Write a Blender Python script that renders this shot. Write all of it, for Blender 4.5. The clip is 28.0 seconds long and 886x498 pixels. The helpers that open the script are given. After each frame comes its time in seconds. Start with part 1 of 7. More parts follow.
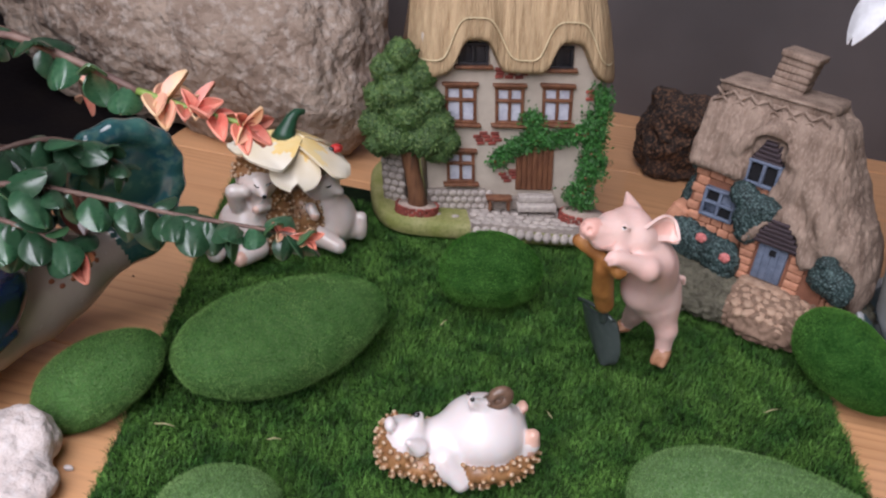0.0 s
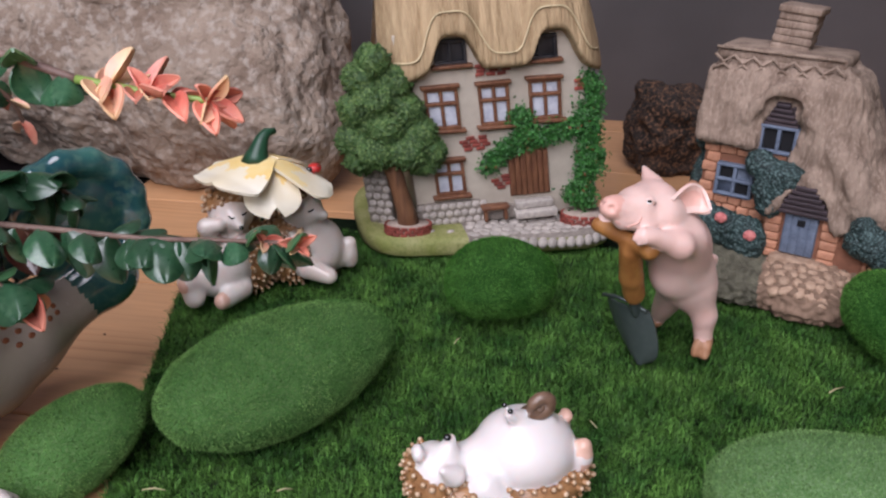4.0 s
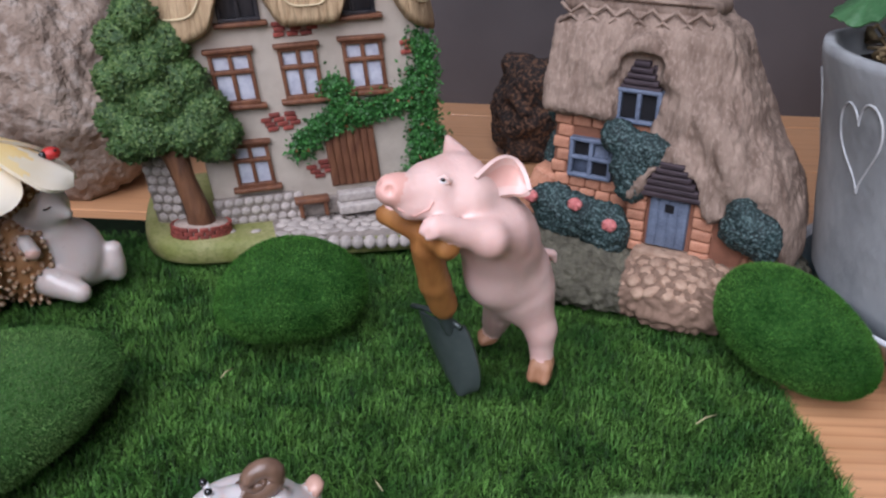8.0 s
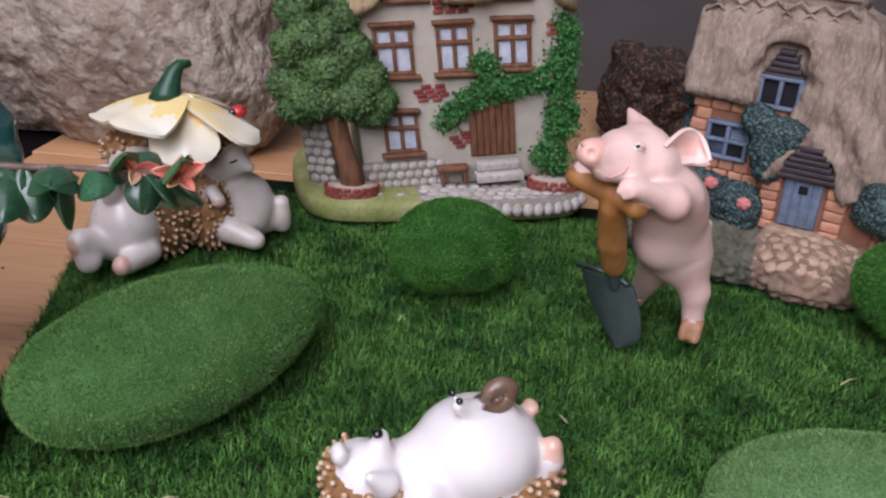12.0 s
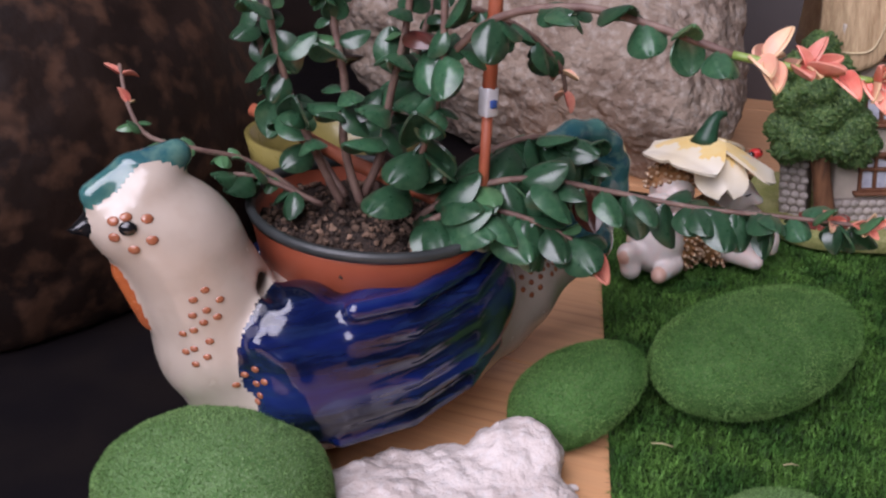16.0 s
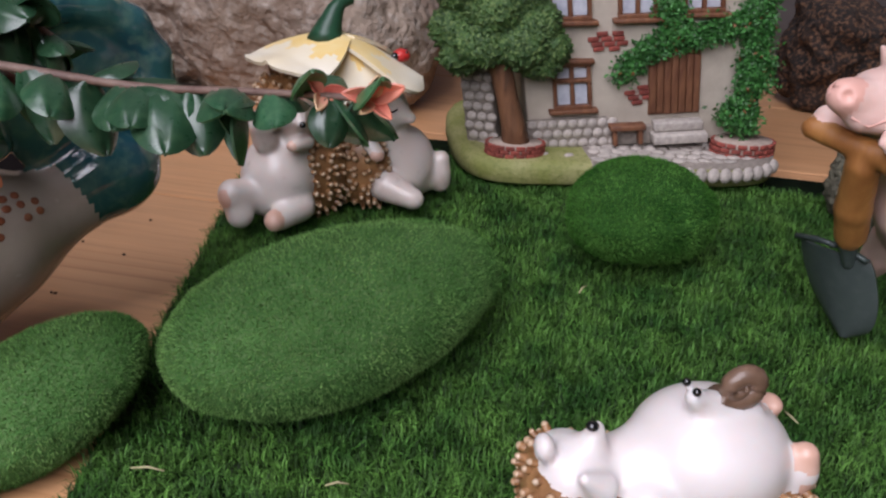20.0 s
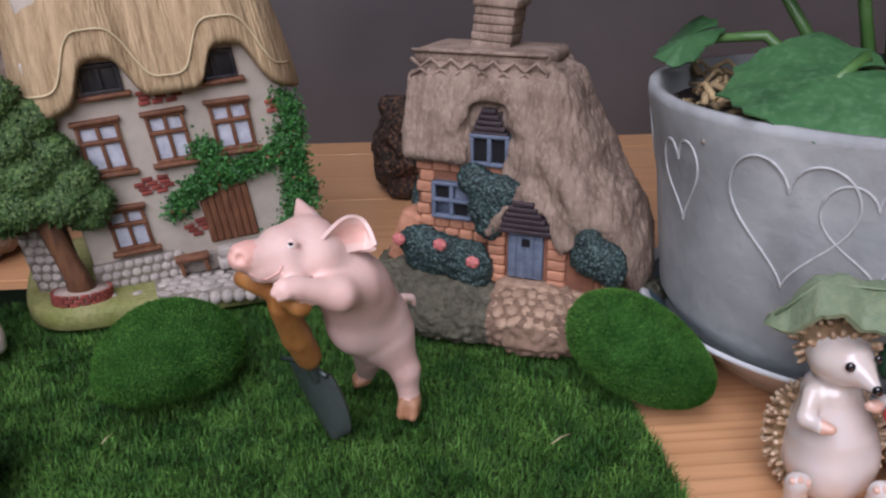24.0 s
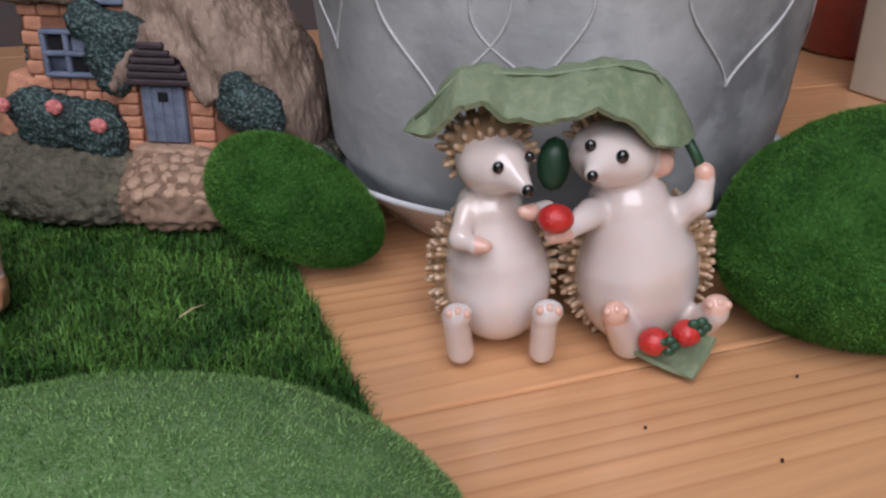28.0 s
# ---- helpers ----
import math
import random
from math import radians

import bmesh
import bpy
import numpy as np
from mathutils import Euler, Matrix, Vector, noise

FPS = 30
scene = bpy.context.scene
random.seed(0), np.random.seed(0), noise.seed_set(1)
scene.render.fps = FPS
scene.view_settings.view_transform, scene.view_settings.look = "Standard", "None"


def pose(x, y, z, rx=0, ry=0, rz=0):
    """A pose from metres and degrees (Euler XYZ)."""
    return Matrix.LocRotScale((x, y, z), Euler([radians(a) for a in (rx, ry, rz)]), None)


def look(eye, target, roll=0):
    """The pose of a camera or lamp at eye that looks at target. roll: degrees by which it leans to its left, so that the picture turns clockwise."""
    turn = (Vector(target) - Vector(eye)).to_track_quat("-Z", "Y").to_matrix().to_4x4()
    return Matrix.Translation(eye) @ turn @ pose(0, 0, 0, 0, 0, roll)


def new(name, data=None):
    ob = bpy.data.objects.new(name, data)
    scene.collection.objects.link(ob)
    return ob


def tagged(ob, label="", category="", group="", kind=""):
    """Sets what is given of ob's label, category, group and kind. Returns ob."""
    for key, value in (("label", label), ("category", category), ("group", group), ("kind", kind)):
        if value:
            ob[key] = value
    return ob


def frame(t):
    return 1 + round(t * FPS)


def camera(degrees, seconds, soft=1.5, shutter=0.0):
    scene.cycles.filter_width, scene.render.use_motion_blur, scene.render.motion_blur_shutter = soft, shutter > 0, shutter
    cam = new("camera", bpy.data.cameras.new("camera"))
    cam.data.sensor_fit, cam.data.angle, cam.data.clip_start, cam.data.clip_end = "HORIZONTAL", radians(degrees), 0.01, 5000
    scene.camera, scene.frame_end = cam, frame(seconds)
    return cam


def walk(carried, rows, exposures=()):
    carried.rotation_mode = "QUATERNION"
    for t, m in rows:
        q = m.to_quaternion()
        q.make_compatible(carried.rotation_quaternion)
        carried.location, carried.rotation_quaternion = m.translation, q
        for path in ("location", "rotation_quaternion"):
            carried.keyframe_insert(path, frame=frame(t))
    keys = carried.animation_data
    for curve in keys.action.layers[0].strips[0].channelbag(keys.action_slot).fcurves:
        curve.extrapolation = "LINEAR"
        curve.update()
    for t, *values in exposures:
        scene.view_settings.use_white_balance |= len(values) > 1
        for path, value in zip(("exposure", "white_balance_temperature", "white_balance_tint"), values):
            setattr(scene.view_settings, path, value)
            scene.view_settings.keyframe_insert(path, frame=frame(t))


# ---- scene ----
cam = camera(55.0, 28.0, soft=2.3)
PATH = [
    (0, (0.0578, 0.1925, 0.2054), (0.0249, 0.4580, 0.0696), 8.43),
    (0.5, (0.0544, 0.1885, 0.2076), (0.0187, 0.4533, 0.0713), 8.43),
    (1, (0.0454, 0.2121, 0.2002), (0.0116, 0.4756, 0.0608), 6.81),
    (1.5, (0.0496, 0.2095, 0.1936), (0.0134, 0.4762, 0.0612), 5.24),
    (2, (0.0423, 0.2166, 0.1860), (0.0136, 0.4862, 0.0577), 5.18),
    (2.5, (0.0479, 0.2141, 0.1837), (0.0146, 0.4855, 0.0604), 3.56),
    (3, (0.0443, 0.2170, 0.1766), (0.0166, 0.4908, 0.0571), 3.15),
    (3.5, (0.0455, 0.2167, 0.1736), (0.0177, 0.4912, 0.0557), 2.43),
    (5.5, (0.0512, 0.2300, 0.1629), (0.0249, 0.5031, 0.0416), 0.83),
    (6, (0.0560, 0.2391, 0.1621), (0.0304, 0.5111, 0.0383), 0.49),
    (6.5, (0.0676, 0.2592, 0.1587), (0.0556, 0.5320, 0.0345), 0.83),
    (7, (0.0858, 0.2765, 0.1373), (0.0789, 0.5553, 0.0268), 0.42),
    (7.5, (0.0906, 0.2863, 0.1392), (0.0845, 0.5632, 0.0239), 1.52),
    (8, (0.0924, 0.2941, 0.1408), (0.0874, 0.5707, 0.0247), 1.98),
    (8.5, (0.0973, 0.3002, 0.1393), (0.0914, 0.5778, 0.0257), 1.78),
    (9, (0.0975, 0.2935, 0.1401), (0.0963, 0.5723, 0.0293), 2.10),
    (9.5, (0.0990, 0.2855, 0.1349), (0.1010, 0.5668, 0.0305), 2.31),
    (10, (0.0927, 0.2652, 0.1378), (0.1038, 0.5461, 0.0329), 3.55),
    (10.5, (0.0817, 0.2523, 0.1401), (0.0970, 0.5315, 0.0314), 5.13),
    (11, (0.0745, 0.2522, 0.1487), (0.0814, 0.5270, 0.0288), 5.23),
    (11.5, (0.0621, 0.2563, 0.1445), (0.0642, 0.5319, 0.0260), 5.12),
    (12, (0.0492, 0.2654, 0.1393), (0.0337, 0.5399, 0.0192), 4.05),
    (12.5, (0.0275, 0.2583, 0.1453), (-0.0096, 0.5292, 0.0219), 3.61),
    (13, (0.0027, 0.2445, 0.1566), (-0.0407, 0.5147, 0.0339), 4.89),
    (13.5, (-0.0208, 0.2309, 0.1510), (-0.0955, 0.4958, 0.0315), 2.36),
    (15.5, (-0.0395, 0.1815, 0.1706), (-0.1406, 0.4357, 0.0475), 0.89),
    (16, (-0.0429, 0.1809, 0.1696), (-0.1437, 0.4348, 0.0455), 1.18),
    (16.5, (-0.0423, 0.1825, 0.1675), (-0.1459, 0.4350, 0.0431), 0.93),
    (17, (-0.0275, 0.1880, 0.1699), (-0.1365, 0.4368, 0.0427), -0.93),
    (17.5, (0.0041, 0.2176, 0.1611), (-0.0822, 0.4742, 0.0319), -1.23),
    (18, (0.0271, 0.2535, 0.1371), (-0.0449, 0.5154, 0.0097), -0.89),
    (18.5, (0.0312, 0.2831, 0.1188), (-0.0368, 0.5446, -0.0115), -1.08),
    (19, (0.0296, 0.2966, 0.1118), (-0.0329, 0.5602, -0.0170), 0.99),
    (19.5, (0.0252, 0.2943, 0.1150), (-0.0302, 0.5593, -0.0142), 2.39),
    (20, (0.0255, 0.2915, 0.1197), (-0.0279, 0.5569, -0.0096), 2.66),
    (20.5, (0.0325, 0.2910, 0.1327), (-0.0257, 0.5520, -0.0033), 1.58),
    (21, (0.0559, 0.3010, 0.1431), (0.0092, 0.5654, 0.0093), 1.24),
    (21.5, (0.0639, 0.3019, 0.1452), (0.0267, 0.5717, 0.0195), 1.11),
    (23.5, (0.1028, 0.2847, 0.1562), (0.1091, 0.5636, 0.0459), -0.66),
    (24, (0.1124, 0.2799, 0.1560), (0.1342, 0.5586, 0.0472), -0.55),
    (24.5, (0.1267, 0.2726, 0.1461), (0.1675, 0.5489, 0.0365), -0.44),
    (25, (0.1430, 0.2786, 0.1343), (0.1988, 0.5486, 0.0160), -0.74),
    (25.5, (0.1492, 0.2849, 0.1224), (0.2118, 0.5514, -0.0003), -1.34),
    (26, (0.1526, 0.2904, 0.1165), (0.2235, 0.5563, -0.0029), -0.78),
    (26.5, (0.1577, 0.2968, 0.1114), (0.2397, 0.5596, -0.0078), -0.02),
    (27, (0.1597, 0.3018, 0.1068), (0.2507, 0.5619, -0.0118), 0.50),
    (27.5, (0.1601, 0.3051, 0.1043), (0.2544, 0.5634, -0.0156), 0.58),
    (28, (0.1609, 0.3041, 0.1067), (0.2553, 0.5602, -0.0177), 0.48),
]
walk(cam, [(t, look(eye, target, roll)) for t, eye, target, roll in PATH], [(0, 0.0, 6500, 10), (3.5, 0.05, 6450, 10), (7, 0.1, 6050, 10), (10.5, 0.1, 6050, 10), (13.5, 0.0, 6350, 13), (15.5, -0.12, 6400, 18), (17.2, -0.1, 6400, 18), (18, -0.1, 6450, 11), (20, -0.05, 6450, 10), (21.5, -0.05, 6400, 10), (24, -0.1, 6250, 12), (25.5, -0.18, 6350, 10), (28, -0.28, 6500, 10)])

# ---- world, light ----
world = bpy.data.worlds.new("world")
scene.world = world
world.use_nodes = True
wn = world.node_tree
sky = wn.nodes.new("ShaderNodeTexSky")
sky.sky_type, sky.sun_disc = "NISHITA", False
sky.sun_elevation, sky.sun_rotation = radians(40), radians(180)
wn.links.new(sky.outputs[0], wn.nodes["Background"].inputs[0])
wn.nodes["Background"].inputs[1].default_value = 0.08


def area_lamp(name, m, w, h, watts, colour):
    d = bpy.data.lights.new(name, "AREA")
    d.shape, d.size, d.size_y, d.energy, d.color = "RECTANGLE", w, h, watts, colour
    o = new(name, d)
    o.matrix_world = m
    return o


# added light from above the table; the roof opening round it is made up
area_lamp("roof_window_light", look((-0.25, -0.20, 1.90), (0.1, 0.42, 0.0)), 1.2, 0.8, 20.5, (0.97, 0.94, 1.06))
# daylight in the opening of the window behind the camera
area_lamp("window_light", look((-0.20, -0.56, 0.86), (0.1, 0.45, 0.0)), 1.15, 0.95, 22, (0.97, 0.94, 1.06))


# ---- materials ----
def mat(name, c1, c2=None, scale=150.0, rough=0.6, bump=0.0, bscale=None, coat=0.0, c3=None, mix=0.5, metal=0.0,
        spec=0.5, sss=0.0, island=0.0, rnd=0.0, stretch=(1, 1, 1), bdist=0.001, contrast=(0.35, 0.65)):
    m = bpy.data.materials.new(name)
    m.use_nodes = True
    nt = m.node_tree
    b = nt.nodes["Principled BSDF"]
    b.inputs["Roughness"].default_value = rough
    b.inputs["Metallic"].default_value = metal
    b.inputs["Specular IOR Level"].default_value = spec
    b.inputs["Coat Weight"].default_value = coat
    b.inputs["Coat Roughness"].default_value = 0.06
    if sss:
        b.inputs["Subsurface Weight"].default_value = sss
        b.inputs["Subsurface Radius"].default_value = (0.004, 0.002, 0.0015)
        b.inputs["Subsurface Scale"].default_value = 1.0
    c1 = (*c1, 1)
    c2 = (*(c2 or tuple(v * 0.75 for v in c1[:3])), 1)
    tc = nt.nodes.new("ShaderNodeTexCoord")
    mp = nt.nodes.new("ShaderNodeMapping")
    mp.inputs["Scale"].default_value = stretch
    nt.links.new(tc.outputs["Object"], mp.inputs[0])
    n1 = nt.nodes.new("ShaderNodeTexNoise")
    n1.inputs["Scale"].default_value, n1.inputs["Detail"].default_value = scale, 5
    nt.links.new(mp.outputs[0], n1.inputs["Vector"])
    mr = nt.nodes.new("ShaderNodeMapRange")
    mr.inputs["From Min"].default_value, mr.inputs["From Max"].default_value = contrast
    nt.links.new(n1.outputs["Fac"], mr.inputs["Value"])
    mx = nt.nodes.new("ShaderNodeMix")
    mx.data_type = "RGBA"
    nt.links.new(mr.outputs[0], mx.inputs["Factor"])
    mx.inputs[6].default_value, mx.inputs[7].default_value = c1, c2
    out = mx.outputs[2]
    n2 = nt.nodes.new("ShaderNodeTexNoise")
    n2.inputs["Scale"].default_value, n2.inputs["Detail"].default_value = scale * 6.5, 3
    nt.links.new(mp.outputs[0], n2.inputs["Vector"])
    if c3:
        mr3 = nt.nodes.new("ShaderNodeMapRange")
        mr3.inputs["From Min"].default_value, mr3.inputs["From Max"].default_value = 0.48, 0.66
        mr3.inputs["To Max"].default_value = mix
        nt.links.new(n2.outputs["Fac"], mr3.inputs["Value"])
        mx3 = nt.nodes.new("ShaderNodeMix")
        mx3.data_type = "RGBA"
        nt.links.new(mr3.outputs[0], mx3.inputs["Factor"])
        nt.links.new(out, mx3.inputs[6])
        mx3.inputs[7].default_value = (*c3, 1)
        out = mx3.outputs[2]
    if island or rnd:
        hsv = nt.nodes.new("ShaderNodeHueSaturation")
        mv = nt.nodes.new("ShaderNodeMapRange")
        amount = island or rnd
        mv.inputs["To Min"].default_value, mv.inputs["To Max"].default_value = 1 - amount, 1 + amount
        if island:
            src = nt.nodes.new("ShaderNodeNewGeometry").outputs["Random Per Island"]
        else:
            src = nt.nodes.new("ShaderNodeObjectInfo").outputs["Random"]
        nt.links.new(src, mv.inputs["Value"])
        nt.links.new(mv.outputs[0], hsv.inputs["Value"])
        nt.links.new(out, hsv.inputs["Color"])
        out = hsv.outputs[0]
    nt.links.new(out, b.inputs["Base Color"])
    rr = nt.nodes.new("ShaderNodeMapRange")
    rr.inputs["To Min"].default_value, rr.inputs["To Max"].default_value = max(0.02, rough - 0.08), min(1, rough + 0.08)
    nt.links.new(n2.outputs["Fac"], rr.inputs["Value"])
    nt.links.new(rr.outputs[0], b.inputs["Roughness"])
    if bump:
        n3 = nt.nodes.new("ShaderNodeTexNoise")
        n3.inputs["Scale"].default_value, n3.inputs["Detail"].default_value = bscale or scale * 3, 6
        nt.links.new(mp.outputs[0], n3.inputs["Vector"])
        bp = nt.nodes.new("ShaderNodeBump")
        bp.inputs["Strength"].default_value, bp.inputs["Distance"].default_value = bump, bdist
        nt.links.new(n3.outputs["Fac"], bp.inputs["Height"])
        nt.links.new(bp.outputs[0], b.inputs["Normal"])
    return m


def wood_mat(name, light, dark, stretch, lines=70.0, rough=0.32, coat=0.3):
    """Pine: uneven growth lines along x, pale early wood and thin dark late wood."""
    m = mat(name, light, light, scale=14, rough=rough, coat=coat)
    nt = m.node_tree
    b = nt.nodes["Principled BSDF"]
    tc = nt.nodes.new("ShaderNodeTexCoord")
    info = nt.nodes.new("ShaderNodeObjectInfo")
    shift = nt.nodes.new("ShaderNodeVectorMath")
    shift.operation = "MULTIPLY_ADD"
    shift.inputs[1].default_value = (3.0, 0.4, 5.0)
    nt.links.new(info.outputs["Random"], shift.inputs[0])
    nt.links.new(tc.outputs["Object"], shift.inputs[2])
    mp = nt.nodes.new("ShaderNodeMapping")
    mp.inputs["Scale"].default_value = stretch
    nt.links.new(shift.outputs[0], mp.inputs[0])

    def noise_tex(scale, detail):
        n = nt.nodes.new("ShaderNodeTexNoise")
        n.inputs["Scale"].default_value, n.inputs["Detail"].default_value = scale, detail
        nt.links.new(mp.outputs[0], n.inputs["Vector"])
        return n.outputs["Fac"]

    def math_node(op, a, c):
        n = nt.nodes.new("ShaderNodeMath")
        n.operation = op
        for k, v in enumerate((a, c)):
            if isinstance(v, (int, float)):
                n.inputs[k].default_value = v
            elif v is not None:
                nt.links.new(v, n.inputs[k])
        return n.outputs[0]
    xyz = nt.nodes.new("ShaderNodeSeparateXYZ")
    nt.links.new(mp.outputs[0], xyz.inputs[0])
    big, fine, streak = noise_tex(8.5, 1.8), noise_tex(420, 3), noise_tex(70, 3)
    h = math_node("ADD", math_node("MULTIPLY", xyz.outputs["Y"], lines), math_node("MULTIPLY", big, 24.0))
    ring = math_node("FRACT", math_node("ADD", h, math_node("MULTIPLY", streak, 0.35)), None)
    ramp = nt.nodes.new("ShaderNodeValToRGB")
    cr = ramp.color_ramp
    mid = tuple(0.6 * a + 0.4 * c for a, c in zip(light, dark))
    cr.elements[0].position, cr.elements[0].color = 0.0, (*light, 1)
    cr.elements[1].position, cr.elements[1].color = 1.0, (*light, 1)
    for pos, col in ((0.45, light), (0.78, mid), (0.90, dark)):
        cr.elements.new(pos).color = (*col, 1)
    nt.links.new(ring, ramp.inputs[0])
    tone = nt.nodes.new("ShaderNodeMapRange")
    tone.inputs["From Min"].default_value, tone.inputs["From Max"].default_value = 0.35, 0.65
    tone.inputs["To Min"].default_value, tone.inputs["To Max"].default_value = 0.15, 0.95
    nt.links.new(noise_tex(26, 2), tone.inputs["Value"])
    soft = nt.nodes.new("ShaderNodeMix")
    soft.data_type = "RGBA"
    nt.links.new(tone.outputs[0], soft.inputs["Factor"])
    soft.inputs[6].default_value = (*light, 1)
    nt.links.new(ramp.outputs[0], soft.inputs[7])
    hs = nt.nodes.new("ShaderNodeHueSaturation")
    val = nt.nodes.new("ShaderNodeMapRange")
    val.inputs["From Min"].default_value, val.inputs["From Max"].default_value = 0.3, 0.7
    val.inputs["To Min"].default_value, val.inputs["To Max"].default_value = 0.88, 1.10
    nt.links.new(math_node("ADD", math_node("MULTIPLY", fine, 0.6), math_node("MULTIPLY", streak, 0.4)), val.inputs["Value"])
    nt.links.new(val.outputs[0], hs.inputs["Value"])
    nt.links.new(soft.outputs[2], hs.inputs["Color"])
    nt.links.new(hs.outputs[0], b.inputs["Base Color"])
    return m


M_WOOD = wood_mat("pine_table", (0.64, 0.345, 0.170), (0.48, 0.222, 0.094), (0.07, 1.0, 0.3), 150.0)
M_WALL = mat("grey_wall", (0.080, 0.070, 0.070), (0.054, 0.047, 0.047), scale=7, rough=0.6, bump=0.2, bscale=60, bdist=0.002)
# for the unseen room shell; kept dark to limit bounced light
M_ROOM = mat("unseen_room_taupe", (0.13, 0.122, 0.115), (0.11, 0.103, 0.096), scale=4, rough=0.9)
M_BLACK = mat("black_board", (0.004, 0.003, 0.004), (0.007, 0.005, 0.005), scale=40, rough=0.6, spec=0.12)
M_RUST = mat("dark_brown_iron", (0.024, 0.013, 0.009), (0.006, 0.004, 0.004), scale=14, rough=0.55, bump=0.7, bscale=120, c3=(0.105, 0.052, 0.030), mix=0.6, spec=0.25)
# backing kept near black: shade between the blades is put into its colour
M_MATBASE = mat("turf_backing", (0.010, 0.026, 0.009), (0.005, 0.014, 0.005), scale=200, rough=0.95, spec=0.1)
M_GRASS = mat("turf_fibre", (0.082, 0.186, 0.034), (0.026, 0.084, 0.014), scale=60, rough=0.6, island=0.92, spec=0.2)
M_STRAW = mat("dry_straw", (0.45, 0.40, 0.22), rough=0.7)
M_MOSS = mat("moss_flock", (0.074, 0.172, 0.046), (0.048, 0.124, 0.031), scale=200, rough=0.95, bump=0.5, bscale=1700, c3=(0.120, 0.195, 0.075), mix=0.8, spec=0.1, bdist=0.0012)
M_MOSS_DARK = mat("dark_moss_flock", (0.032, 0.104, 0.019), (0.014, 0.056, 0.009), scale=110, rough=0.95, bump=1.0, bscale=800, c3=(0.046, 0.125, 0.026), mix=0.75, spec=0.1, bdist=0.0015)
M_MOSS_PALE = mat("pale_moss_flock", (0.110, 0.208, 0.074), (0.072, 0.155, 0.048), scale=200, rough=0.95, bump=0.5, bscale=1800, c3=(0.180, 0.270, 0.130), mix=0.8, spec=0.1, bdist=0.0012)


FLOCK = {"moss_flock": mat("moss_fibre", (0.150, 0.275, 0.080), (0.074, 0.176, 0.042), scale=70, rough=0.9, island=0.7, spec=0.1),
         "dark_moss_flock": mat("dark_moss_fibre", (0.086, 0.205, 0.038), (0.026, 0.096, 0.012), scale=55, rough=0.9, island=0.8, spec=0.1),
         "pale_moss_flock": mat("pale_moss_fibre", (0.175, 0.290, 0.105), (0.105, 0.205, 0.062), scale=70, rough=0.9, island=0.6, spec=0.1)}


# ---- mesh helpers ----
def part(name, bm, material, parent=None, label="", smooth=True):
    me = bpy.data.meshes.new(name)
    bm.to_mesh(me)
    bm.free()
    return finish(name, me, material, parent, label, smooth)


def finish(name, me, material, parent=None, label="", smooth=True):
    for m in material if isinstance(material, (list, tuple)) else [material]:
        me.materials.append(m)
    if smooth:
        me.shade_smooth()
    ob = new(name, me)
    ob.parent = parent
    if label:
        tagged(ob, label)
    return ob


def thing(name, m, label, category, group="", kind=""):
    o = new(name)
    o.empty_display_size = 0.01
    o.matrix_world = m
    return tagged(o, label, category, group, kind)


def box(bm, c, s, rot=(0, 0, 0), bevel=0.0, mi=0):
    r = bmesh.ops.create_cube(bm, size=1)
    m = pose(*c, *rot) @ Matrix.Diagonal((*s, 1))
    bmesh.ops.transform(bm, matrix=m, verts=r["verts"])
    faces = {f for v in r["verts"] for f in v.link_faces}
    if bevel:
        edges = list({e for v in r["verts"] for e in v.link_edges})
        b = bmesh.ops.bevel(bm, geom=edges, offset=bevel, segments=2, affect="EDGES", profile=0.6)
        faces = set(b["faces"]) | {f for f in faces if f.is_valid}
    for f in faces:
        f.material_index = mi
    return r


def ball(bm, c, r, sub=2, rot=(0, 0, 0), mi=0):
    r = r if isinstance(r, (tuple, list)) else (r, r, r)
    g = bmesh.ops.create_icosphere(bm, subdivisions=sub, radius=1)
    bmesh.ops.transform(bm, matrix=pose(*c, *rot) @ Matrix.Diagonal((*r, 1)), verts=g["verts"])
    for v in g["verts"]:
        for f in v.link_faces:
            f.material_index = mi
    return g["verts"]


def tube(bm, pts, radii, sides=8, mi=0, cap=True):
    pts = [Vector(p) for p in pts]
    if not isinstance(radii, (list, tuple)):
        radii = [radii] * len(pts)
    rings, up = [], Vector((0.13, 0.21, 1)).normalized()
    for i, p in enumerate(pts):
        d = (pts[min(i + 1, len(pts) - 1)] - pts[max(i - 1, 0)]).normalized()
        a = d.cross(up)
        a = a.normalized() if a.length > 1e-5 else Vector((1, 0, 0))
        b = d.cross(a)
        rings.append([bm.verts.new(p + radii[i] * (math.cos(t) * a + math.sin(t) * b)) for t in (2 * math.pi * k / sides for k in range(sides))])
    for r0, r1 in zip(rings, rings[1:]):
        for k in range(sides):
            f = bm.faces.new((r0[k], r0[(k + 1) % sides], r1[(k + 1) % sides], r1[k]))
            f.material_index = mi
    if cap:
        bm.faces.new(rings[0][::-1]).material_index = mi
        bm.faces.new(rings[-1]).material_index = mi
    return rings


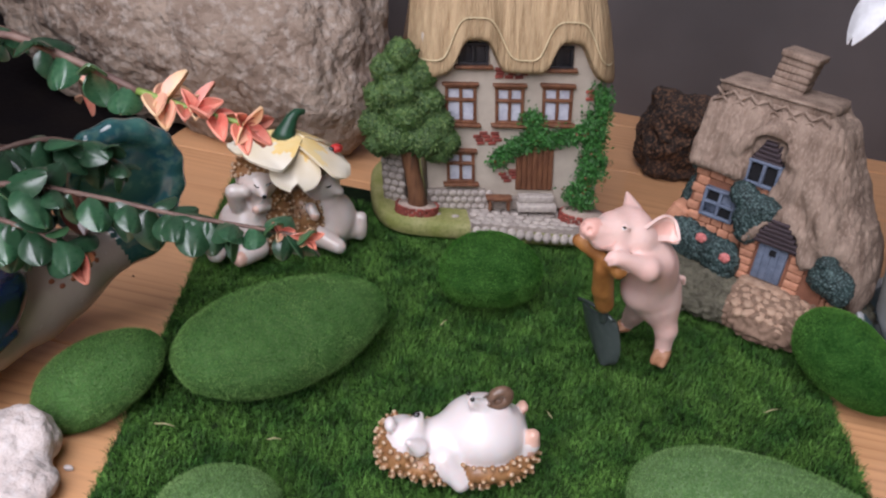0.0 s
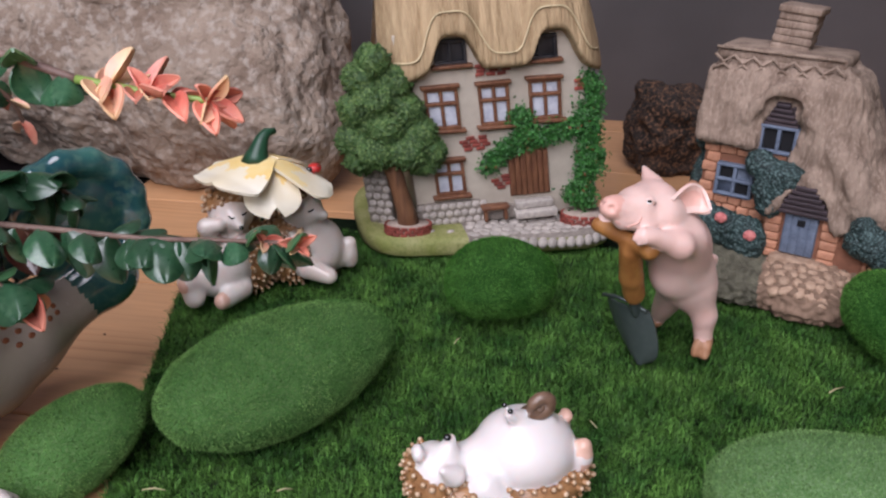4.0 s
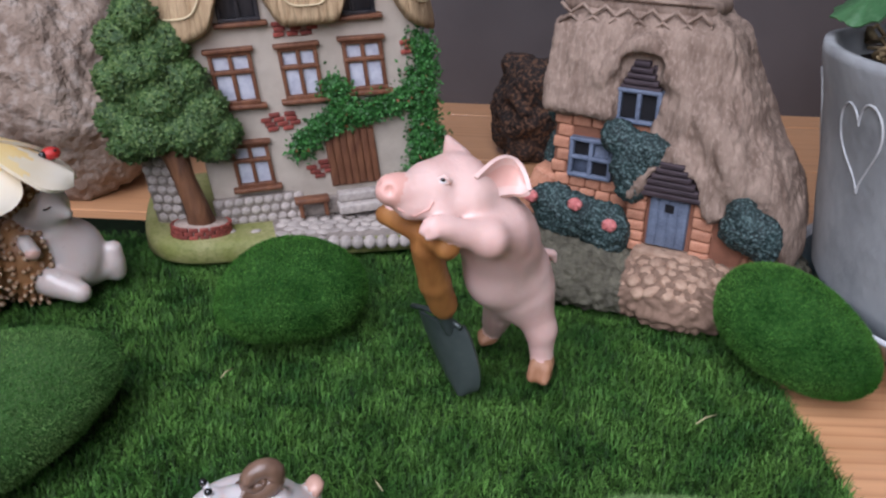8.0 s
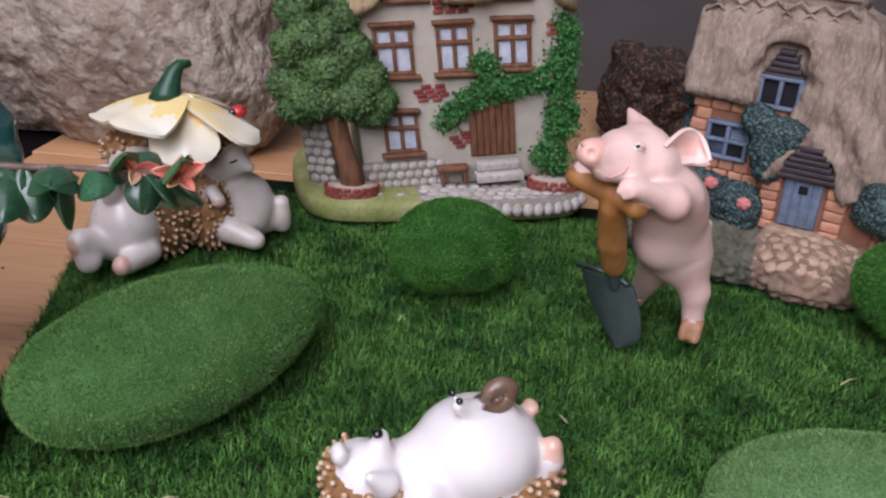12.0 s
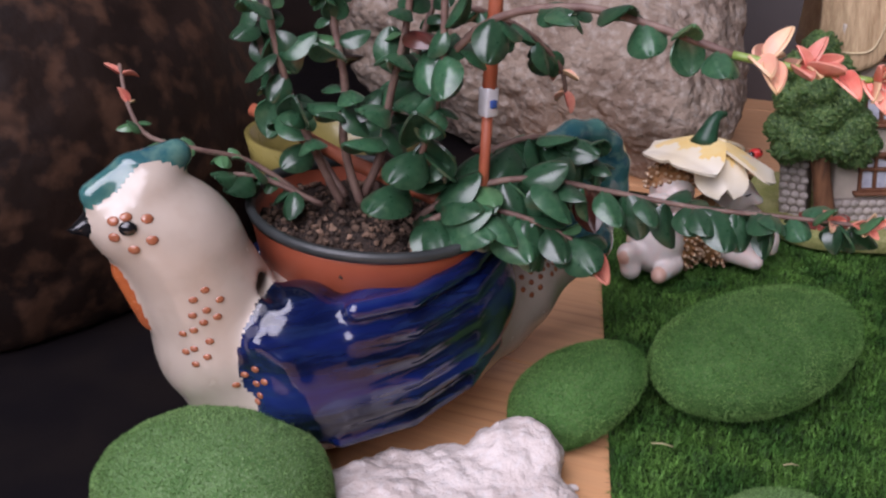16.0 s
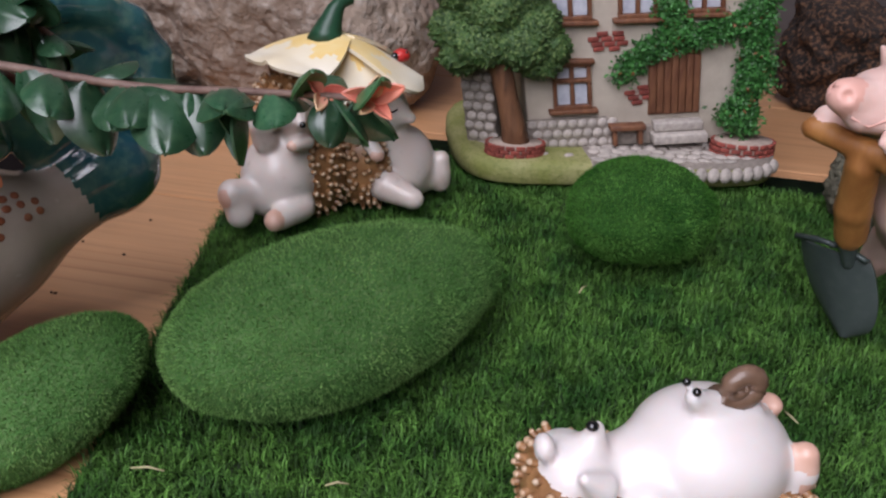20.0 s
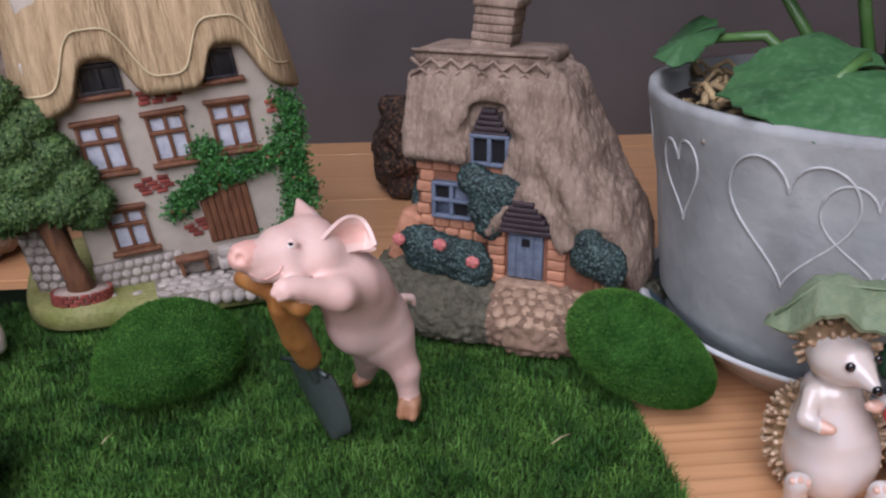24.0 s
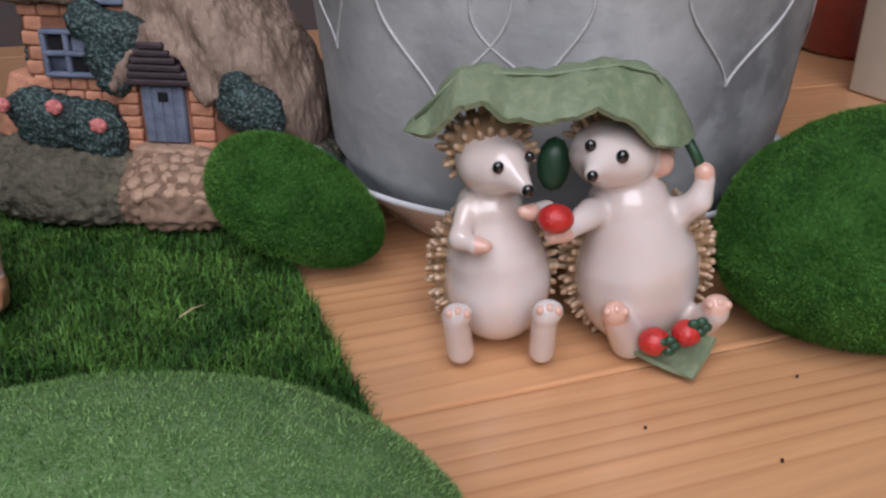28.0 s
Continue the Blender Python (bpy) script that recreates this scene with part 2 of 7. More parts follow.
def lathe(bm, profile, sides=64, mi=0, wobble=0.0, squash=1.0):
    rings = []
    for r, z in profile:
        if r < 1e-6:
            rings.append([bm.verts.new((0, 0, z))])
        else:
            rings.append([bm.verts.new(((r + wobble * noise.noise((3 * math.cos(a), 3 * math.sin(a), z * 40))) * math.cos(a),
                                        squash * (r + wobble * noise.noise((3 * math.cos(a), 3 * math.sin(a), z * 40))) * math.sin(a), z))
                          for a in (2 * math.pi * k / sides for k in range(sides))])
    for r0, r1 in zip(rings, rings[1:]):
        for k in range(sides):
            j = (k + 1) % sides
            if len(r0) == 1 and len(r1) == 1:
                continue
            if len(r0) == 1:
                f = bm.faces.new((r0[0], r1[j], r1[k]))
            elif len(r1) == 1:
                f = bm.faces.new((r0[k], r0[j], r1[0]))
            else:
                f = bm.faces.new((r0[k], r0[j], r1[j], r1[k]))
            f.material_index = mi


def mesh_from(name, verts, faces):
    me = bpy.data.meshes.new(name)
    me.from_pydata(verts, [], faces)
    me.update()
    return me


# ---- blended solids: signed distances on a grid, skinned ----
def E(c, r, rot=(0, 0, 0), mi=0, k=None):
    return ("e", np.array(c, float), np.array(r, float), np.array(pose(0, 0, 0, *rot).to_3x3()), mi, k)


def C(p, q, r1, r2=None, mi=0, k=None):
    return ("c", np.array(p, float), np.array(q, float), (r1, r1 if r2 is None else r2), mi, k)


def B(c, s, rot=(0, 0, 0), rad=0.001, mi=0, k=None):
    return ("b", np.array(c, float), np.array(s, float) / 2 - rad, (np.array(pose(0, 0, 0, *rot).to_3x3()), rad), mi, k)


def cut(p):
    return ("-",) + (p,)


def dist(prim, P):
    kind = prim[0]
    if kind == "e":
        q = (P - prim[1]) @ prim[3]
        k0 = np.linalg.norm(q / prim[2], axis=-1)
        k1 = np.linalg.norm(q / prim[2] ** 2, axis=-1)
        return k0 * (k0 - 1) / np.maximum(k1, 1e-9)
    if kind == "c":
        a, b, (r1, r2) = prim[1], prim[2], prim[3]
        ab = b - a
        t = np.clip(((P - a) @ ab) / max(ab @ ab, 1e-12), 0, 1)
        return np.linalg.norm(P - a - t[..., None] * ab, axis=-1) - (r1 + (r2 - r1) * t)
    R, rad = prim[3]
    q = np.abs((P - prim[1]) @ R) - prim[2]
    return np.linalg.norm(np.maximum(q, 0), axis=-1) + np.minimum(q.max(-1), 0) - rad


def field(prims, k, P):
    d = np.full(P.shape[:-1], 1e3)
    near, idx = np.full(P.shape[:-1], 1e3), np.zeros(P.shape[:-1], int)
    for p in prims:
        if p[0] == "-":
            d = np.maximum(d, -dist(p[1], P))
            continue
        e = dist(p, P)
        kk = p[5] if p[5] is not None else k
        h = np.maximum(kk - np.abs(d - e), 0) / kk if kk > 0 else np.zeros_like(d)
        d = np.minimum(d, e) - h * h * kk / 4
        better = e < near
        near[better], idx[better] = e[better], p[4]
    return d, idx


def reach(p):
    if p[0] == "-":
        return None
    if p[0] == "c":
        r = max(p[3])
        return np.minimum(p[1], p[2]) - r, np.maximum(p[1], p[2]) + r
    if p[0] == "b":
        r = np.abs(p[3][0]) @ p[2] + p[3][1]
    else:
        r = np.sqrt(((p[3] * p[2]) ** 2).sum(1))
    return p[1] - r, p[1] + r


def skin(prims, h, k=0.004, shape=None):
    """Vertices, quads and material numbers of the blended solid, on cells of size h."""
    lo = np.min([reach(p)[0] for p in prims if p[0] != "-"], 0) - 3 * h
    hi = np.max([reach(p)[1] for p in prims if p[0] != "-"], 0) + 3 * h
    n = np.ceil((hi - lo) / h).astype(int) + 1
    ax = [lo[i] + h * np.arange(n[i]) for i in range(3)]
    F = np.empty(tuple(n))
    for i in range(n[0]):
        P = np.stack(np.meshgrid(ax[0][i:i + 1], ax[1], ax[2], indexing="ij"), -1)[0]
        F[i] = field(prims, k, P)[0]
        if shape:
            F[i] = shape(P, F[i])
    s = F < 0
    c = n - 1
    acc, cnt = np.zeros((*c, 3)), np.zeros(tuple(c))
    base = np.stack(np.meshgrid(*[np.arange(m) for m in c], indexing="ij"), -1).astype(float)
    corners = [(i, j, l) for i in (0, 1) for j in (0, 1) for l in (0, 1)]
    def at(A, o):
        return A[o[0]:o[0] + c[0], o[1]:o[1] + c[1], o[2]:o[2] + c[2]]
    for o in corners:
        for axis in range(3):
            if o[axis]:
                continue
            o2 = tuple(v + (1 if i == axis else 0) for i, v in enumerate(o))
            fa, fb = at(F, o), at(F, o2)
            cross = (fa < 0) != (fb < 0)
            t = np.where(cross, fa / np.where(np.abs(fa - fb) < 1e-12, 1, fa - fb), 0)
            pos = base + np.array(o, float)
            pos[..., axis] += t
            acc += np.where(cross[..., None], pos, 0)
            cnt += cross
    live = cnt > 0
    index = np.full(tuple(c), -1)
    index[live] = np.arange(live.sum())
    V = lo + h * acc[live] / cnt[live][:, None]
    quads = []
    for axis in range(3):
        u, v = (axis + 1) % 3, (axis + 2) % 3
        sl = [slice(1, c[i]) for i in range(3)]
        sl[axis] = slice(0, c[axis])
        a = s[tuple(sl)]
        sl2 = list(sl)
        sl2[axis] = slice(1, c[axis] + 1)
        b = s[tuple(sl2)]
        ijk = np.argwhere(a != b)
        first = a[a != b]
        off = np.zeros(3, int)
        off[u] = off[v] = 1
        off[axis] = 0
        ijk = ijk + off
        eu, ev = np.eye(3, dtype=int)[u], np.eye(3, dtype=int)[v]
        q = [index[tuple((ijk - d).T)] for d in (0 * eu, eu, eu + ev, ev)]
        q = np.stack(q, 1)
        quads.append(np.where(first[:, None], q, q[:, ::-1]))
    Q = np.concatenate(quads)
    Q = Q[(Q >= 0).all(1)]
    mids = V[Q].mean(1)
    M = field([p for p in prims if p[0] != "-"], k, mids)[1]
    return V, Q, M


def relax(V, Q, rounds=2, w=0.5):
    for _ in range(rounds):
        S, N = np.zeros_like(V), np.zeros(len(V))
        for a in range(4):
            for b in ((a + 1) % 4, (a + 3) % 4):
                np.add.at(S, Q[:, a], V[Q[:, b]])
                np.add.at(N, Q[:, a], 1)
        V = V + w * (S / np.maximum(N, 1)[:, None] - V)
    return V


def normals_of(V, Q):
    nq = np.cross(V[Q[:, 2]] - V[Q[:, 0]], V[Q[:, 3]] - V[Q[:, 1]])
    N = np.zeros_like(V)
    for a in range(4):
        np.add.at(N, Q[:, a], nq)
    return N / np.maximum(np.linalg.norm(N, axis=1), 1e-12)[:, None]


def solid(name, V, Q, M, mats, parent=None, label="", extra=()):
    """One mesh of skinned quads and extra (vertices, faces, material) sets."""
    verts, faces, mi = [V], [tuple(q) for q in Q], list(M)
    n = len(V)
    for ev, ef, em in extra:
        verts.append(np.asarray(ev, float))
        faces += [tuple(int(i) + n for i in f) for f in ef]
        mi += [em] * len(ef) if np.isscalar(em) else list(em)
        n += len(ev)
    me = bpy.data.meshes.new(name)
    me.from_pydata(np.concatenate(verts).tolist(), [], faces)
    me.polygons.foreach_set("material_index", np.array(mi, dtype=np.int32))
    me.update()
    return finish(name, me, mats, parent, label)


def spikes(P, N, length, radius, mi, sides=5, blunt=0.35, rng=None):
    """Small blunt cones that stand on the points P along N, as (vertices, faces, material)."""
    rng = rng or np.random.default_rng(3)
    up = np.tile([0.3, 0.2, 0.93], (len(P), 1))
    A = np.cross(N, up)
    A /= np.maximum(np.linalg.norm(A, axis=1), 1e-9)[:, None]
    Bv = np.cross(N, A)
    L = length * rng.uniform(0.75, 1.25, (len(P), 1))
    R = radius * rng.uniform(0.8, 1.2, (len(P), 1))
    rings = []
    for f, w in ((-0.3, 1.0), (0.65, 0.75), (0.92, blunt)):
        for j in range(sides):
            a = 2 * math.pi * j / sides
            rings.append(P + N * L * f + R * w * (math.cos(a) * A + math.sin(a) * Bv))
    rings.append(P + N * L)
    per = len(rings)
    V = np.stack(rings, 1).reshape(-1, 3)
    F = []
    for i in range(len(P)):
        o = i * per
        for lv in (0, 1):
            for j in range(sides):
                j2 = (j + 1) % sides
                F.append((o + lv * sides + j, o + lv * sides + j2, o + (lv + 1) * sides + j2, o + (lv + 1) * sides + j))
        for j in range(sides):
            F.append((o + 2 * sides + j, o + 2 * sides + (j + 1) % sides, o + 3 * sides))
    return V, F, mi


def orb(c, r, mi, sub=2, rot=(0, 0, 0)):
    """A small ellipsoid as (vertices, faces, material)."""
    bm = bmesh.new()
    ball(bm, c, r, sub, rot)
    V = np.array([v.co[:] for v in bm.verts])
    bm.verts.index_update()
    F = [tuple(v.index for v in f.verts) for f in bm.faces]
    bm.free()
    return V, F, mi


# ---- the room and the table ----
def plank_table():
    t = thing("table", pose(0, 0, 0), "orange-brown varnished pine plank table", "table", kind="structure")
    bm = bmesh.new()
    box(bm, (0, 0, 0), (1.03, 0.1094, 0.03), bevel=0.0010)
    me = bpy.data.meshes.new("plank")
    bm.to_mesh(me)
    bm.free()
    me.materials.append(M_WOOD)
    for i in range(10):
        o = new("plank", me)
        o.parent = t
        o.matrix_basis = pose(0.325 - 0.003 * (i % 3), -0.095 + 0.110 * (i + 0.5), -0.0212, 0, 0, 180 * (i % 2))
    for x in (-0.13, 0.78):
        for y in (-0.04, 0.85):
            bm = bmesh.new()
            box(bm, (x, y, -0.378), (0.06, 0.06, 0.684), bevel=0.003)
            part("leg", bm, M_WOOD, t)
    return t


def slab(name, c, s, material, label, category, bevel=0.002):
    bm = bmesh.new()
    box(bm, (0, 0, 0), s, bevel=bevel)
    o = part(name, bm, material)
    o.matrix_world = pose(*c)
    return tagged(o, label, category, kind="structure")


plank_table()
slab("wall_back", (0.4, 0.96, 0.6), (5.0, 0.06, 2.6), M_WALL, "dark grey smooth painted wall behind the table", "wall")
# unseen side walls and floor, added to close in the light
slab("wall_left", (-2.2, -0.25, 0.6), (0.06, 2.36, 2.6), M_ROOM, "unseen taupe wall added to close in the light", "wall")
slab("wall_right", (2.6, -0.3, 0.6), (0.06, 2.6, 2.6), M_ROOM, "unseen taupe wall added to close in the light", "wall")
slab("floor", (0.2, -0.3, -0.75), (5.0, 2.7, 0.06), M_ROOM, "unseen taupe floor added to close in the light", "floor")
# added, unseen ceiling round the made-up roof opening, in four pieces
slab("ceiling", (0.2, 0.70, 1.96), (5.0, 0.70, 0.06), M_ROOM, "unseen taupe ceiling slab added round the overhead light", "ceiling")
slab("ceiling_front", (0.2, -1.20, 1.96), (5.0, 0.86, 0.06), M_ROOM, "unseen taupe ceiling slab added round the overhead light", "ceiling")
slab("ceiling_left", (-1.575, -0.21, 1.96), (1.45, 1.12, 0.06), M_ROOM, "unseen taupe ceiling slab added round the overhead light", "ceiling")
slab("ceiling_right", (1.535, -0.21, 1.96), (2.33, 1.12, 0.06), M_ROOM, "unseen taupe ceiling slab added round the overhead light", "ceiling")
# added, unseen wall with the window opening, in four pieces
slab("wall_front", (-1.60, -0.62, 0.6), (1.60, 0.06, 2.6), M_ROOM, "unseen taupe wall added beside the window light", "wall")
slab("wall_front_right", (1.495, -0.62, 0.6), (2.19, 0.06, 2.6), M_ROOM, "unseen taupe wall added beside the window light", "wall")
slab("wall_front_sill", (-0.20, -0.62, -0.175), (1.2, 0.06, 1.05), M_ROOM, "unseen taupe wall added under the window light", "wall")
slab("wall_front_head", (-0.20, -0.62, 1.625), (1.2, 0.06, 0.55), M_ROOM, "unseen taupe wall added over the window light", "wall")
# plain black box that fills the area left of the table
slab("black_cabinet", (-0.3955, 0.42, -0.3638), (0.405, 1.0, 0.7124), M_BLACK, "black matt box beside the table", "cabinet")


# ---- turf mat ----
def turf():
    corners = [(-0.056, 0.335), (0.2025, 0.335), (0.1955, 0.66), (-0.1345, 0.66)]
    t = thing("turf_mat", pose(0, 0, 0), "green artificial grass mat lying on the table", "grass mat", kind="stuff")
    bm = bmesh.new()
    lo = [bm.verts.new((x, y, -0.0062)) for x, y in corners]
    hi = [bm.verts.new((x, y, -0.0045)) for x, y in corners]
    bm.faces.new(hi)
    bm.faces.new(lo[::-1])
    for i in range(4):
        bm.faces.new((lo[i], lo[(i + 1) % 4], hi[(i + 1) % 4], hi[i]))
    part("backing", bm, M_MATBASE, t)
    rng = np.random.default_rng(5)
    n = 300000
    u, v = rng.random(n), rng.random(n)
    c = [np.array(k) for k in corners]
    P = ((1 - v)[:, None] * ((1 - u)[:, None] * c[0] + u[:, None] * c[1]) + v[:, None] * ((1 - u)[:, None] * c[3] + u[:, None] * c[2]))
    keep = v < 0.93
    P = P[keep]
    n = len(P)
    # tufts: neighbours share a height and a lean
    tuft = np.array([noise.noise((x * 170, y * 170, 0.3)) for x, y in P])
    swirl = np.array([noise.noise((x * 90, y * 90, 7.7)) for x, y in P])
    lean = rng.uniform(0, 2 * np.pi, n) * 0.9 + swirl * 5.0
    L = rng.uniform(0.0028, 0.0062, n) * (1 + 0.30 * tuft)
    bend = rng.uniform(0.25, 1.05, n)
    d = np.stack([np.cos(lean), np.sin(lean)], 1)
    side = np.stack([-d[:, 1], d[:, 0]], 1) * rng.uniform(0.00010, 0.00020, n)[:, None]
    V = np.zeros((n, 5, 3))
    z0 = -0.005
    V[:, 0, :2], V[:, 1, :2] = P - side, P + side
    V[:, 0, 2] = V[:, 1, 2] = z0
    mid = P + d * (L * bend * 0.30)[:, None]
    V[:, 2, :2], V[:, 3, :2] = mid - side * 0.85, mid + side * 0.85
    V[:, 2, 2] = V[:, 3, 2] = z0 + L * 0.62
    V[:, 4, :2] = P + d * (L * bend * 0.85)[:, None]
    V[:, 4, 2] = z0 + L * (1.0 - 0.38 * bend)
    idx = np.arange(n)[:, None] * 5
    T = np.concatenate([idx + [0, 1, 3], idx + [0, 3, 2], idx + [2, 3, 4]])
    me = bpy.data.meshes.new("blades")
    me.vertices.add(n * 5)
    me.vertices.foreach_set("co", V.reshape(-1))
    me.loops.add(len(T) * 3)
    me.loops.foreach_set("vertex_index", T.reshape(-1).astype(np.int32))
    me.polygons.add(len(T))
    me.polygons.foreach_set("loop_start", (np.arange(len(T)) * 3).astype(np.int32))
    me.update(calc_edges=True)
    b = finish("blades", me, M_GRASS, t, "fine upright green fibres")
    tagged(b, kind="stuff")


turf()


# ---- moss stones ----
def moss_stone(name, c, r, rot, material, label, seed, egg=0.12, rough=0.018, fuzz=16000, group="moss stones"):
    """An egg-shaped flocked stone; r are half axes in metres."""
    bm = bmesh.new()
    bmesh.ops.create_icosphere(bm, subdivisions=6, radius=1)
    for v in bm.verts:
        p = v.co
        q = p * 1.1 + Vector((seed * 3.1, seed * 1.7, 0))
        g = 1 + rough * 2.2 * noise.noise(q * 0.9) + rough * 0.9 * noise.noise(q * 3.0) + rough * 0.45 * noise.noise(q * 8) + rough * 0.35 * noise.noise(q * 19)
        w = 1 + egg * p.x
        bottom = -0.78 if p.z < -0.78 else p.z
        v.co = Vector((p.x * r[0], p.y * r[1] * w, (bottom if p.z < 0 else p.z) * r[2] * w)) * g
    bm.normal_update()
    verts = np.array([v.co[:] for v in bm.verts])
    norms = np.array([v.normal[:] for v in bm.verts])
    faces = [tuple(v.index for v in f.verts) for f in bm.faces]
    bm.free()
    rng = np.random.default_rng(seed)
    fuzz *= 3
    tri = np.array(faces)[rng.integers(0, len(faces), fuzz)]
    a, b = rng.random((fuzz, 1)), rng.random((fuzz, 1))
    a, b = np.where(a + b > 1, 1 - a, a), np.where(a + b > 1, 1 - b, b)
    P = verts[tri[:, 0]] * (1 - a - b) + verts[tri[:, 1]] * a + verts[tri[:, 2]] * b
    N = norms[tri[:, 0]]
    D = N + rng.normal(0, 0.75, (fuzz, 3))
    D /= np.linalg.norm(D, axis=1)[:, None]
    S = np.cross(D, rng.normal(0, 1, (fuzz, 3)))
    S /= np.linalg.norm(S, axis=1)[:, None]
    L = rng.uniform(0.0004, 0.0013, (fuzz, 1))
    S *= rng.uniform(0.00008, 0.00017, (fuzz, 1))
    FV = np.stack([P - S - N * 0.0002, P + S - N * 0.0002, P + D * L], 1).reshape(-1, 3)
    n0 = len(verts)
    T = np.concatenate([np.array(faces), n0 + np.arange(fuzz * 3).reshape(-1, 3)])
    AV = np.concatenate([verts, FV])
    me = bpy.data.meshes.new(name)
    me.vertices.add(len(AV))
    me.vertices.foreach_set("co", AV.reshape(-1))
    me.loops.add(len(T) * 3)
    me.loops.foreach_set("vertex_index", T.reshape(-1).astype(np.int32))
    me.polygons.add(len(T))
    me.polygons.foreach_set("loop_start", (np.arange(len(T)) * 3).astype(np.int32))
    me.polygons.foreach_set("material_index", (np.arange(len(T)) >= len(faces)).astype(np.int32))
    me.update(calc_edges=True)
    o = finish(name, me, [material, FLOCK[material.name]])
    o.matrix_world = pose(*c, *rot)
    return tagged(o, label, "moss stone", group)


moss_stone("moss_stone", (-0.0338, 0.4683, 0.0139), (0.0480, 0.0268, 0.0182), (0, -0.8, 56), M_MOSS, "large oval green moss-covered stone lying on the turf", 1, egg=-0.09, fuzz=34000)
moss_stone("moss_stone", (-0.0894, 0.4247, 0.0064), (0.0252, 0.0190, 0.0124), (0, -28, 35), M_MOSS, "small oval green moss-covered stone at the turf's edge", 2, egg=-0.11)
moss_stone("moss_stone", (0.0352, 0.5501, 0.0148), (0.0318, 0.0225, 0.0158), (0, 7, 71), M_MOSS_DARK, "rounded dark green moss stone in front of the house", 3, egg=0.33, rough=0.03, fuzz=18000)
moss_stone("moss_stone", (0.2003, 0.5348, 0.0159), (0.0272, 0.0155, 0.0174), (0, 25, -29), M_MOSS_DARK, "dark green moss stone leaning beside the flower pot", 4, egg=-0.13, fuzz=18000)
moss_stone("moss_stone", (0.151, 0.405, 0.0150), (0.052, 0.037, 0.0215), (0, 4, -25), M_MOSS_PALE, "large pale green moss stone at the front of the turf", 5, fuzz=34000)
moss_stone("moss_stone", (-0.0232, 0.379, 0.006), (0.0190, 0.014, 0.0115), (0, 0, 20), M_MOSS_PALE, "small pale green moss stone at the turf's front edge", 6)
moss_stone("moss_stone", (-0.171, 0.332, 0.009), (0.034, 0.028, 0.021), (0, 0, 0), M_MOSS_PALE, "pale green moss stone in front of the hen planter", 7, fuzz=26000)
moss_stone("moss_stone", (0.3425, 0.458, 0.019), (0.050, 0.038, 0.031), (0, 0, 2), M_MOSS_DARK, "large dark green moss stone beside the flower pot", 8, fuzz=26000)


# ---- painted toy house ----
M_STUCCO = mat("painted_stucco", (0.50, 0.44, 0.36), (0.44, 0.38, 0.31), scale=160, rough=0.75, bump=0.35, bscale=900, bdist=0.0004)
M_TIMBER = mat("brown_painted_timber", (0.20, 0.085, 0.040), (0.12, 0.045, 0.022), scale=400, rough=0.6, bump=0.5, stretch=(1, 1, 0.3), bdist=0.0004)
M_PANE = mat("white_painted_pane", (0.62, 0.64, 0.70), (0.45, 0.47, 0.55), scale=300, rough=0.35)
M_DARKPANE = mat("dark_painted_pane", (0.012, 0.012, 0.015), (0.04, 0.038, 0.042), scale=500, rough=0.4, stretch=(1, 1, 0.15))
M_BRICKRED = mat("red_brick_paint", (0.30, 0.065, 0.045), (0.19, 0.04, 0.03), scale=700, rough=0.75, rnd=0.25, bump=0.3)
M_MORTAR = mat("pale_mortar", (0.42, 0.33, 0.27), rough=0.9, scale=500)
M_COBBLE = mat("pale_cobble_paint", (0.47, 0.42, 0.37), (0.34, 0.30, 0.27), scale=500, rough=0.7, rnd=0.15, bump=0.4, bdist=0.0004)
M_COBBLEJOINT = mat("cobble_joint", (0.27, 0.23, 0.195), rough=0.9, scale=500)
M_THATCH = mat("straw_thatch_paint", (0.46, 0.330, 0.190), (0.30, 0.200, 0.105), scale=420, rough=0.8, bump=1.0, stretch=(1.0, 0.12, 0.12), bdist=0.0008, c3=(0.50, 0.39, 0.22), mix=0.5)
M_CORD = mat("cream_cord", (0.68, 0.56, 0.34), rough=0.6)
M_LAWN = mat("olive_painted_lawn", (0.20, 0.215, 0.055), (0.30, 0.29, 0.12), scale=90, rough=0.7, bump=0.5, bscale=600, c3=(0.12, 0.14, 0.03), mix=0.5)
M_RIM = mat("cream_base_rim", (0.55, 0.50, 0.42), rough=0.6, scale=200)
M_TREE = mat("painted_tree_crown", (0.052, 0.120, 0.026), (0.022, 0.060, 0.014), scale=140, rough=0.45, bump=1.0, bscale=1300, c3=(0.22, 0.31, 0.10), mix=0.7, bdist=0.001)
M_BARK = mat("painted_bark", (0.21, 0.095, 0.045), (0.09, 0.04, 0.02), scale=350, rough=0.6, bump=0.9, stretch=(1, 1, 0.2), bdist=0.0008)
M_IVY = mat("painted_ivy", (0.050, 0.175, 0.036), (0.022, 0.100, 0.018), scale=300, rough=0.5, island=0.5)
M_IVYRED = mat("ivy_berries", (0.24, 0.08, 0.03), rough=0.5)

house = thing("toy_house", pose(0.0017, 0.6290, 0.0, 0, 0, 17), "cream resin toy house with thatched roof and painted windows", "toy house")
SHEAR = Matrix.Identity(4)
SHEAR[0][2] = -0.095
LEAN = pose(0, 0, 0.016, 4.0, -4.0, 0) @ SHEAR @ pose(0, 0, -0.016)


def hpart(name, bm, material, parent=None, label="", lean=True, smooth=True):
    if lean and parent is None:
        bm.transform(LEAN)
    return part(name, bm, material, parent or house, label, smooth)


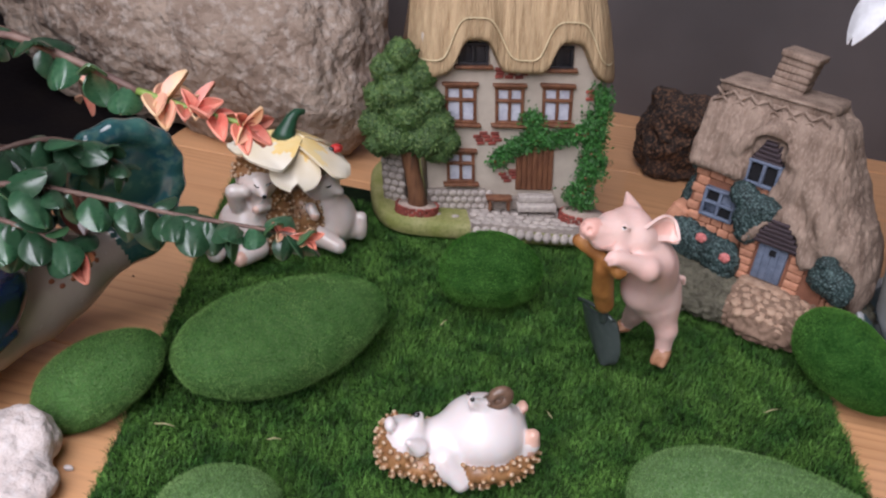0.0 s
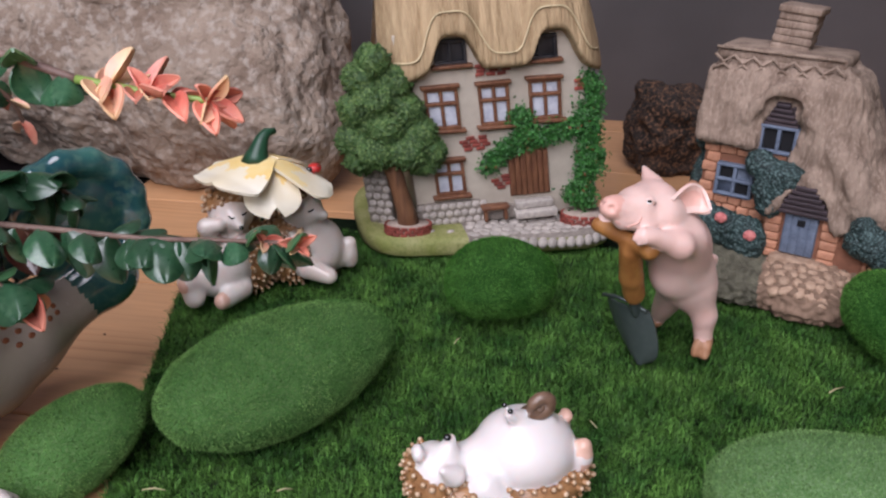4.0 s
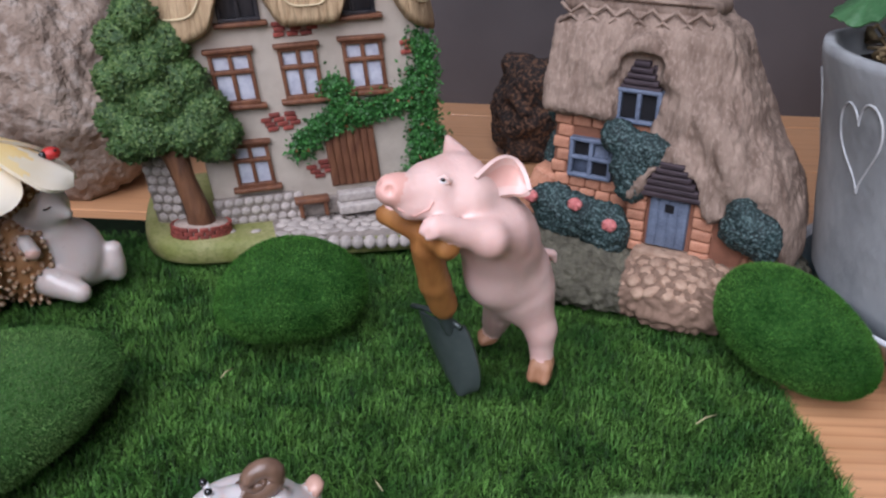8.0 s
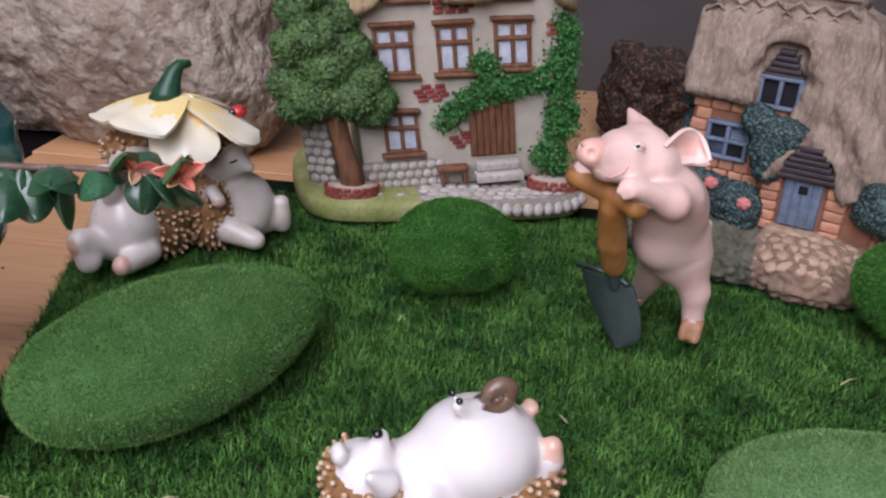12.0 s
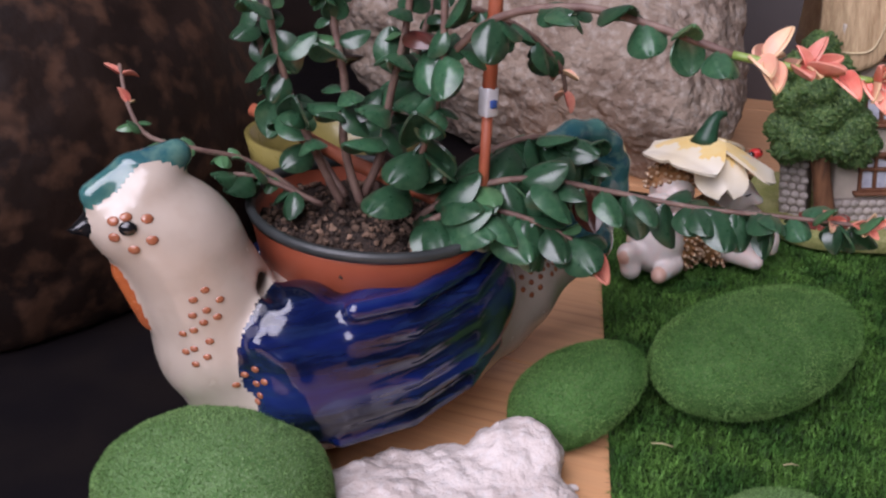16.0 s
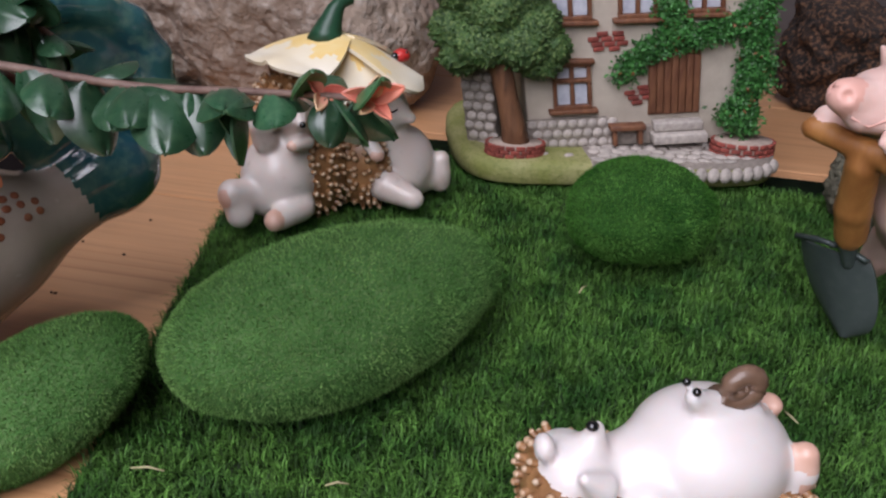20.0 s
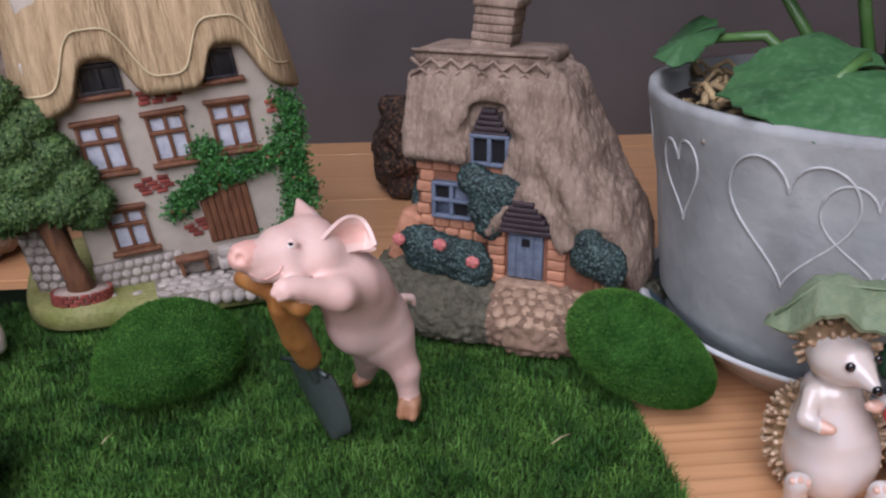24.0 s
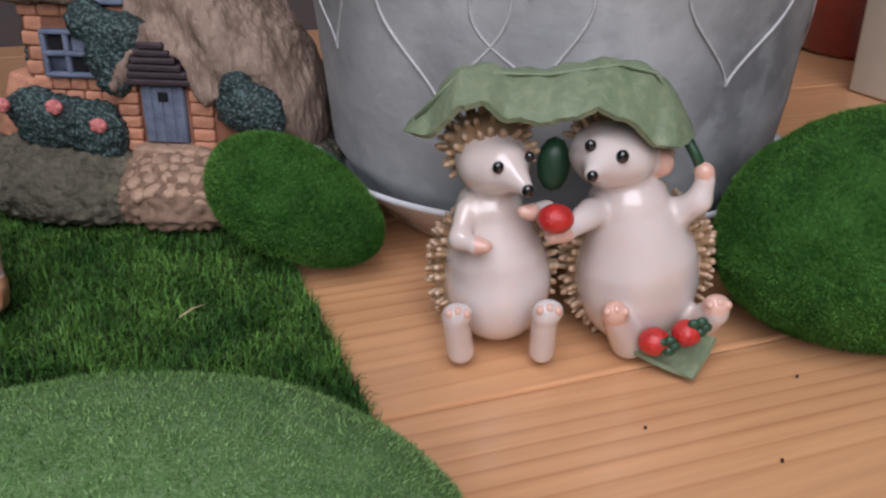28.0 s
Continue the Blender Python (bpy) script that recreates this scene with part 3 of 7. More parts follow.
def pane_window(u0, u1, z0, z1, dark=False):
    w = bmesh.new()
    cx, cz, W, H = (u0 + u1) / 2, (z0 + z1) / 2, u1 - u0, z1 - z0
    b = 0.0016
    box(w, (cx, 0.0009, cz), (W - 0.0004, 0.0008, H - 0.0004))
    frame_ob = hpart("window", w, M_TIMBER, label="brown timber window with four painted panes")
    bars = [((x, -0.0006, cz), (b, 0.0022, H)) for x in (u0 + b / 2, u1 - b / 2, cx)]
    bars += [((cx, -0.0008, z), (W, 0.0022, b)) for z in [z0 + b / 2, z1 - b / 2] + ([] if dark else [z0 + H * 0.62])]
    for c, sz in bars:
        p = bmesh.new()
        box(p, c, sz, (0, random.uniform(-0.8, 0.8), 0), bevel=0.0003)
        p.transform(LEAN)
        part("frame_bar", p, M_DARKPANE if dark else M_TIMBER, frame_ob)
    cols = [(u0 + b, cx - b / 2), (cx + b / 2, u1 - b)]
    rows = [(z0 + b, z1 - b)] if dark else [(z0 + b, z0 + H * 0.62 - b / 2), (z0 + H * 0.62 + b / 2, z1 - b)]
    for x0, x1 in cols:
        for a0, a1 in rows:
            p = bmesh.new()
            box(p, ((x0 + x1) / 2, 0.0004, (a0 + a1) / 2), (x1 - x0, 0.0012, a1 - a0), bevel=0.0002)
            p.transform(LEAN)
            part("pane", p, M_DARKPANE if dark else M_PANE, frame_ob)
    for nm, z, ov, dp in (("sill", z0 - 0.0007, 0.0022, 0.005), ("lintel", z1 + 0.0007, 0.0014, 0.0036)):
        if dark and nm == "lintel":
            continue
        p = bmesh.new()
        box(p, (cx, -0.0012, z), (W + 2 * ov, dp, 0.0017), (0, random.uniform(-2, 2), 0), bevel=0.0005)
        p.transform(LEAN)
        part(nm, p, M_TIMBER, frame_ob)


def small_brick_mesh(name, s, bevel):
    bm = bmesh.new()
    box(bm, (0, 0, 0), s, bevel=bevel)
    me = bpy.data.meshes.new(name)
    bm.to_mesh(me)
    bm.free()
    me.shade_smooth()
    return me


BRICK = small_brick_mesh("brick", (0.0043, 0.0012, 0.0017), 0.0003)
BRICK.materials.append(M_BRICKRED)


def brick_patch(cu, cz, w, h, rows, parent=None, y=-0.0004):
    bm = bmesh.new()
    ball(bm, (cu, 0.0009, cz), (w * 0.52, 0.0012, h * 0.55), 3)
    base = hpart("brick_patch", bm, M_MORTAR, label="patch of bare red brickwork")
    for r in range(rows):
        z = cz - h / 2 + (r + 0.5) * h / rows
        half = w / 2 * math.sqrt(max(0.1, 1 - ((z - cz) / (h * 0.62)) ** 2))
        n = max(1, int(2 * half / 0.0048))
        for i in range(n):
            o = new("brick", BRICK)
            o.parent = base
            o.matrix_basis = LEAN @ pose(cu - half + (i + 0.5 + 0.25 * (r % 2)) * 2 * half / n - 0.0004, y, z, 0, random.uniform(-4, 4), 0)


def eave(u):
    e = 0.0905 + 0.0165 * math.exp(-((u - 0.0165) / 0.0105) ** 4) + 0.0165 * math.exp(-((u - 0.0655) / 0.0105) ** 4)
    return e - 0.006 * max(0, (0.004 - u) / 0.016) - 0.0075 * max(0, (u - 0.078) / 0.012)


def build_house():
    # base plate
    outline = []
    for k in range(72):
        a = 2 * math.pi * k / 72
        ca, sa = math.cos(a), math.sin(a)
        rx, ry = 0.068, 0.0525
        p = 0.62
        outline.append((0.027 + rx * math.copysign(abs(ca) ** p, ca), 0.026 + ry * math.copysign(abs(sa) ** p, sa) + (0.004 * math.sin(3 * a))))
    bm = bmesh.new()
    levels = [(0.0, 0.985), (0.001, 1.0), (0.006, 1.0), (0.0085, 0.975), (0.0092, 0.9)]
    rings = []
    for z, s in levels:
        rings.append([bm.verts.new((0.027 + (x - 0.027) * s, 0.026 + (y - 0.026) * s, z + (0.0004 * noise.noise((x * 200, y * 200, 0)) if z > 0.005 else 0))) for x, y in outline])
    for r0, r1 in zip(rings, rings[1:]):
        for k in range(72):
            bm.faces.new((r0[k], r0[(k + 1) % 72], r1[(k + 1) % 72], r1[k]))
    bm.faces.new(rings[-1])
    bm.faces.new(rings[0][::-1])
    plate = hpart("base_plate", bm, M_LAWN, lean=False, label="olive green painted lawn base")
    # cobbled forecourt
    bm = bmesh.new()
    pts = [(x, y) for x, y in outline if x > 0.012 and y < 0.012]
    pts.sort()
    top = [bm.verts.new((0.0115, 0.006, 0.0098))] + [bm.verts.new((0.0115, -0.0250, 0.0098))]
    top += [bm.verts.new((x, y + 0.0006, 0.0098)) for x, y in pts] + [bm.verts.new((0.092, 0.006, 0.0098))]
    f = bm.faces.new(top)
    g = bmesh.ops.extrude_face_region(bm, geom=[f])
    bmesh.ops.translate(bm, verts=[v for v in g["geom"] if isinstance(v, bmesh.types.BMVert)], vec=(0, 0, -0.0088))
    bmesh.ops.recalc_face_normals(bm, faces=bm.faces)
    court = hpart("forecourt", bm, M_COBBLEJOINT, lean=False, label="pale cobbled forecourt")
    bm = bmesh.new()
    ball(bm, (0, 0, 0), (0.0030, 0.0027, 0.0011), 2)
    stone = bpy.data.meshes.new("cobble")
    bm.to_mesh(stone)
    bm.free()
    stone.shade_smooth()
    stone.materials.append(M_COBBLE)
    rng = random.Random(4)
    for j in range(6):
        for i in range(15):
            x = 0.0145 + i * 0.0054 + (j % 2) * 0.0026 + rng.uniform(-0.0006, 0.0006)
            y = 0.001 - j * 0.0050 + rng.uniform(-0.0005, 0.0005)
            edge = 0.026 - 0.0508 * (1 - min(1, abs((x - 0.027) / 0.0675)) ** 3.2) ** (1 / 3.2)
            if y < edge + 0.0012 or x > 0.091:
                continue
            o = new("cobble", stone)
            o.parent = court
            o.matrix_basis = pose(x, y, 0.0098, rng.uniform(-8, 8), rng.uniform(-8, 8), rng.uniform(0, 180)) @ Matrix.Diagonal((rng.uniform(0.9, 1.2), rng.uniform(0.9, 1.15), 0.7, 1))
    for i in range(16):  # stones of the front edge
        x = 0.015 + i * 0.0049
        y = 0.026 - 0.0528 * (1 - min(1, abs((x - 0.027) / 0.0690)) ** 3.2) ** (1 / 3.2) + 0.004 * math.sin(3 * math.atan2(-0.047, x - 0.027))
        o = new("cobble", stone)
        o.parent = court
        o.matrix_basis = pose(x, max(-0.0280, y), 0.0062, 80, 0, (x - 0.045) * 400) @ Matrix.Diagonal((0.92, 1.15, 1.3, 1))
    for x, y in ((-0.006, -0.011), (0.004, -0.0125), (-0.02, -0.004), (-0.027, 0.003), (-0.028, 0.012)):
        o = new("cobble", stone)
        o.parent = plate
        o.matrix_basis = pose(x, y, 0.0092, 0, 0, 30) @ Matrix.Diagonal((0.8, 0.6, 0.7, 1))
    # walls
    bm = bmesh.new()
    box(bm, (0.0372, 0.027, 0.058), (0.0965, 0.054, 0.100), bevel=0.0015)
    box(bm, (0.0372, 0.027, 0.118), (0.088, 0.046, 0.03), bevel=0.004)
    bmesh.ops.subdivide_edges(bm, edges=bm.edges[:], cuts=3, use_grid_fill=True)
    hpart("wall", bm, M_STUCCO, label="cream rendered wall")
    # stone footing and buttress
    bm = bmesh.new()
    box(bm, (0.0052, -0.0012, 0.0145), (0.034, 0.003, 0.0125), bevel=0.0008)
    box(bm, (0.037, -0.0012, 0.0125), (0.032, 0.003, 0.008), bevel=0.0008)
    foot = hpart("footing", bm, M_COBBLEJOINT, label="rubble stone footing")
    bm = bmesh.new()
    box(bm, (-0.0265, 0.0105, 0.026), (0.013, 0.017, 0.038), (0, 0, -25), bevel=0.001)
    butt = hpart("buttress", bm, M_COBBLEJOINT, label="grey rubble stone buttress")
    for j in range(3):
        for i in range(9):
            x = -0.0095 + i * 0.0041 + (j % 2) * 0.002
            if x > 0.021 and j > 1 and x < 0.0215:
                continue
            o = new("cobble", stone)
            o.parent = foot
            o.matrix_basis = LEAN @ pose(x, -0.0026, 0.0105 + j * 0.0042, 90, 0, rng.uniform(-6, 6)) @ Matrix.Diagonal((0.72, 0.72, 0.7, 1))
    for j in range(9):
        for i in range(3):
            o = new("cobble", stone)
            o.parent = butt
            o.matrix_basis = LEAN @ pose(-0.0265, 0.0105, 0, 0, 0, -25) @ pose(-0.0045 + i * 0.0043 + (j % 2) * 0.0014, -0.0086, 0.0095 + j * 0.0042, 90, 0, rng.uniform(-8, 8)) @ Matrix.Diagonal((0.74, 0.72, 0.8, 1))
            if i < 2:
                o = new("cobble", stone)
                o.parent = butt
                o.matrix_basis = LEAN @ pose(-0.0265, 0.0105, 0, 0, 0, -115) @ pose(-0.004 + i * 0.006, -0.0067, 0.0095 + j * 0.0042, 90, 0, rng.uniform(-8, 8)) @ Matrix.Diagonal((0.9, 0.72, 0.8, 1))
    # windows
    for u0, u1, z0, z1 in ((0.0, 0.0166, 0.0603, 0.0815), (0.0268, 0.0422, 0.0603, 0.0815), (0.0522, 0.0686, 0.0613, 0.0822), (0.0, 0.0155, 0.0247, 0.0437)):
        pane_window(u0, u1, z0, z1)
    pane_window(0.0072, 0.0232, 0.0925, 0.1045, True)
    pane_window(0.0500, 0.0680, 0.0920, 0.1040, True)
    for p in ((0.0345, 0.0885, 0.019, 0.0060, 3), (0.0225, 0.0515, 0.0155, 0.0078, 4), (0.0345, 0.029, 0.012, 0.0082, 4), (0.0785, 0.0775, 0.007, 0.006, 3), (0.0835, 0.047, 0.004, 0.006, 3)):
        brick_patch(*p)
    # door of upright boards
    bm = bmesh.new()
    box(bm, (0.0492, -0.0002, 0.0335), (0.0212, 0.0016, 0.0262), bevel=0.0004)
    door = hpart("door", bm, M_TIMBER, label="brown boarded timber door")
    for i in range(7):
        p = bmesh.new()
        box(p, (0.0402 + i * 0.003, -0.0012, 0.0334 + 0.0004 * math.sin(i * 2)), (0.0026, 0.0016, 0.0248 - abs(i - 3) * 0.0003), (0, random.uniform(-0.7, 0.7), 0), bevel=0.0004)
        p.transform(LEAN)
        part("board", p, M_TIMBER, door)
    # steps and bench
    for i, (w, d, z) in enumerate(((0.0225, 0.0085, 0.0122), (0.0205, 0.005, 0.0165))):
        bm = bmesh.new()
        box(bm, (0.050, -0.0045 + i * 0.0015, z), (w, d, 0.0042), (0, 0, 1), bevel=0.0008)
        hpart("step", bm, M_COBBLE, label="pale stone doorstep")
    bm = bmesh.new()
    box(bm, (0.0285, -0.0058, 0.0178), (0.0145, 0.0052, 0.0022), bevel=0.0006)
    bench = hpart("bench", bm, M_TIMBER, label="small brown wooden bench")
    for dx in (-0.0052, 0.0052):
        p = bmesh.new()
        box(p, (0.0285 + dx, -0.0058, 0.0138), (0.0018, 0.0036, 0.007), bevel=0.0004)
        p.transform(LEAN)
        part("leg", p, M_TIMBER, bench)
    # thatched roof: front slope with two raised brows, hips and back
    NU, NS = 260, 70
    V, F = [], []
    for j in range(NS + 1):
        s = j / NS
        for i in range(NU + 1):
            t = i / NU
            u = -0.0185 + t * 0.1125
            e = eave(u)
            if s < 0.08:  # rounded lower edge
                a = s / 0.08 * math.pi / 2
                y, z = -0.0005 - 0.0085 * math.sin(a), e - 0.0010 + 0.0040 * (1 - math.cos(a))
            else:
                q = (s - 0.08) / 0.92
                y = -0.009 + 0.044 * q ** 1.35
                z = e + 0.003 + (0.170 - e - 0.003) * (1 - (1 - q) ** 1.25)
            hip = max(0.0, abs(t - 0.5) * 2 - 0.72) / 0.28
            y += 0.020 * hip ** 2.2 * (1 - 0.35 * s)
            q = max(0, (s - 0.1) / 0.9)
            u = 0.0375 + (u - 0.0375) * (1 - 0.30 * q ** 1.4)
            n = noise.noise((u * 1500, s * 7, 1.3)) * 0.00050 + noise.noise((u * 420, s * 4, 4.1)) * 0.0006
            V.append((u, y - n, z + 0.4 * n))
    for j in range(NS):
        for i in range(NU):
            a = j * (NU + 1) + i
            F.append((a, a + 1, a + NU + 2, a + NU + 1))
    n0 = len(V)
    for i in range(0, NU + 1):  # under side and back
        u = V[i][0]
        V.append((u, 0.05, 0.088))
    for i in range(NU):
        F.append((i + 1, i, n0 + i, n0 + i + 1))
    n1 = len(V)
    top0 = NS * (NU + 1)
    for i in range(NU + 1):
        V.append((V[top0 + i][0] * 1.0, 0.058, 0.165))
    for i in range(NU):
        F.append((top0 + i, top0 + i + 1, n1 + i + 1, n1 + i))
        F.append((n1 + i, n1 + i + 1, n0 + i + 1, n0 + i))
    left = [j * (NU + 1) for j in range(NS + 1)] + [n1, n0]
    right = [j * (NU + 1) + NU for j in range(NS + 1)] + [n1 + NU, n0 + NU]
    F += [tuple(left), tuple(right[::-1])]
    me = mesh_from("roof", [tuple(LEAN @ Vector(v)) for v in V], F)
    finish("roof", me, M_THATCH, house, "golden straw thatched roof")
    # cord along the brows
    pts = []
    for i in range(90):
        u = -0.0165 + i / 89 * 0.1085
        e = 0.0985 + 0.0205 * math.exp(-((u - 0.0165) / 0.0138) ** 4) + 0.0200 * math.exp(-((u - 0.0655) / 0.0138) ** 4)
        e -= 0.003 * max(0, (0.004 - u) / 0.016) + 0.004 * max(0, (u - 0.078) / 0.012)
        q = max(0.0, (e - eave(u) - 0.003) / (0.170 - eave(u)))
        q = 1 - (1 - q) ** 0.8
        hip = max(0.0, abs((u + 0.0185) / 0.1125 - 0.5) * 2 - 0.72) / 0.28
        pts.append(LEAN @ Vector((0.0375 + (u - 0.0375) * 0.985, -0.0100 + 0.044 * q ** 1.35 + 0.02 * hip ** 2.2, e)))
    bm = bmesh.new()
    tube(bm, pts, 0.00042, 6)
    part("roof_cord", bm, M_CORD, house, "thin cream cord laid along the thatch")
    # chimney
    bm = bmesh.new()
    box(bm, (0.0790, 0.030, 0.137), (0.0135, 0.0135, 0.09), bevel=0.001)
    ch = hpart("chimney", bm, M_MORTAR, label="red brick chimney stack")
    for j in range(26):
        for i in range(3):
            o = new("brick", BRICK)
            o.parent = ch
            o.matrix_basis = LEAN @ pose(0.0745 + i * 0.0046 + (j % 2) * 0.0012 - 0.0006, 0.0229, 0.118 + j * 0.0025) @ Matrix.Diagonal((1, 1, 1.15, 1))
    # tree
    prims = [E((-0.022, -0.004, 0.098), (0.0085, 0.008, 0.0085)), E((-0.030, -0.004, 0.090), (0.0085, 0.008, 0.008)), E((-0.014, -0.003, 0.087), (0.0095, 0.008, 0.009)),
             E((-0.025, -0.008, 0.080), (0.011, 0.008, 0.009)), E((-0.034, -0.004, 0.075), (0.009, 0.008, 0.009)), E((-0.010, -0.005, 0.073), (0.010, 0.008, 0.009)),
             E((-0.022, -0.009, 0.067), (0.011, 0.008, 0.009)), E((-0.037, -0.004, 0.060), (0.0095, 0.008, 0.009)), E((-0.005, -0.006, 0.062), (0.0095, 0.008, 0.009)),
             E((-0.028, -0.010, 0.055), (0.011, 0.009, 0.009)), E((-0.013, -0.010, 0.054), (0.011, 0.009, 0.009)), E((-0.036, -0.006, 0.050), (0.008, 0.007, 0.007)), E((-0.001, -0.007, 0.052), (0.008, 0.007, 0.008)),
             E((-0.006, -0.007, 0.046), (0.009, 0.007, 0.006))]
    prims = [E(q[1], q[2] * 0.93) for q in prims]
    V, Q, M = skin(prims, 0.0010, 0.0012, lambda P, D: D + 0.0006 * np.sin(P[..., 0] * 2100) * np.sin(P[..., 1] * 1900 + 1) * np.sin(P[..., 2] * 2000))
    N = normals_of(V, Q)
    rng2 = np.random.default_rng(9)
    V = V + N * np.array([0.0009 * noise.noise(Vector(p) * 520) + 0.0008 * noise.noise(Vector(p) * 1100) for p in V])[:, None]
    V = np.array([tuple(LEAN @ Vector(p)) for p in V])
    pick = rng2.integers(0, len(V), 2600)
    crown = spikes(V[pick], N[pick] * 0.6 + rng2.normal(0, 0.4, (2600, 3)), 0.0011, 0.0006, 0, 4)
    solid("tree_crown", V, Q, M, [M_TREE], house, "bushy dark green tree crown with pale tips", [crown])
    bm = bmesh.new()
    tube(bm, [LEAN @ Vector(p) for p in ((-0.0175, -0.008, 0.012), (-0.018, -0.008, 0.022), (-0.0195, -0.0075, 0.034), (-0.021, -0.007, 0.048), (-0.022, -0.006, 0.06))], [0.0062, 0.0048, 0.0044, 0.0046, 0.004], 14)
    for v in bm.verts:
        v.co += Vector((1, 1, 0)) * 0.0009 * noise.noise(Vector((v.co.x * 900, v.co.y * 900, v.co.z * 90)))
    part("tree_trunk", bm, M_BARK, house, "gnarled brown trunk")
    # brick planters with soil
    for cx, cy, rx, ry, hgt in ((-0.0175, -0.0095, 0.0115, 0.0075, 0.0055), (0.0775, -0.0065, 0.0128, 0.0085, 0.0070)):
        bm = bmesh.new()
        lathe(bm, [(0.0, 0.0), (0.93, 0.0), (0.97, 0.5), (0.93, 0.95), (0.0, 0.9)], 40)
        bm.transform(Matrix.Translation((cx, cy, 0.0085)) @ Matrix.Diagonal((rx, ry, hgt, 1)))
        pl = hpart("planter", bm, M_MORTAR, lean=False, label="round red brick planter")
        for j in range(3):
            for k in range(17):
                a = 2 * math.pi * (k + 0.5 * (j % 2)) / 17
                if math.sin(a) > 0.55:
                    continue
                o = new("brick", BRICK)
                o.parent = pl
                o.matrix_basis = pose(cx + rx * math.cos(a), cy + ry * math.sin(a), 0.0085 + hgt * (0.2 + 0.3 * j), 0, 0, math.degrees(math.atan2(ry * math.cos(a), -rx * math.sin(a)))) @ Matrix.Diagonal((0.82, 1, 0.95, 1))
    # ivy: stems with many small leaves
    rng3 = np.random.default_rng(12)
    runs = [[(0.078, -0.007, 0.015), (0.076, -0.006, 0.027), (0.079, -0.003, 0.042), (0.083, -0.001, 0.056), (0.086, 0.0, 0.070), (0.084, 0.001, 0.082)],
            [(0.083, -0.002, 0.060), (0.072, -0.003, 0.056), (0.058, -0.0035, 0.053), (0.047, -0.0035, 0.052), (0.036, -0.003, 0.047), (0.027, -0.0025, 0.038)],
            [(0.050, -0.003, 0.053), (0.0475, -0.003, 0.060), (0.0465, -0.003, 0.066)], [(0.076, -0.006, 0.016), (0.069, -0.005, 0.022)], [(0.084, -0.004, 0.03), (0.085, -0.003, 0.045)], [(0.085, -0.002, 0.05), (0.078, -0.003, 0.066)]]
    LV, LF, LM = [], [], []
    for run in runs:
        for _ in range(int(620 * (len(run) - 1))):
            t = rng3.random() * (len(run) - 1)
            i = int(t)
            p = np.array(run[i]) * (1 - t + i) + np.array(run[i + 1]) * (t - i)
            p = p + rng3.normal(0, 1, 3) * (0.0026, 0.0012, 0.0024)
            p[1] = min(p[1], -0.0008)
            a, b = rng3.normal(0, 1, 3), rng3.normal(0, 1, 3)
            a[1] *= 0.5
            a /= np.linalg.norm(a)
            b -= a * (a @ b)
            b /= np.linalg.norm(b)
            L, W = rng3.uniform(0.0014, 0.0028), rng3.uniform(0.0005, 0.0010)
            n = len(LV)
            nn = np.cross(a, b) * 0.0003
            LV += [p, p + a * L * 0.5 + b * W, p + a * L, p + a * L * 0.5 - b * W, p + a * L * 0.5 + nn, p + a * L * 0.4 - nn]
            LF += [(n, n + 1, n + 4), (n + 1, n + 2, n + 4), (n + 2, n + 3, n + 4), (n + 3, n, n + 4), (n + 1, n, n + 5), (n + 2, n + 1, n + 5), (n + 3, n + 2, n + 5), (n, n + 3, n + 5)]
            LM += [1 if rng3.random() < 0.02 else 0] * 8
    bm = bmesh.new()
    for run in runs:
        tube(bm, run, 0.0009, 6)
    for v in bm.verts:
        v.co = LEAN @ v.co
    me = mesh_from("ivy", [tuple(LEAN @ Vector(v)) for v in LV], LF)
    me.polygons.foreach_set("material_index", np.array(LM, dtype=np.int32))
    iv = finish("ivy", me, [M_IVY, M_IVYRED], house, "bright green climbing ivy over the door", smooth=False)
    part("ivy_stem", bm, M_IVY, iv)


build_house()


# ---- clay toy cottage ----
M_CLAYTHATCH = mat("carved_clay_thatch", (0.32, 0.235, 0.178), (0.17, 0.115, 0.083), scale=130, rough=0.85, bump=1.0, bscale=500, stretch=(1, 1, 0.35), c3=(0.38, 0.29, 0.225), mix=0.55, bdist=0.001)
M_PEACH = mat("peach_painted_stone", (0.50, 0.235, 0.135), (0.38, 0.16, 0.09), scale=250, rough=0.75, rnd=0.16, bump=0.35, c3=(0.56, 0.33, 0.22), mix=0.5)
M_PEACHJOINT = mat("peach_joint", (0.25, 0.105, 0.06), rough=0.9, scale=300)
M_BLUE = mat("grey_blue_paint", (0.135, 0.165, 0.225), (0.085, 0.108, 0.155), scale=220, rough=0.65, bump=0.25, c3=(0.20, 0.25, 0.34), mix=0.4)
# near black, painted in place of the shade inside hollows
M_HOLESHADE = mat("hollow_shade_black", (0.004, 0.004, 0.006), rough=0.9)
M_SHUTTER = mat("dark_slat_wood", (0.065, 0.045, 0.050), (0.03, 0.02, 0.025), scale=300, rough=0.7, stretch=(0.2, 1, 1), bump=0.5)
M_BUSH = mat("teal_painted_bush", (0.010, 0.030, 0.028), (0.005, 0.015, 0.015), scale=150, rough=0.55, bump=1.0, bscale=800, c3=(0.13, 0.20, 0.19), mix=0.85, bdist=0.0013)
M_PATHJOINT = mat("tan_path_joint", (0.24, 0.155, 0.105), (0.16, 0.10, 0.065), scale=300, rough=0.85)
M_ROSE = mat("pink_rose_paint", (0.62, 0.22, 0.20), (0.54, 0.15, 0.14), scale=600, rough=0.5)
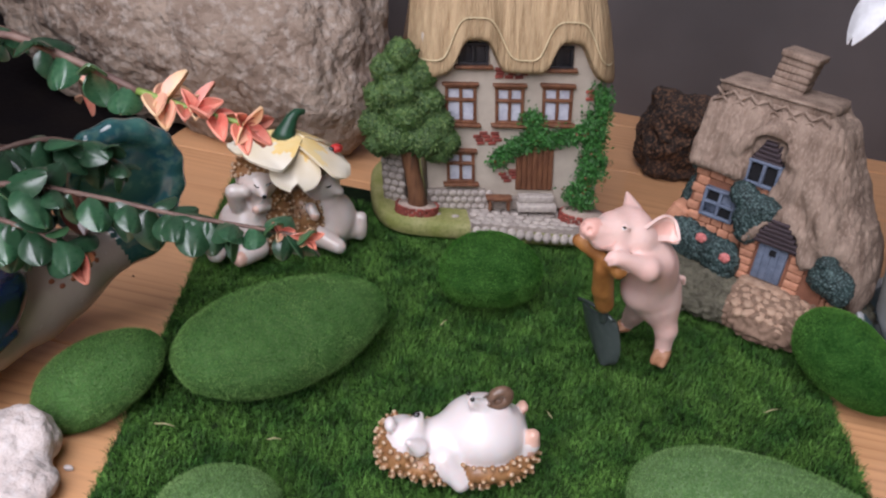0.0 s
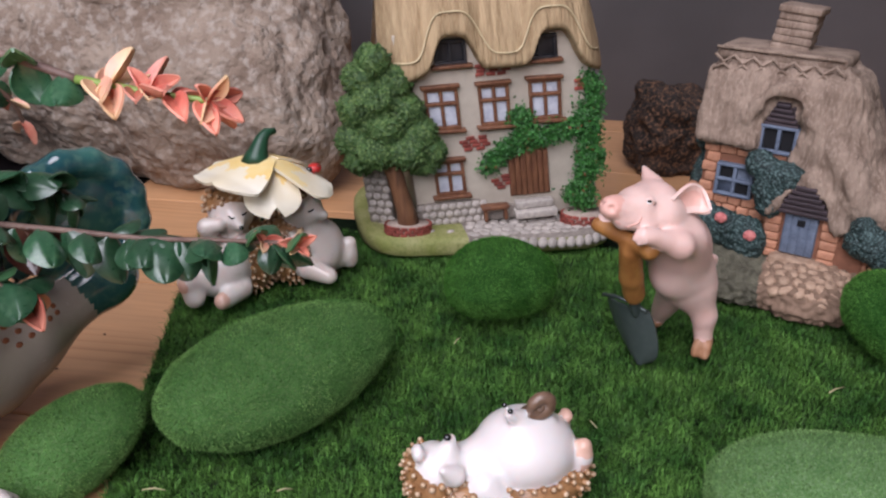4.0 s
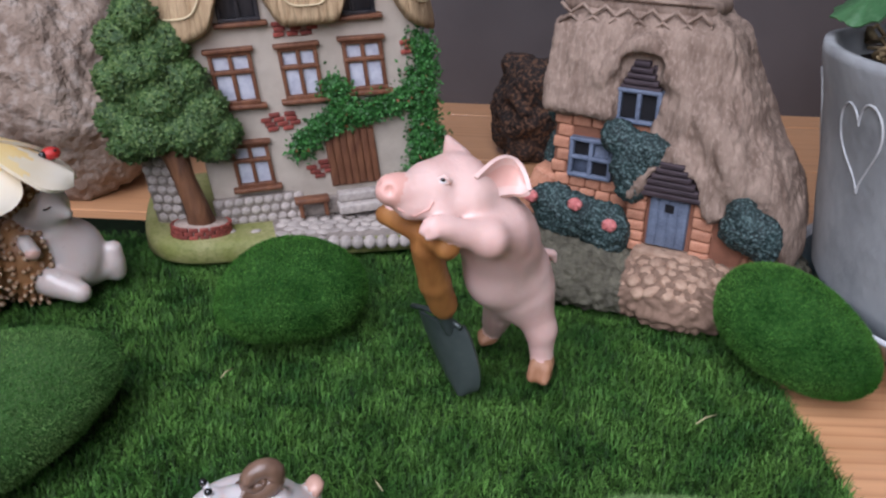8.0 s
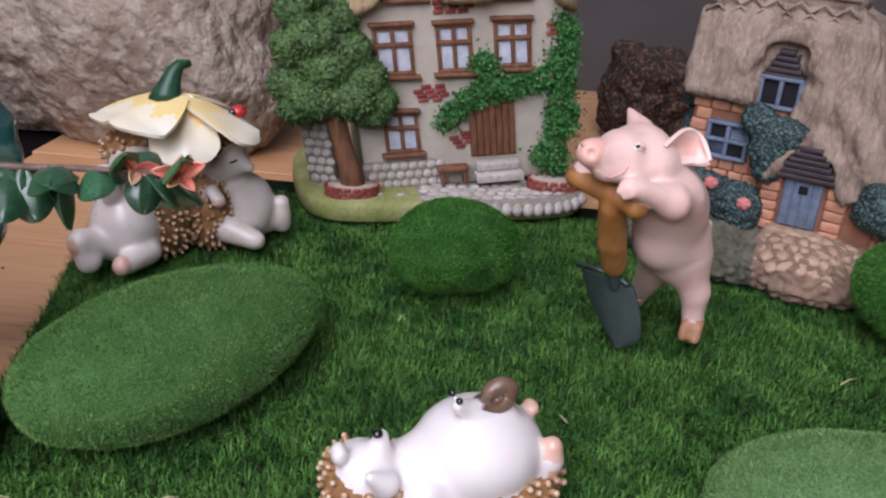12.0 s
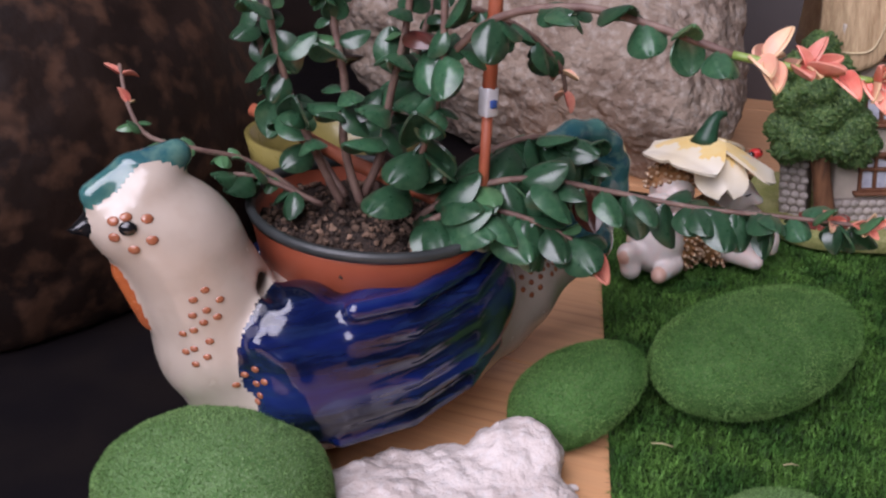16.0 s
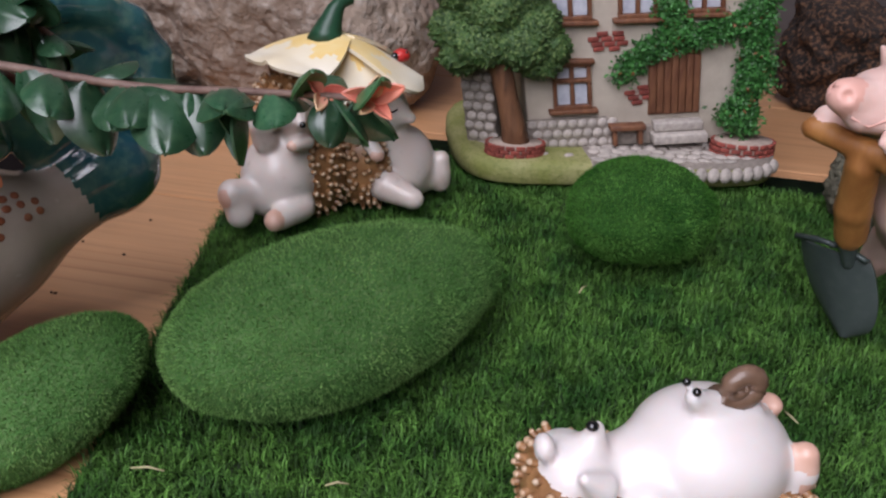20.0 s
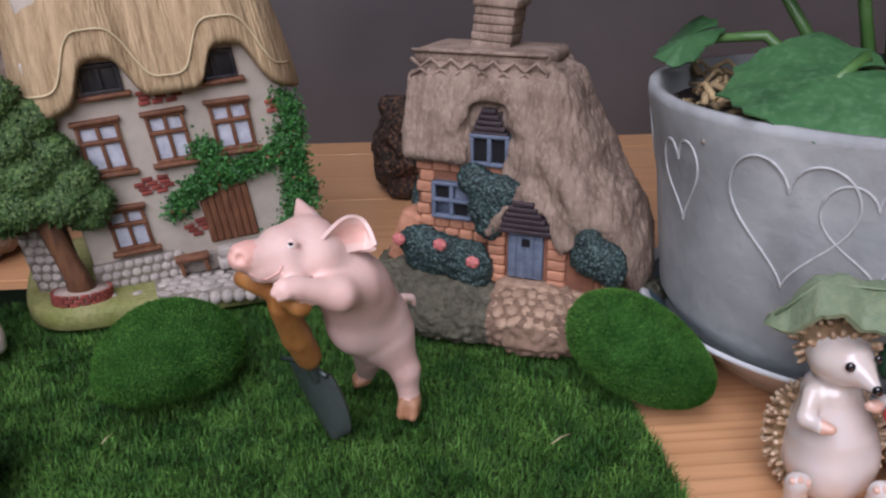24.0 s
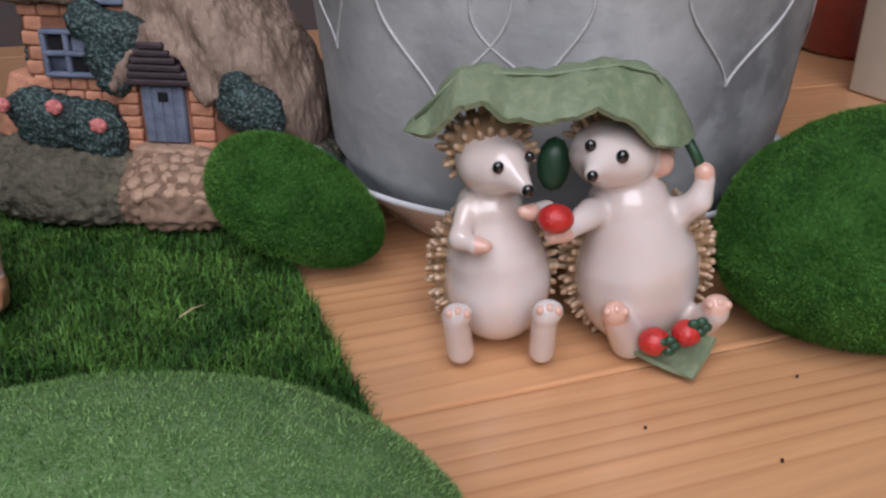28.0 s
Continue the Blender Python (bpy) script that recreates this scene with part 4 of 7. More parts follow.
M_BANK = mat("grey_green_bank", (0.120, 0.112, 0.074), (0.062, 0.056, 0.036), scale=240, rough=0.75, bump=1.0, bscale=380, c3=(0.145, 0.132, 0.095), mix=0.5, bdist=0.0022)
M_PATH = mat("tan_path_stone", (0.42, 0.29, 0.20), (0.30, 0.19, 0.125), scale=300, rough=0.75, rnd=0.15, bump=0.4)

cot = thing("toy_cottage", pose(0.1712, 0.5925, 0.0217, 0, 0, -27) @ Matrix.Diagonal((1, 1, 0.92, 1)), "clay toy cottage with carved thatch and blue door", "toy cottage")


def cpart(name, bm, material, label="", parent=None, smooth=True):
    return part(name, bm, material, parent or cot, label, smooth)


STONE_BLOCK = small_brick_mesh("stone_block", (0.0072, 0.0026, 0.0052), 0.0010)
STONE_BLOCK.materials.append(M_PEACH)


def course(parent, u0, u1, z0, z1, y, rows, holes=(), yaw=0.0, seed=0):
    """Rough stone blocks laid in courses over a wall face."""
    rng = random.Random(seed)
    h = (z1 - z0) / rows
    for r in range(rows):
        n = max(1, round((u1 - u0) / (0.0068 * (0.9 + 0.25 * rng.random()))))
        w = (u1 - u0) / n
        for i in range(n):
            u = u0 + (i + 0.5) * w + (w * 0.25 if r % 2 else -w * 0.05) * (1 if n > 2 else 0)
            z = z0 + (r + 0.5) * h
            if any(a < u < b and c < z < d for a, b, c, d in holes):
                continue
            o = new("stone_block", STONE_BLOCK)
            o.parent = parent
            o.matrix_basis = pose(0, y, 0, 0, 0, yaw) @ pose(u, 0, z, 0, rng.uniform(-4, 4), 0) @ Matrix.Diagonal((w / 0.0072 * rng.uniform(0.9, 1.0), 1, h / 0.0052 * 0.97, 1))


def blue_window(u0, u1, z0, z1, y, cells, open_cells, name="window"):
    bm = bmesh.new()
    cols, rows = cells
    b = 0.0018
    W, H = u1 - u0, z1 - z0
    box(bm, ((u0 + u1) / 2, y + 0.0016, (z0 + z1) / 2), (W, 0.0010, H))
    w = cpart(name, bm, M_BLUE, "grey-blue window with square openings")
    bars = [((u0 + b / 2 + (W - b) * i / cols, y, (z0 + z1) / 2), (b, 0.0030, H)) for i in range(cols + 1)]
    bars += [(((u0 + u1) / 2, y - 0.0001, z0 + b / 2 + (H - b) * j / rows), (W, 0.0030, b)) for j in range(rows + 1)]
    for c, sz in bars:
        p = bmesh.new()
        box(p, c, sz, bevel=0.0006)
        part("frame_bar", p, M_BLUE, w)
    for i in range(cols):
        for j in range(rows):
            if (i, j) in open_cells:
                # solid black plate standing in for the shaded opening
                p = bmesh.new()
                box(p, (u0 + b / 2 + (W - b) * (i + 0.5) / cols, y + 0.0007, z0 + b / 2 + (H - b) * (j + 0.5) / rows), ((W - b) / cols - b, 0.0010, (H - b) / rows - b), bevel=0.0004)
                part("opening", p, M_HOLESHADE, w)


def bush(name, prims, label, h=0.0010, n=900, seed=1):
    V, Q, M = skin(prims, h, 0.003)
    N = normals_of(V, Q)
    V = V + N * np.array([0.0010 * noise.noise(Vector(p) * 420) + 0.0008 * noise.noise(Vector(p) * 900) for p in V])[:, None]
    solid(name, V, Q, M, [M_BUSH], cot, label)


def build_cottage():
    # base: bank of turf on one side, paved path on the other
    zb = -0.0217 / 0.92
    prims = [E((-0.033, -0.002, zb + 0.006), (0.037, 0.026, 0.015), (0, 4, -8), 0), E((-0.046, 0.014, zb + 0.010), (0.026, 0.026, 0.012), (0, 6, 0), 0),
             E((0.006, 0.024, zb + 0.008), (0.044, 0.036, 0.014), (0, 0, 0), 0), E((0.008, -0.008, zb + 0.008), (0.025, 0.021, 0.0130), (8, 0, -8), 1), B((-0.006, 0.025, zb + 0.006), (0.085, 0.06, 0.018), (0, 0, 0), 0.005, 0)]
    V, Q, M = skin(prims, 0.0009, 0.006)
    N = normals_of(V, Q)
    d = np.array([0.0034 * abs(noise.noise(Vector((p[0] * 260, p[1] * 420, p[2] * 300)))) ** 0.8 + 0.0008 * noise.noise(Vector(p) * 150) for p in V])
    V = V + N * d[:, None]
    V[:, 2] = np.maximum(V[:, 2], zb + 0.0002)
    solid("base", V, Q, M, [M_BANK, M_PATHJOINT], cot, "grey-green bank with a paved path")
    path = cot.children[-1]
    bm = bmesh.new()
    ball(bm, (0, 0, 0), (0.0036, 0.003, 0.0018), 2)
    st = bpy.data.meshes.new("paving_stone")
    bm.to_mesh(st)
    bm.free()
    st.shade_smooth()
    st.materials.append(M_PATH)
    rng = random.Random(8)
    c = np.array([0.008, -0.008, zb + 0.008])
    for j in range(9):
        for i in range(9):
            u, v = -0.010 + i * 0.0052 + (j % 2) * 0.0026, -0.030 + j * 0.0043
            q = ((u - c[0]) / 0.024) ** 2 + ((v - c[1]) / 0.022) ** 2
            if q > 0.97:
                continue
            z = c[2] + 0.0130 * math.sqrt(max(0.03, 1 - q)) + 0.0004 + 0.12 * (v - c[1])
            n = Vector(((u - c[0]) / 0.024 ** 2, (v - c[1]) / 0.022 ** 2, (z - c[2]) / 0.0115 ** 2)).normalized()
            o = new("paving_stone", st)
            o.parent = path
            o.matrix_basis = Matrix.Translation((u + rng.uniform(-0.0006, 0.0006), v, z)) @ n.to_track_quat("Z", "Y").to_matrix().to_4x4() @ pose(0, 0, 0, 0, 0, rng.uniform(0, 180)) @ Matrix.Diagonal((rng.uniform(0.75, 1.05), rng.uniform(0.75, 1.05), 0.9, 1))
    # walls
    bm = bmesh.new()
    box(bm, (-0.016, 0.030, 0.024), (0.068, 0.052, 0.062), bevel=0.002)
    box(bm, (0.009, 0.020, 0.008), (0.038, 0.046, 0.032), bevel=0.002)
    w = cpart("wall", bm, M_PEACHJOINT, "peach painted rough stone wall")
    course(w, -0.050, -0.012, 0.010, 0.052, 0.0042, 8, holes=((-0.043, -0.024, 0.019, 0.039),), seed=1)
    course(w, -0.016, -0.0085, -0.004, 0.022, -0.0038, 6, seed=2)
    course(w, 0.0085, 0.0165, -0.004, 0.024, -0.0038, 6, seed=3)
    course(w, 0.0185, 0.036, -0.004, 0.012, -0.0010, 3, seed=4)
    course(w, -0.012, 0.012, 0.040, 0.052, 0.004, 2, seed=6)
    bm = bmesh.new()  # low buttress at the corner
    box(bm, (-0.056, 0.010, 0.008), (0.010, 0.016, 0.026), (0, 18, 0), bevel=0.002)
    cpart("buttress", bm, M_PEACH, "peach stone buttress")
    bm = bmesh.new()
    box(bm, (0.0005, -0.0055, -0.0035), (0.022, 0.009, 0.0055), bevel=0.001)
    cpart("doorstep", bm, M_PATH, "worn tan doorstep")
    # door
    bm = bmesh.new()
    box(bm, (-0.0002, -0.0030, 0.0105), (0.0145, 0.003, 0.0215), bevel=0.0006)
    for i in range(4):
        box(bm, (-0.0056 + i * 0.0036, -0.0045, 0.0105), (0.0032, 0.0008, 0.0208), bevel=0.0003)
    d = cpart("door", bm, M_BLUE, "grey-blue boarded door with a square peephole")
    # black plate on the boards, standing in for the peephole's shade
    bm = bmesh.new()
    box(bm, (0.0001, -0.0049, 0.0165), (0.0034, 0.0008, 0.0034), bevel=0.0003)
    part("peephole", bm, M_HOLESHADE, d)
    # slatted gables
    for cu, z0, wid, hgt, y, n in ((0.0, 0.0212, 0.0230, 0.0155, -0.0066, 6), (-0.0175, 0.0595, 0.0150, 0.0125, 0.0020, 5)):
        bm = bmesh.new()
        box(bm, (cu, y + 0.0016, z0 + hgt * 0.42), (wid * 0.62, 0.001, hgt * 0.84), bevel=0.0003)
        g = cpart("gable", bm, M_SHUTTER, "dark slatted wooden gable")
        for i in range(n):
            f = 1 - i / n * 0.75
            bm = bmesh.new()
            box(bm, (cu, y - 0.0004 * i, z0 + (i + 0.5) * hgt / n), (wid * f, 0.003, hgt / n * 0.85), (12, random.uniform(-2, 2), 0), bevel=0.0005)
            part("slat", bm, M_SHUTTER, g)
    blue_window(-0.0425, -0.0250, 0.0205, 0.0375, 0.0022, (2, 2), ((0, 1), (1, 0)))
    blue_window(-0.0258, -0.0092, 0.0465, 0.0605, 0.0016, (2, 1), ((0, 0), (1, 0)))
    # carved thatch: main roof, brow over the window, porch hood, sweep down the side
    p = [B((-0.024, 0.030, 0.072), (0.058, 0.044, 0.040), (0, 0, 0), 0.010, 0), B((-0.040, 0.012, 0.064), (0.030, 0.024, 0.040), (-14, 0, 0), 0.004, 0),
         B((-0.020, 0.014, 0.075), (0.056, 0.024, 0.030), (-18, 0, 0), 0.007, 0),
         B((-0.0262, 0.0030, 0.0710), (0.0270, 0.013, 0.0072), (0, -49, 0), 0.003), B((-0.0092, 0.0030, 0.0710), (0.0265, 0.013, 0.0072), (0, 50, 0), 0.003),
         C((-0.002, 0.004, 0.062), (0.002, 0.002, 0.044), 0.0060, 0.0060),
         B((0.0045, 0.022, 0.064), (0.028, 0.044, 0.046), (0, -20, 0), 0.010, 0), B((0.0165, 0.026, 0.046), (0.020, 0.048, 0.050), (0, -26, 0), 0.009, 0),
         B((-0.0078, -0.0020, 0.0298), (0.0290, 0.015, 0.0064), (0, -54, 0), 0.0026), B((0.0092, -0.0010, 0.0278), (0.0320, 0.015, 0.0082), (0, 55, 0), 0.003),
         B((-0.003, 0.005, 0.047), (0.020, 0.014, 0.024), (0, 0, 0), 0.005), E((0.006, 0.004, 0.050), (0.011, 0.010, 0.018), (0, -14, 0)), E((0.017, 0.002, 0.037), (0.009, 0.011, 0.022), (0, -24, 0)), E((0.028, 0.012, 0.029), (0.009, 0.016, 0.018), (0, -20, 0)), E((0.036, 0.026, 0.014), (0.0075, 0.026, 0.026), (0, -12, 0))]
    p += [cut(B((-0.0175, -0.004, 0.0615), (0.0155, 0.014, 0.026), (0, 0, 0), 0.004)), cut(B((0.0, -0.010, 0.0165), (0.0185, 0.018, 0.030), (0, 0, 0), 0.005))]
    V, Q, M = skin(p, 0.0010, 0.0032)
    V = relax(V, Q, 1)
    N = normals_of(V, Q)
    def strands(q):
        return -0.0013 * max(0, noise.noise((q[0] * 620, q[1] * 420, q[2] * 70 + 0.5))) ** 0.7 - 0.0004 * noise.noise(Vector(q) * 900) + 0.0012 * noise.noise(Vector(q) * 90)
    V = V + N * np.array([strands(q) for q in V])[:, None]
    solid("roof", V, Q, M, [M_CLAYTHATCH], cot, "grey-brown carved thatch roof")
    # ridge band with zigzag
    bm = bmesh.new()
    box(bm, (-0.0245, 0.024, 0.0905), (0.056, 0.034, 0.007), bevel=0.003)
    cpart("ridge", bm, M_CLAYTHATCH, "carved ridge band")
    for off, amp in ((0.0, 1), (0.0042, -1)):
        bm = bmesh.new()
        pts = [(-0.052 + i * 0.0043, 0.0050 - 0.0006 * (i % 2), 0.0843 + (0.0018 if i % 2 else -0.0018) * amp + off) for i in range(14)]
        tube(bm, pts, 0.00085, 6)
        cpart("zigzag", bm, M_CLAYTHATCH, "raised zigzag moulding")
    bm = bmesh.new()
    tube(bm, [(-0.052, 0.0062, 0.0935), (0.003, 0.0062, 0.0935)], 0.0009, 6)
    cpart("ridge_roll", bm, M_CLAYTHATCH)
    # chimney of stacked courses
    bm = bmesh.new()
    box(bm, (-0.0230, 0.026, 0.1035), (0.0150, 0.0140, 0.0195), (0, 3, 0), bevel=0.001)
    ch = cpart("chimney", bm, M_CLAYTHATCH, "squat clay chimney in stacked courses")
    for i in range(6):
        s = 1.12 if i == 5 else 1.0 + 0.03 * (i % 2)
        bm = bmesh.new()
        box(bm, (-0.0240 + 0.0005 * i, 0.026, 0.0945 + i * 0.0036), (0.0165 * s, 0.0155 * s, 0.0036), (0, 3 + random.uniform(-2, 2), random.uniform(-2, 2)), bevel=0.0009)
        part("course", bm, M_CLAYTHATCH, ch)
    # bushes and roses
    bush("flower_hedge", [E((-0.045, -0.004, 0.010), (0.010, 0.006, 0.008)), E((-0.033, -0.006, 0.007), (0.012, 0.006, 0.009)), E((-0.022, -0.007, 0.003), (0.009, 0.006, 0.012)), E((-0.040, -0.005, 0.002), (0.012, 0.005, 0.006))], "dark teal hedge under the window")
    bush("climbing_bush", [E((-0.022, -0.004, 0.042), (0.007, 0.005, 0.007)), E((-0.011, -0.005, 0.038), (0.010, 0.005, 0.0075)), E((-0.016, -0.005, 0.030), (0.008, 0.005, 0.008)), E((-0.015, -0.005, 0.022), (0.006, 0.004, 0.006))], "dark teal climbing bush beside the door")
    bush("corner_bush", [E((0.029, -0.006, 0.014), (0.011, 0.006, 0.0085)), E((0.025, -0.006, 0.022), (0.005, 0.005, 0.005)), E((0.034, -0.005, 0.008), (0.006, 0.005, 0.006))], "dark teal corner bush")
    bush("rear_bush", [E((-0.056, 0.026, 0.050), (0.005, 0.010, 0.016)), E((-0.054, 0.022, 0.020), (0.005, 0.010, 0.014))], "dark teal bush at the side wall")
    for u, z in ((-0.0515, 0.0135), (-0.0335, 0.0135), (-0.0195, 0.0075)):
        bm = bmesh.new()
        ball(bm, (u, -0.0120, z), (0.0030, 0.0016, 0.0028), 2)
        for k in range(5):
            a = k * 1.26
            ball(bm, (u + 0.0017 * math.cos(a), -0.0127, z + 0.0016 * math.sin(a)), (0.0014, 0.0008, 0.0013), 1)
        cpart("rose", bm, M_ROSE, "small pink rose")


build_cottage()


# ---- painted resin figurines ----
M_PIG = mat("pink_resin", (0.76, 0.545, 0.480), (0.70, 0.455, 0.395), scale=45, rough=0.5, coat=0.08, sss=0.1, bump=0.2, bscale=700)
M_PIGPINK = mat("rosy_resin", (0.70, 0.39, 0.32), (0.74, 0.48, 0.41), scale=80, rough=0.45)
M_HOOF = mat("brown_hoof_paint", (0.33, 0.15, 0.07), (0.45, 0.24, 0.14), scale=250, rough=0.5)
M_HAFT = mat("ochre_wood_paint", (0.42, 0.19, 0.055), (0.26, 0.105, 0.03), scale=150, rough=0.45, bump=0.3, stretch=(1, 1, 0.25))
M_STEEL = mat("dark_steel_paint", (0.080, 0.100, 0.094), (0.050, 0.066, 0.062), scale=60, rough=0.34, metal=0.3, c3=(0.15, 0.17, 0.165), mix=0.12)
M_INK = mat("black_gloss_paint", (0.008, 0.008, 0.009), rough=0.2, coat=0.6)
M_EYEWHITE = mat("white_gloss_paint", (0.75, 0.73, 0.70), (0.7, 0.68, 0.65), rough=0.25)
M_CREAM = mat("cream_glazed_resin", (0.70, 0.635, 0.59), (0.64, 0.545, 0.49), scale=40, rough=0.3, coat=0.4, sss=0.2)
# cream resin darkened: weaker light on the leafy pair, put into the colour
M_CREAMDIM = mat("dim_cream_glazed_resin", (0.66, 0.600, 0.570), (0.60, 0.515, 0.46), scale=35, rough=0.22, coat=0.6, sss=0.25)
# cream resin lightened: stronger light on the lying hedgehog, put into the colour
M_CREAMLIT = mat("lit_cream_resin", (0.74, 0.69, 0.67), (0.68, 0.61, 0.585), scale=40, rough=0.35, coat=0.25, sss=0.2)
M_PEACHSKIN = mat("peach_paw_paint", (0.68, 0.45, 0.36), (0.62, 0.37, 0.28), scale=160, rough=0.35, coat=0.3)
M_QUILL = mat("golden_brown_quill", (0.38, 0.200, 0.085), (0.22, 0.105, 0.042), scale=160, rough=0.4, coat=0.3)
M_QUILLTIP = mat("cream_quill_tip", (0.56, 0.42, 0.29), (0.42, 0.26, 0.145), scale=300, rough=0.38, coat=0.35)
M_SNAIL = mat("brown_snail_shell", (0.19, 0.115, 0.075), (0.12, 0.07, 0.045), scale=200, rough=0.4, coat=0.3)
M_BERRY = mat("red_berry_paint", (0.55, 0.025, 0.020), (0.40, 0.015, 0.015), scale=500, rough=0.35, bump=0.5, coat=0.3)
M_LEAFPAINT = mat("sage_leaf_paint", (0.140, 0.195, 0.110), (0.19, 0.245, 0.15), scale=60, rough=0.5, bump=0.6, bscale=400, c3=(0.27, 0.30, 0.17), mix=0.4)
M_LEAFDARK = mat("dark_leaf_paint", (0.018, 0.07, 0.035), (0.012, 0.045, 0.022), scale=200, rough=0.4)
M_PETALY = mat("yellow_petal_paint", (0.84, 0.57, 0.17), (0.85, 0.68, 0.34), scale=60, rough=0.4)
M_PETALW = mat("cream_petal_paint", (0.82, 0.76, 0.62), (0.80, 0.70, 0.50), scale=60, rough=0.4)
M_QUILLTAN = mat("tan_quill", (0.44, 0.315, 0.190), (0.30, 0.180, 0.090), scale=120, rough=0.4, coat=0.3)
FIG = [M_CREAM, M_QUILL, M_QUILLTIP, M_PEACHSKIN, M_INK, M_BERRY, M_LEAFPAINT, M_LEAFDARK, M_SNAIL, M_PETALY, M_PETALW]


def scaled(prims, s):
    out = []
    for p in prims:
        if p[0] == "-":
            out.append(("-", scaled([p[1]], s)[0]))
            continue
        k = None if p[5] is None else p[5] * s
        if p[0] == "b":
            out.append((p[0], p[1] * s, p[2] * s, (p[3][0], p[3][1] * s), p[4], k))
        elif p[0] == "e":
            out.append((p[0], p[1] * s, p[2] * s, p[3], p[4], k))
        else:
            out.append((p[0], p[1] * s, p[2] * s, (p[3][0] * s, p[3][1] * s), p[4], k))
    return out


def scale_extra(extra, s):
    return [(np.asarray(v) * s, fcs, m) for v, fcs, m in extra]


def ribbon(pts, r, mi, sides=5):
    """A thin tube as (vertices, faces, material)."""
    bm = bmesh.new()
    tube(bm, pts, r, sides)
    bm.verts.index_update()
    V = np.array([v.co[:] for v in bm.verts])
    F = [tuple(v.index for v in fc.verts) for fc in bm.faces]
    bm.free()
    return V, F, mi


def sheet(fn, nu, nv, thick, mi, mi_fn=None):
    """A curved sheet with thickness from fn(u, v) over the unit square."""
    G = np.array([[fn(i / nu, j / nv) for i in range(nu + 1)] for j in range(nv + 1)], float)
    du, dv = np.gradient(G, axis=1), np.gradient(G, axis=0)
    N = np.cross(du, dv)
    N /= np.maximum(np.linalg.norm(N, axis=-1), 1e-9)[..., None]
    top, low = (G + N * thick / 2).reshape(-1, 3), (G - N * thick / 2).reshape(-1, 3)
    n, W = len(top), nu + 1
    F, M = [], []
    for j in range(nv):
        for i in range(nu):
            a = j * W + i
            m = mi_fn((i + 0.5) / nu, (j + 0.5) / nv) if mi_fn else mi
            F += [(a, a + 1, a + W + 1, a + W), (n + a + W, n + a + W + 1, n + a + 1, n + a)]
            M += [m, m]
    edge = [(j * W, (j + 1) * W) for j in range(nv)] + [((j + 1) * W + nu, j * W + nu) for j in range(nv)]
    edge += [(i + 1, i) for i in range(nu)] + [(nv * W + i, nv * W + i + 1) for i in range(nu)]
    both = np.concatenate([top, low])
    rim = []
    for a, b in edge:  # the rim has vertices of its own, so that the faces shade smoothly up to it
        k = 2 * n + len(rim)
        rim += [both[b], both[a], both[n + a], both[n + b]]
        F.append((k, k + 1, k + 2, k + 3))
        M.append(mi)
    return np.concatenate([both, np.array(rim)]), F, M


def quills(V, Q, M, mi_from, count, length, radius, seed, lean=(0, 0, 0), away=None):
    rng = np.random.default_rng(seed)
    N = normals_of(V, Q)
    idx = np.unique(Q[M == mi_from])
    idx = idx[rng.permutation(len(idx))]
    kept, cell = [], {}
    step = radius * 1.15
    for i in idx:  # keep them apart
        key = tuple((V[i] / step).astype(int))
        if any((key[0] + a, key[1] + b, key[2] + c) in cell for a in (-1, 0, 1) for b in (-1, 0, 1) for c in (-1, 0, 1)):
            continue
        cell[key] = 1
        kept.append(i)
        if len(kept) >= count:
            break
    kept = np.array(kept)
    D = N[kept] + np.array(lean)
    D /= np.linalg.norm(D, axis=1)[:, None]
    SV, SF, _ = spikes(V[kept], D, length, radius, 2, 6, 0.45, rng)
    return SV, SF, ([1] * 6 + [2] * 12) * len(kept)


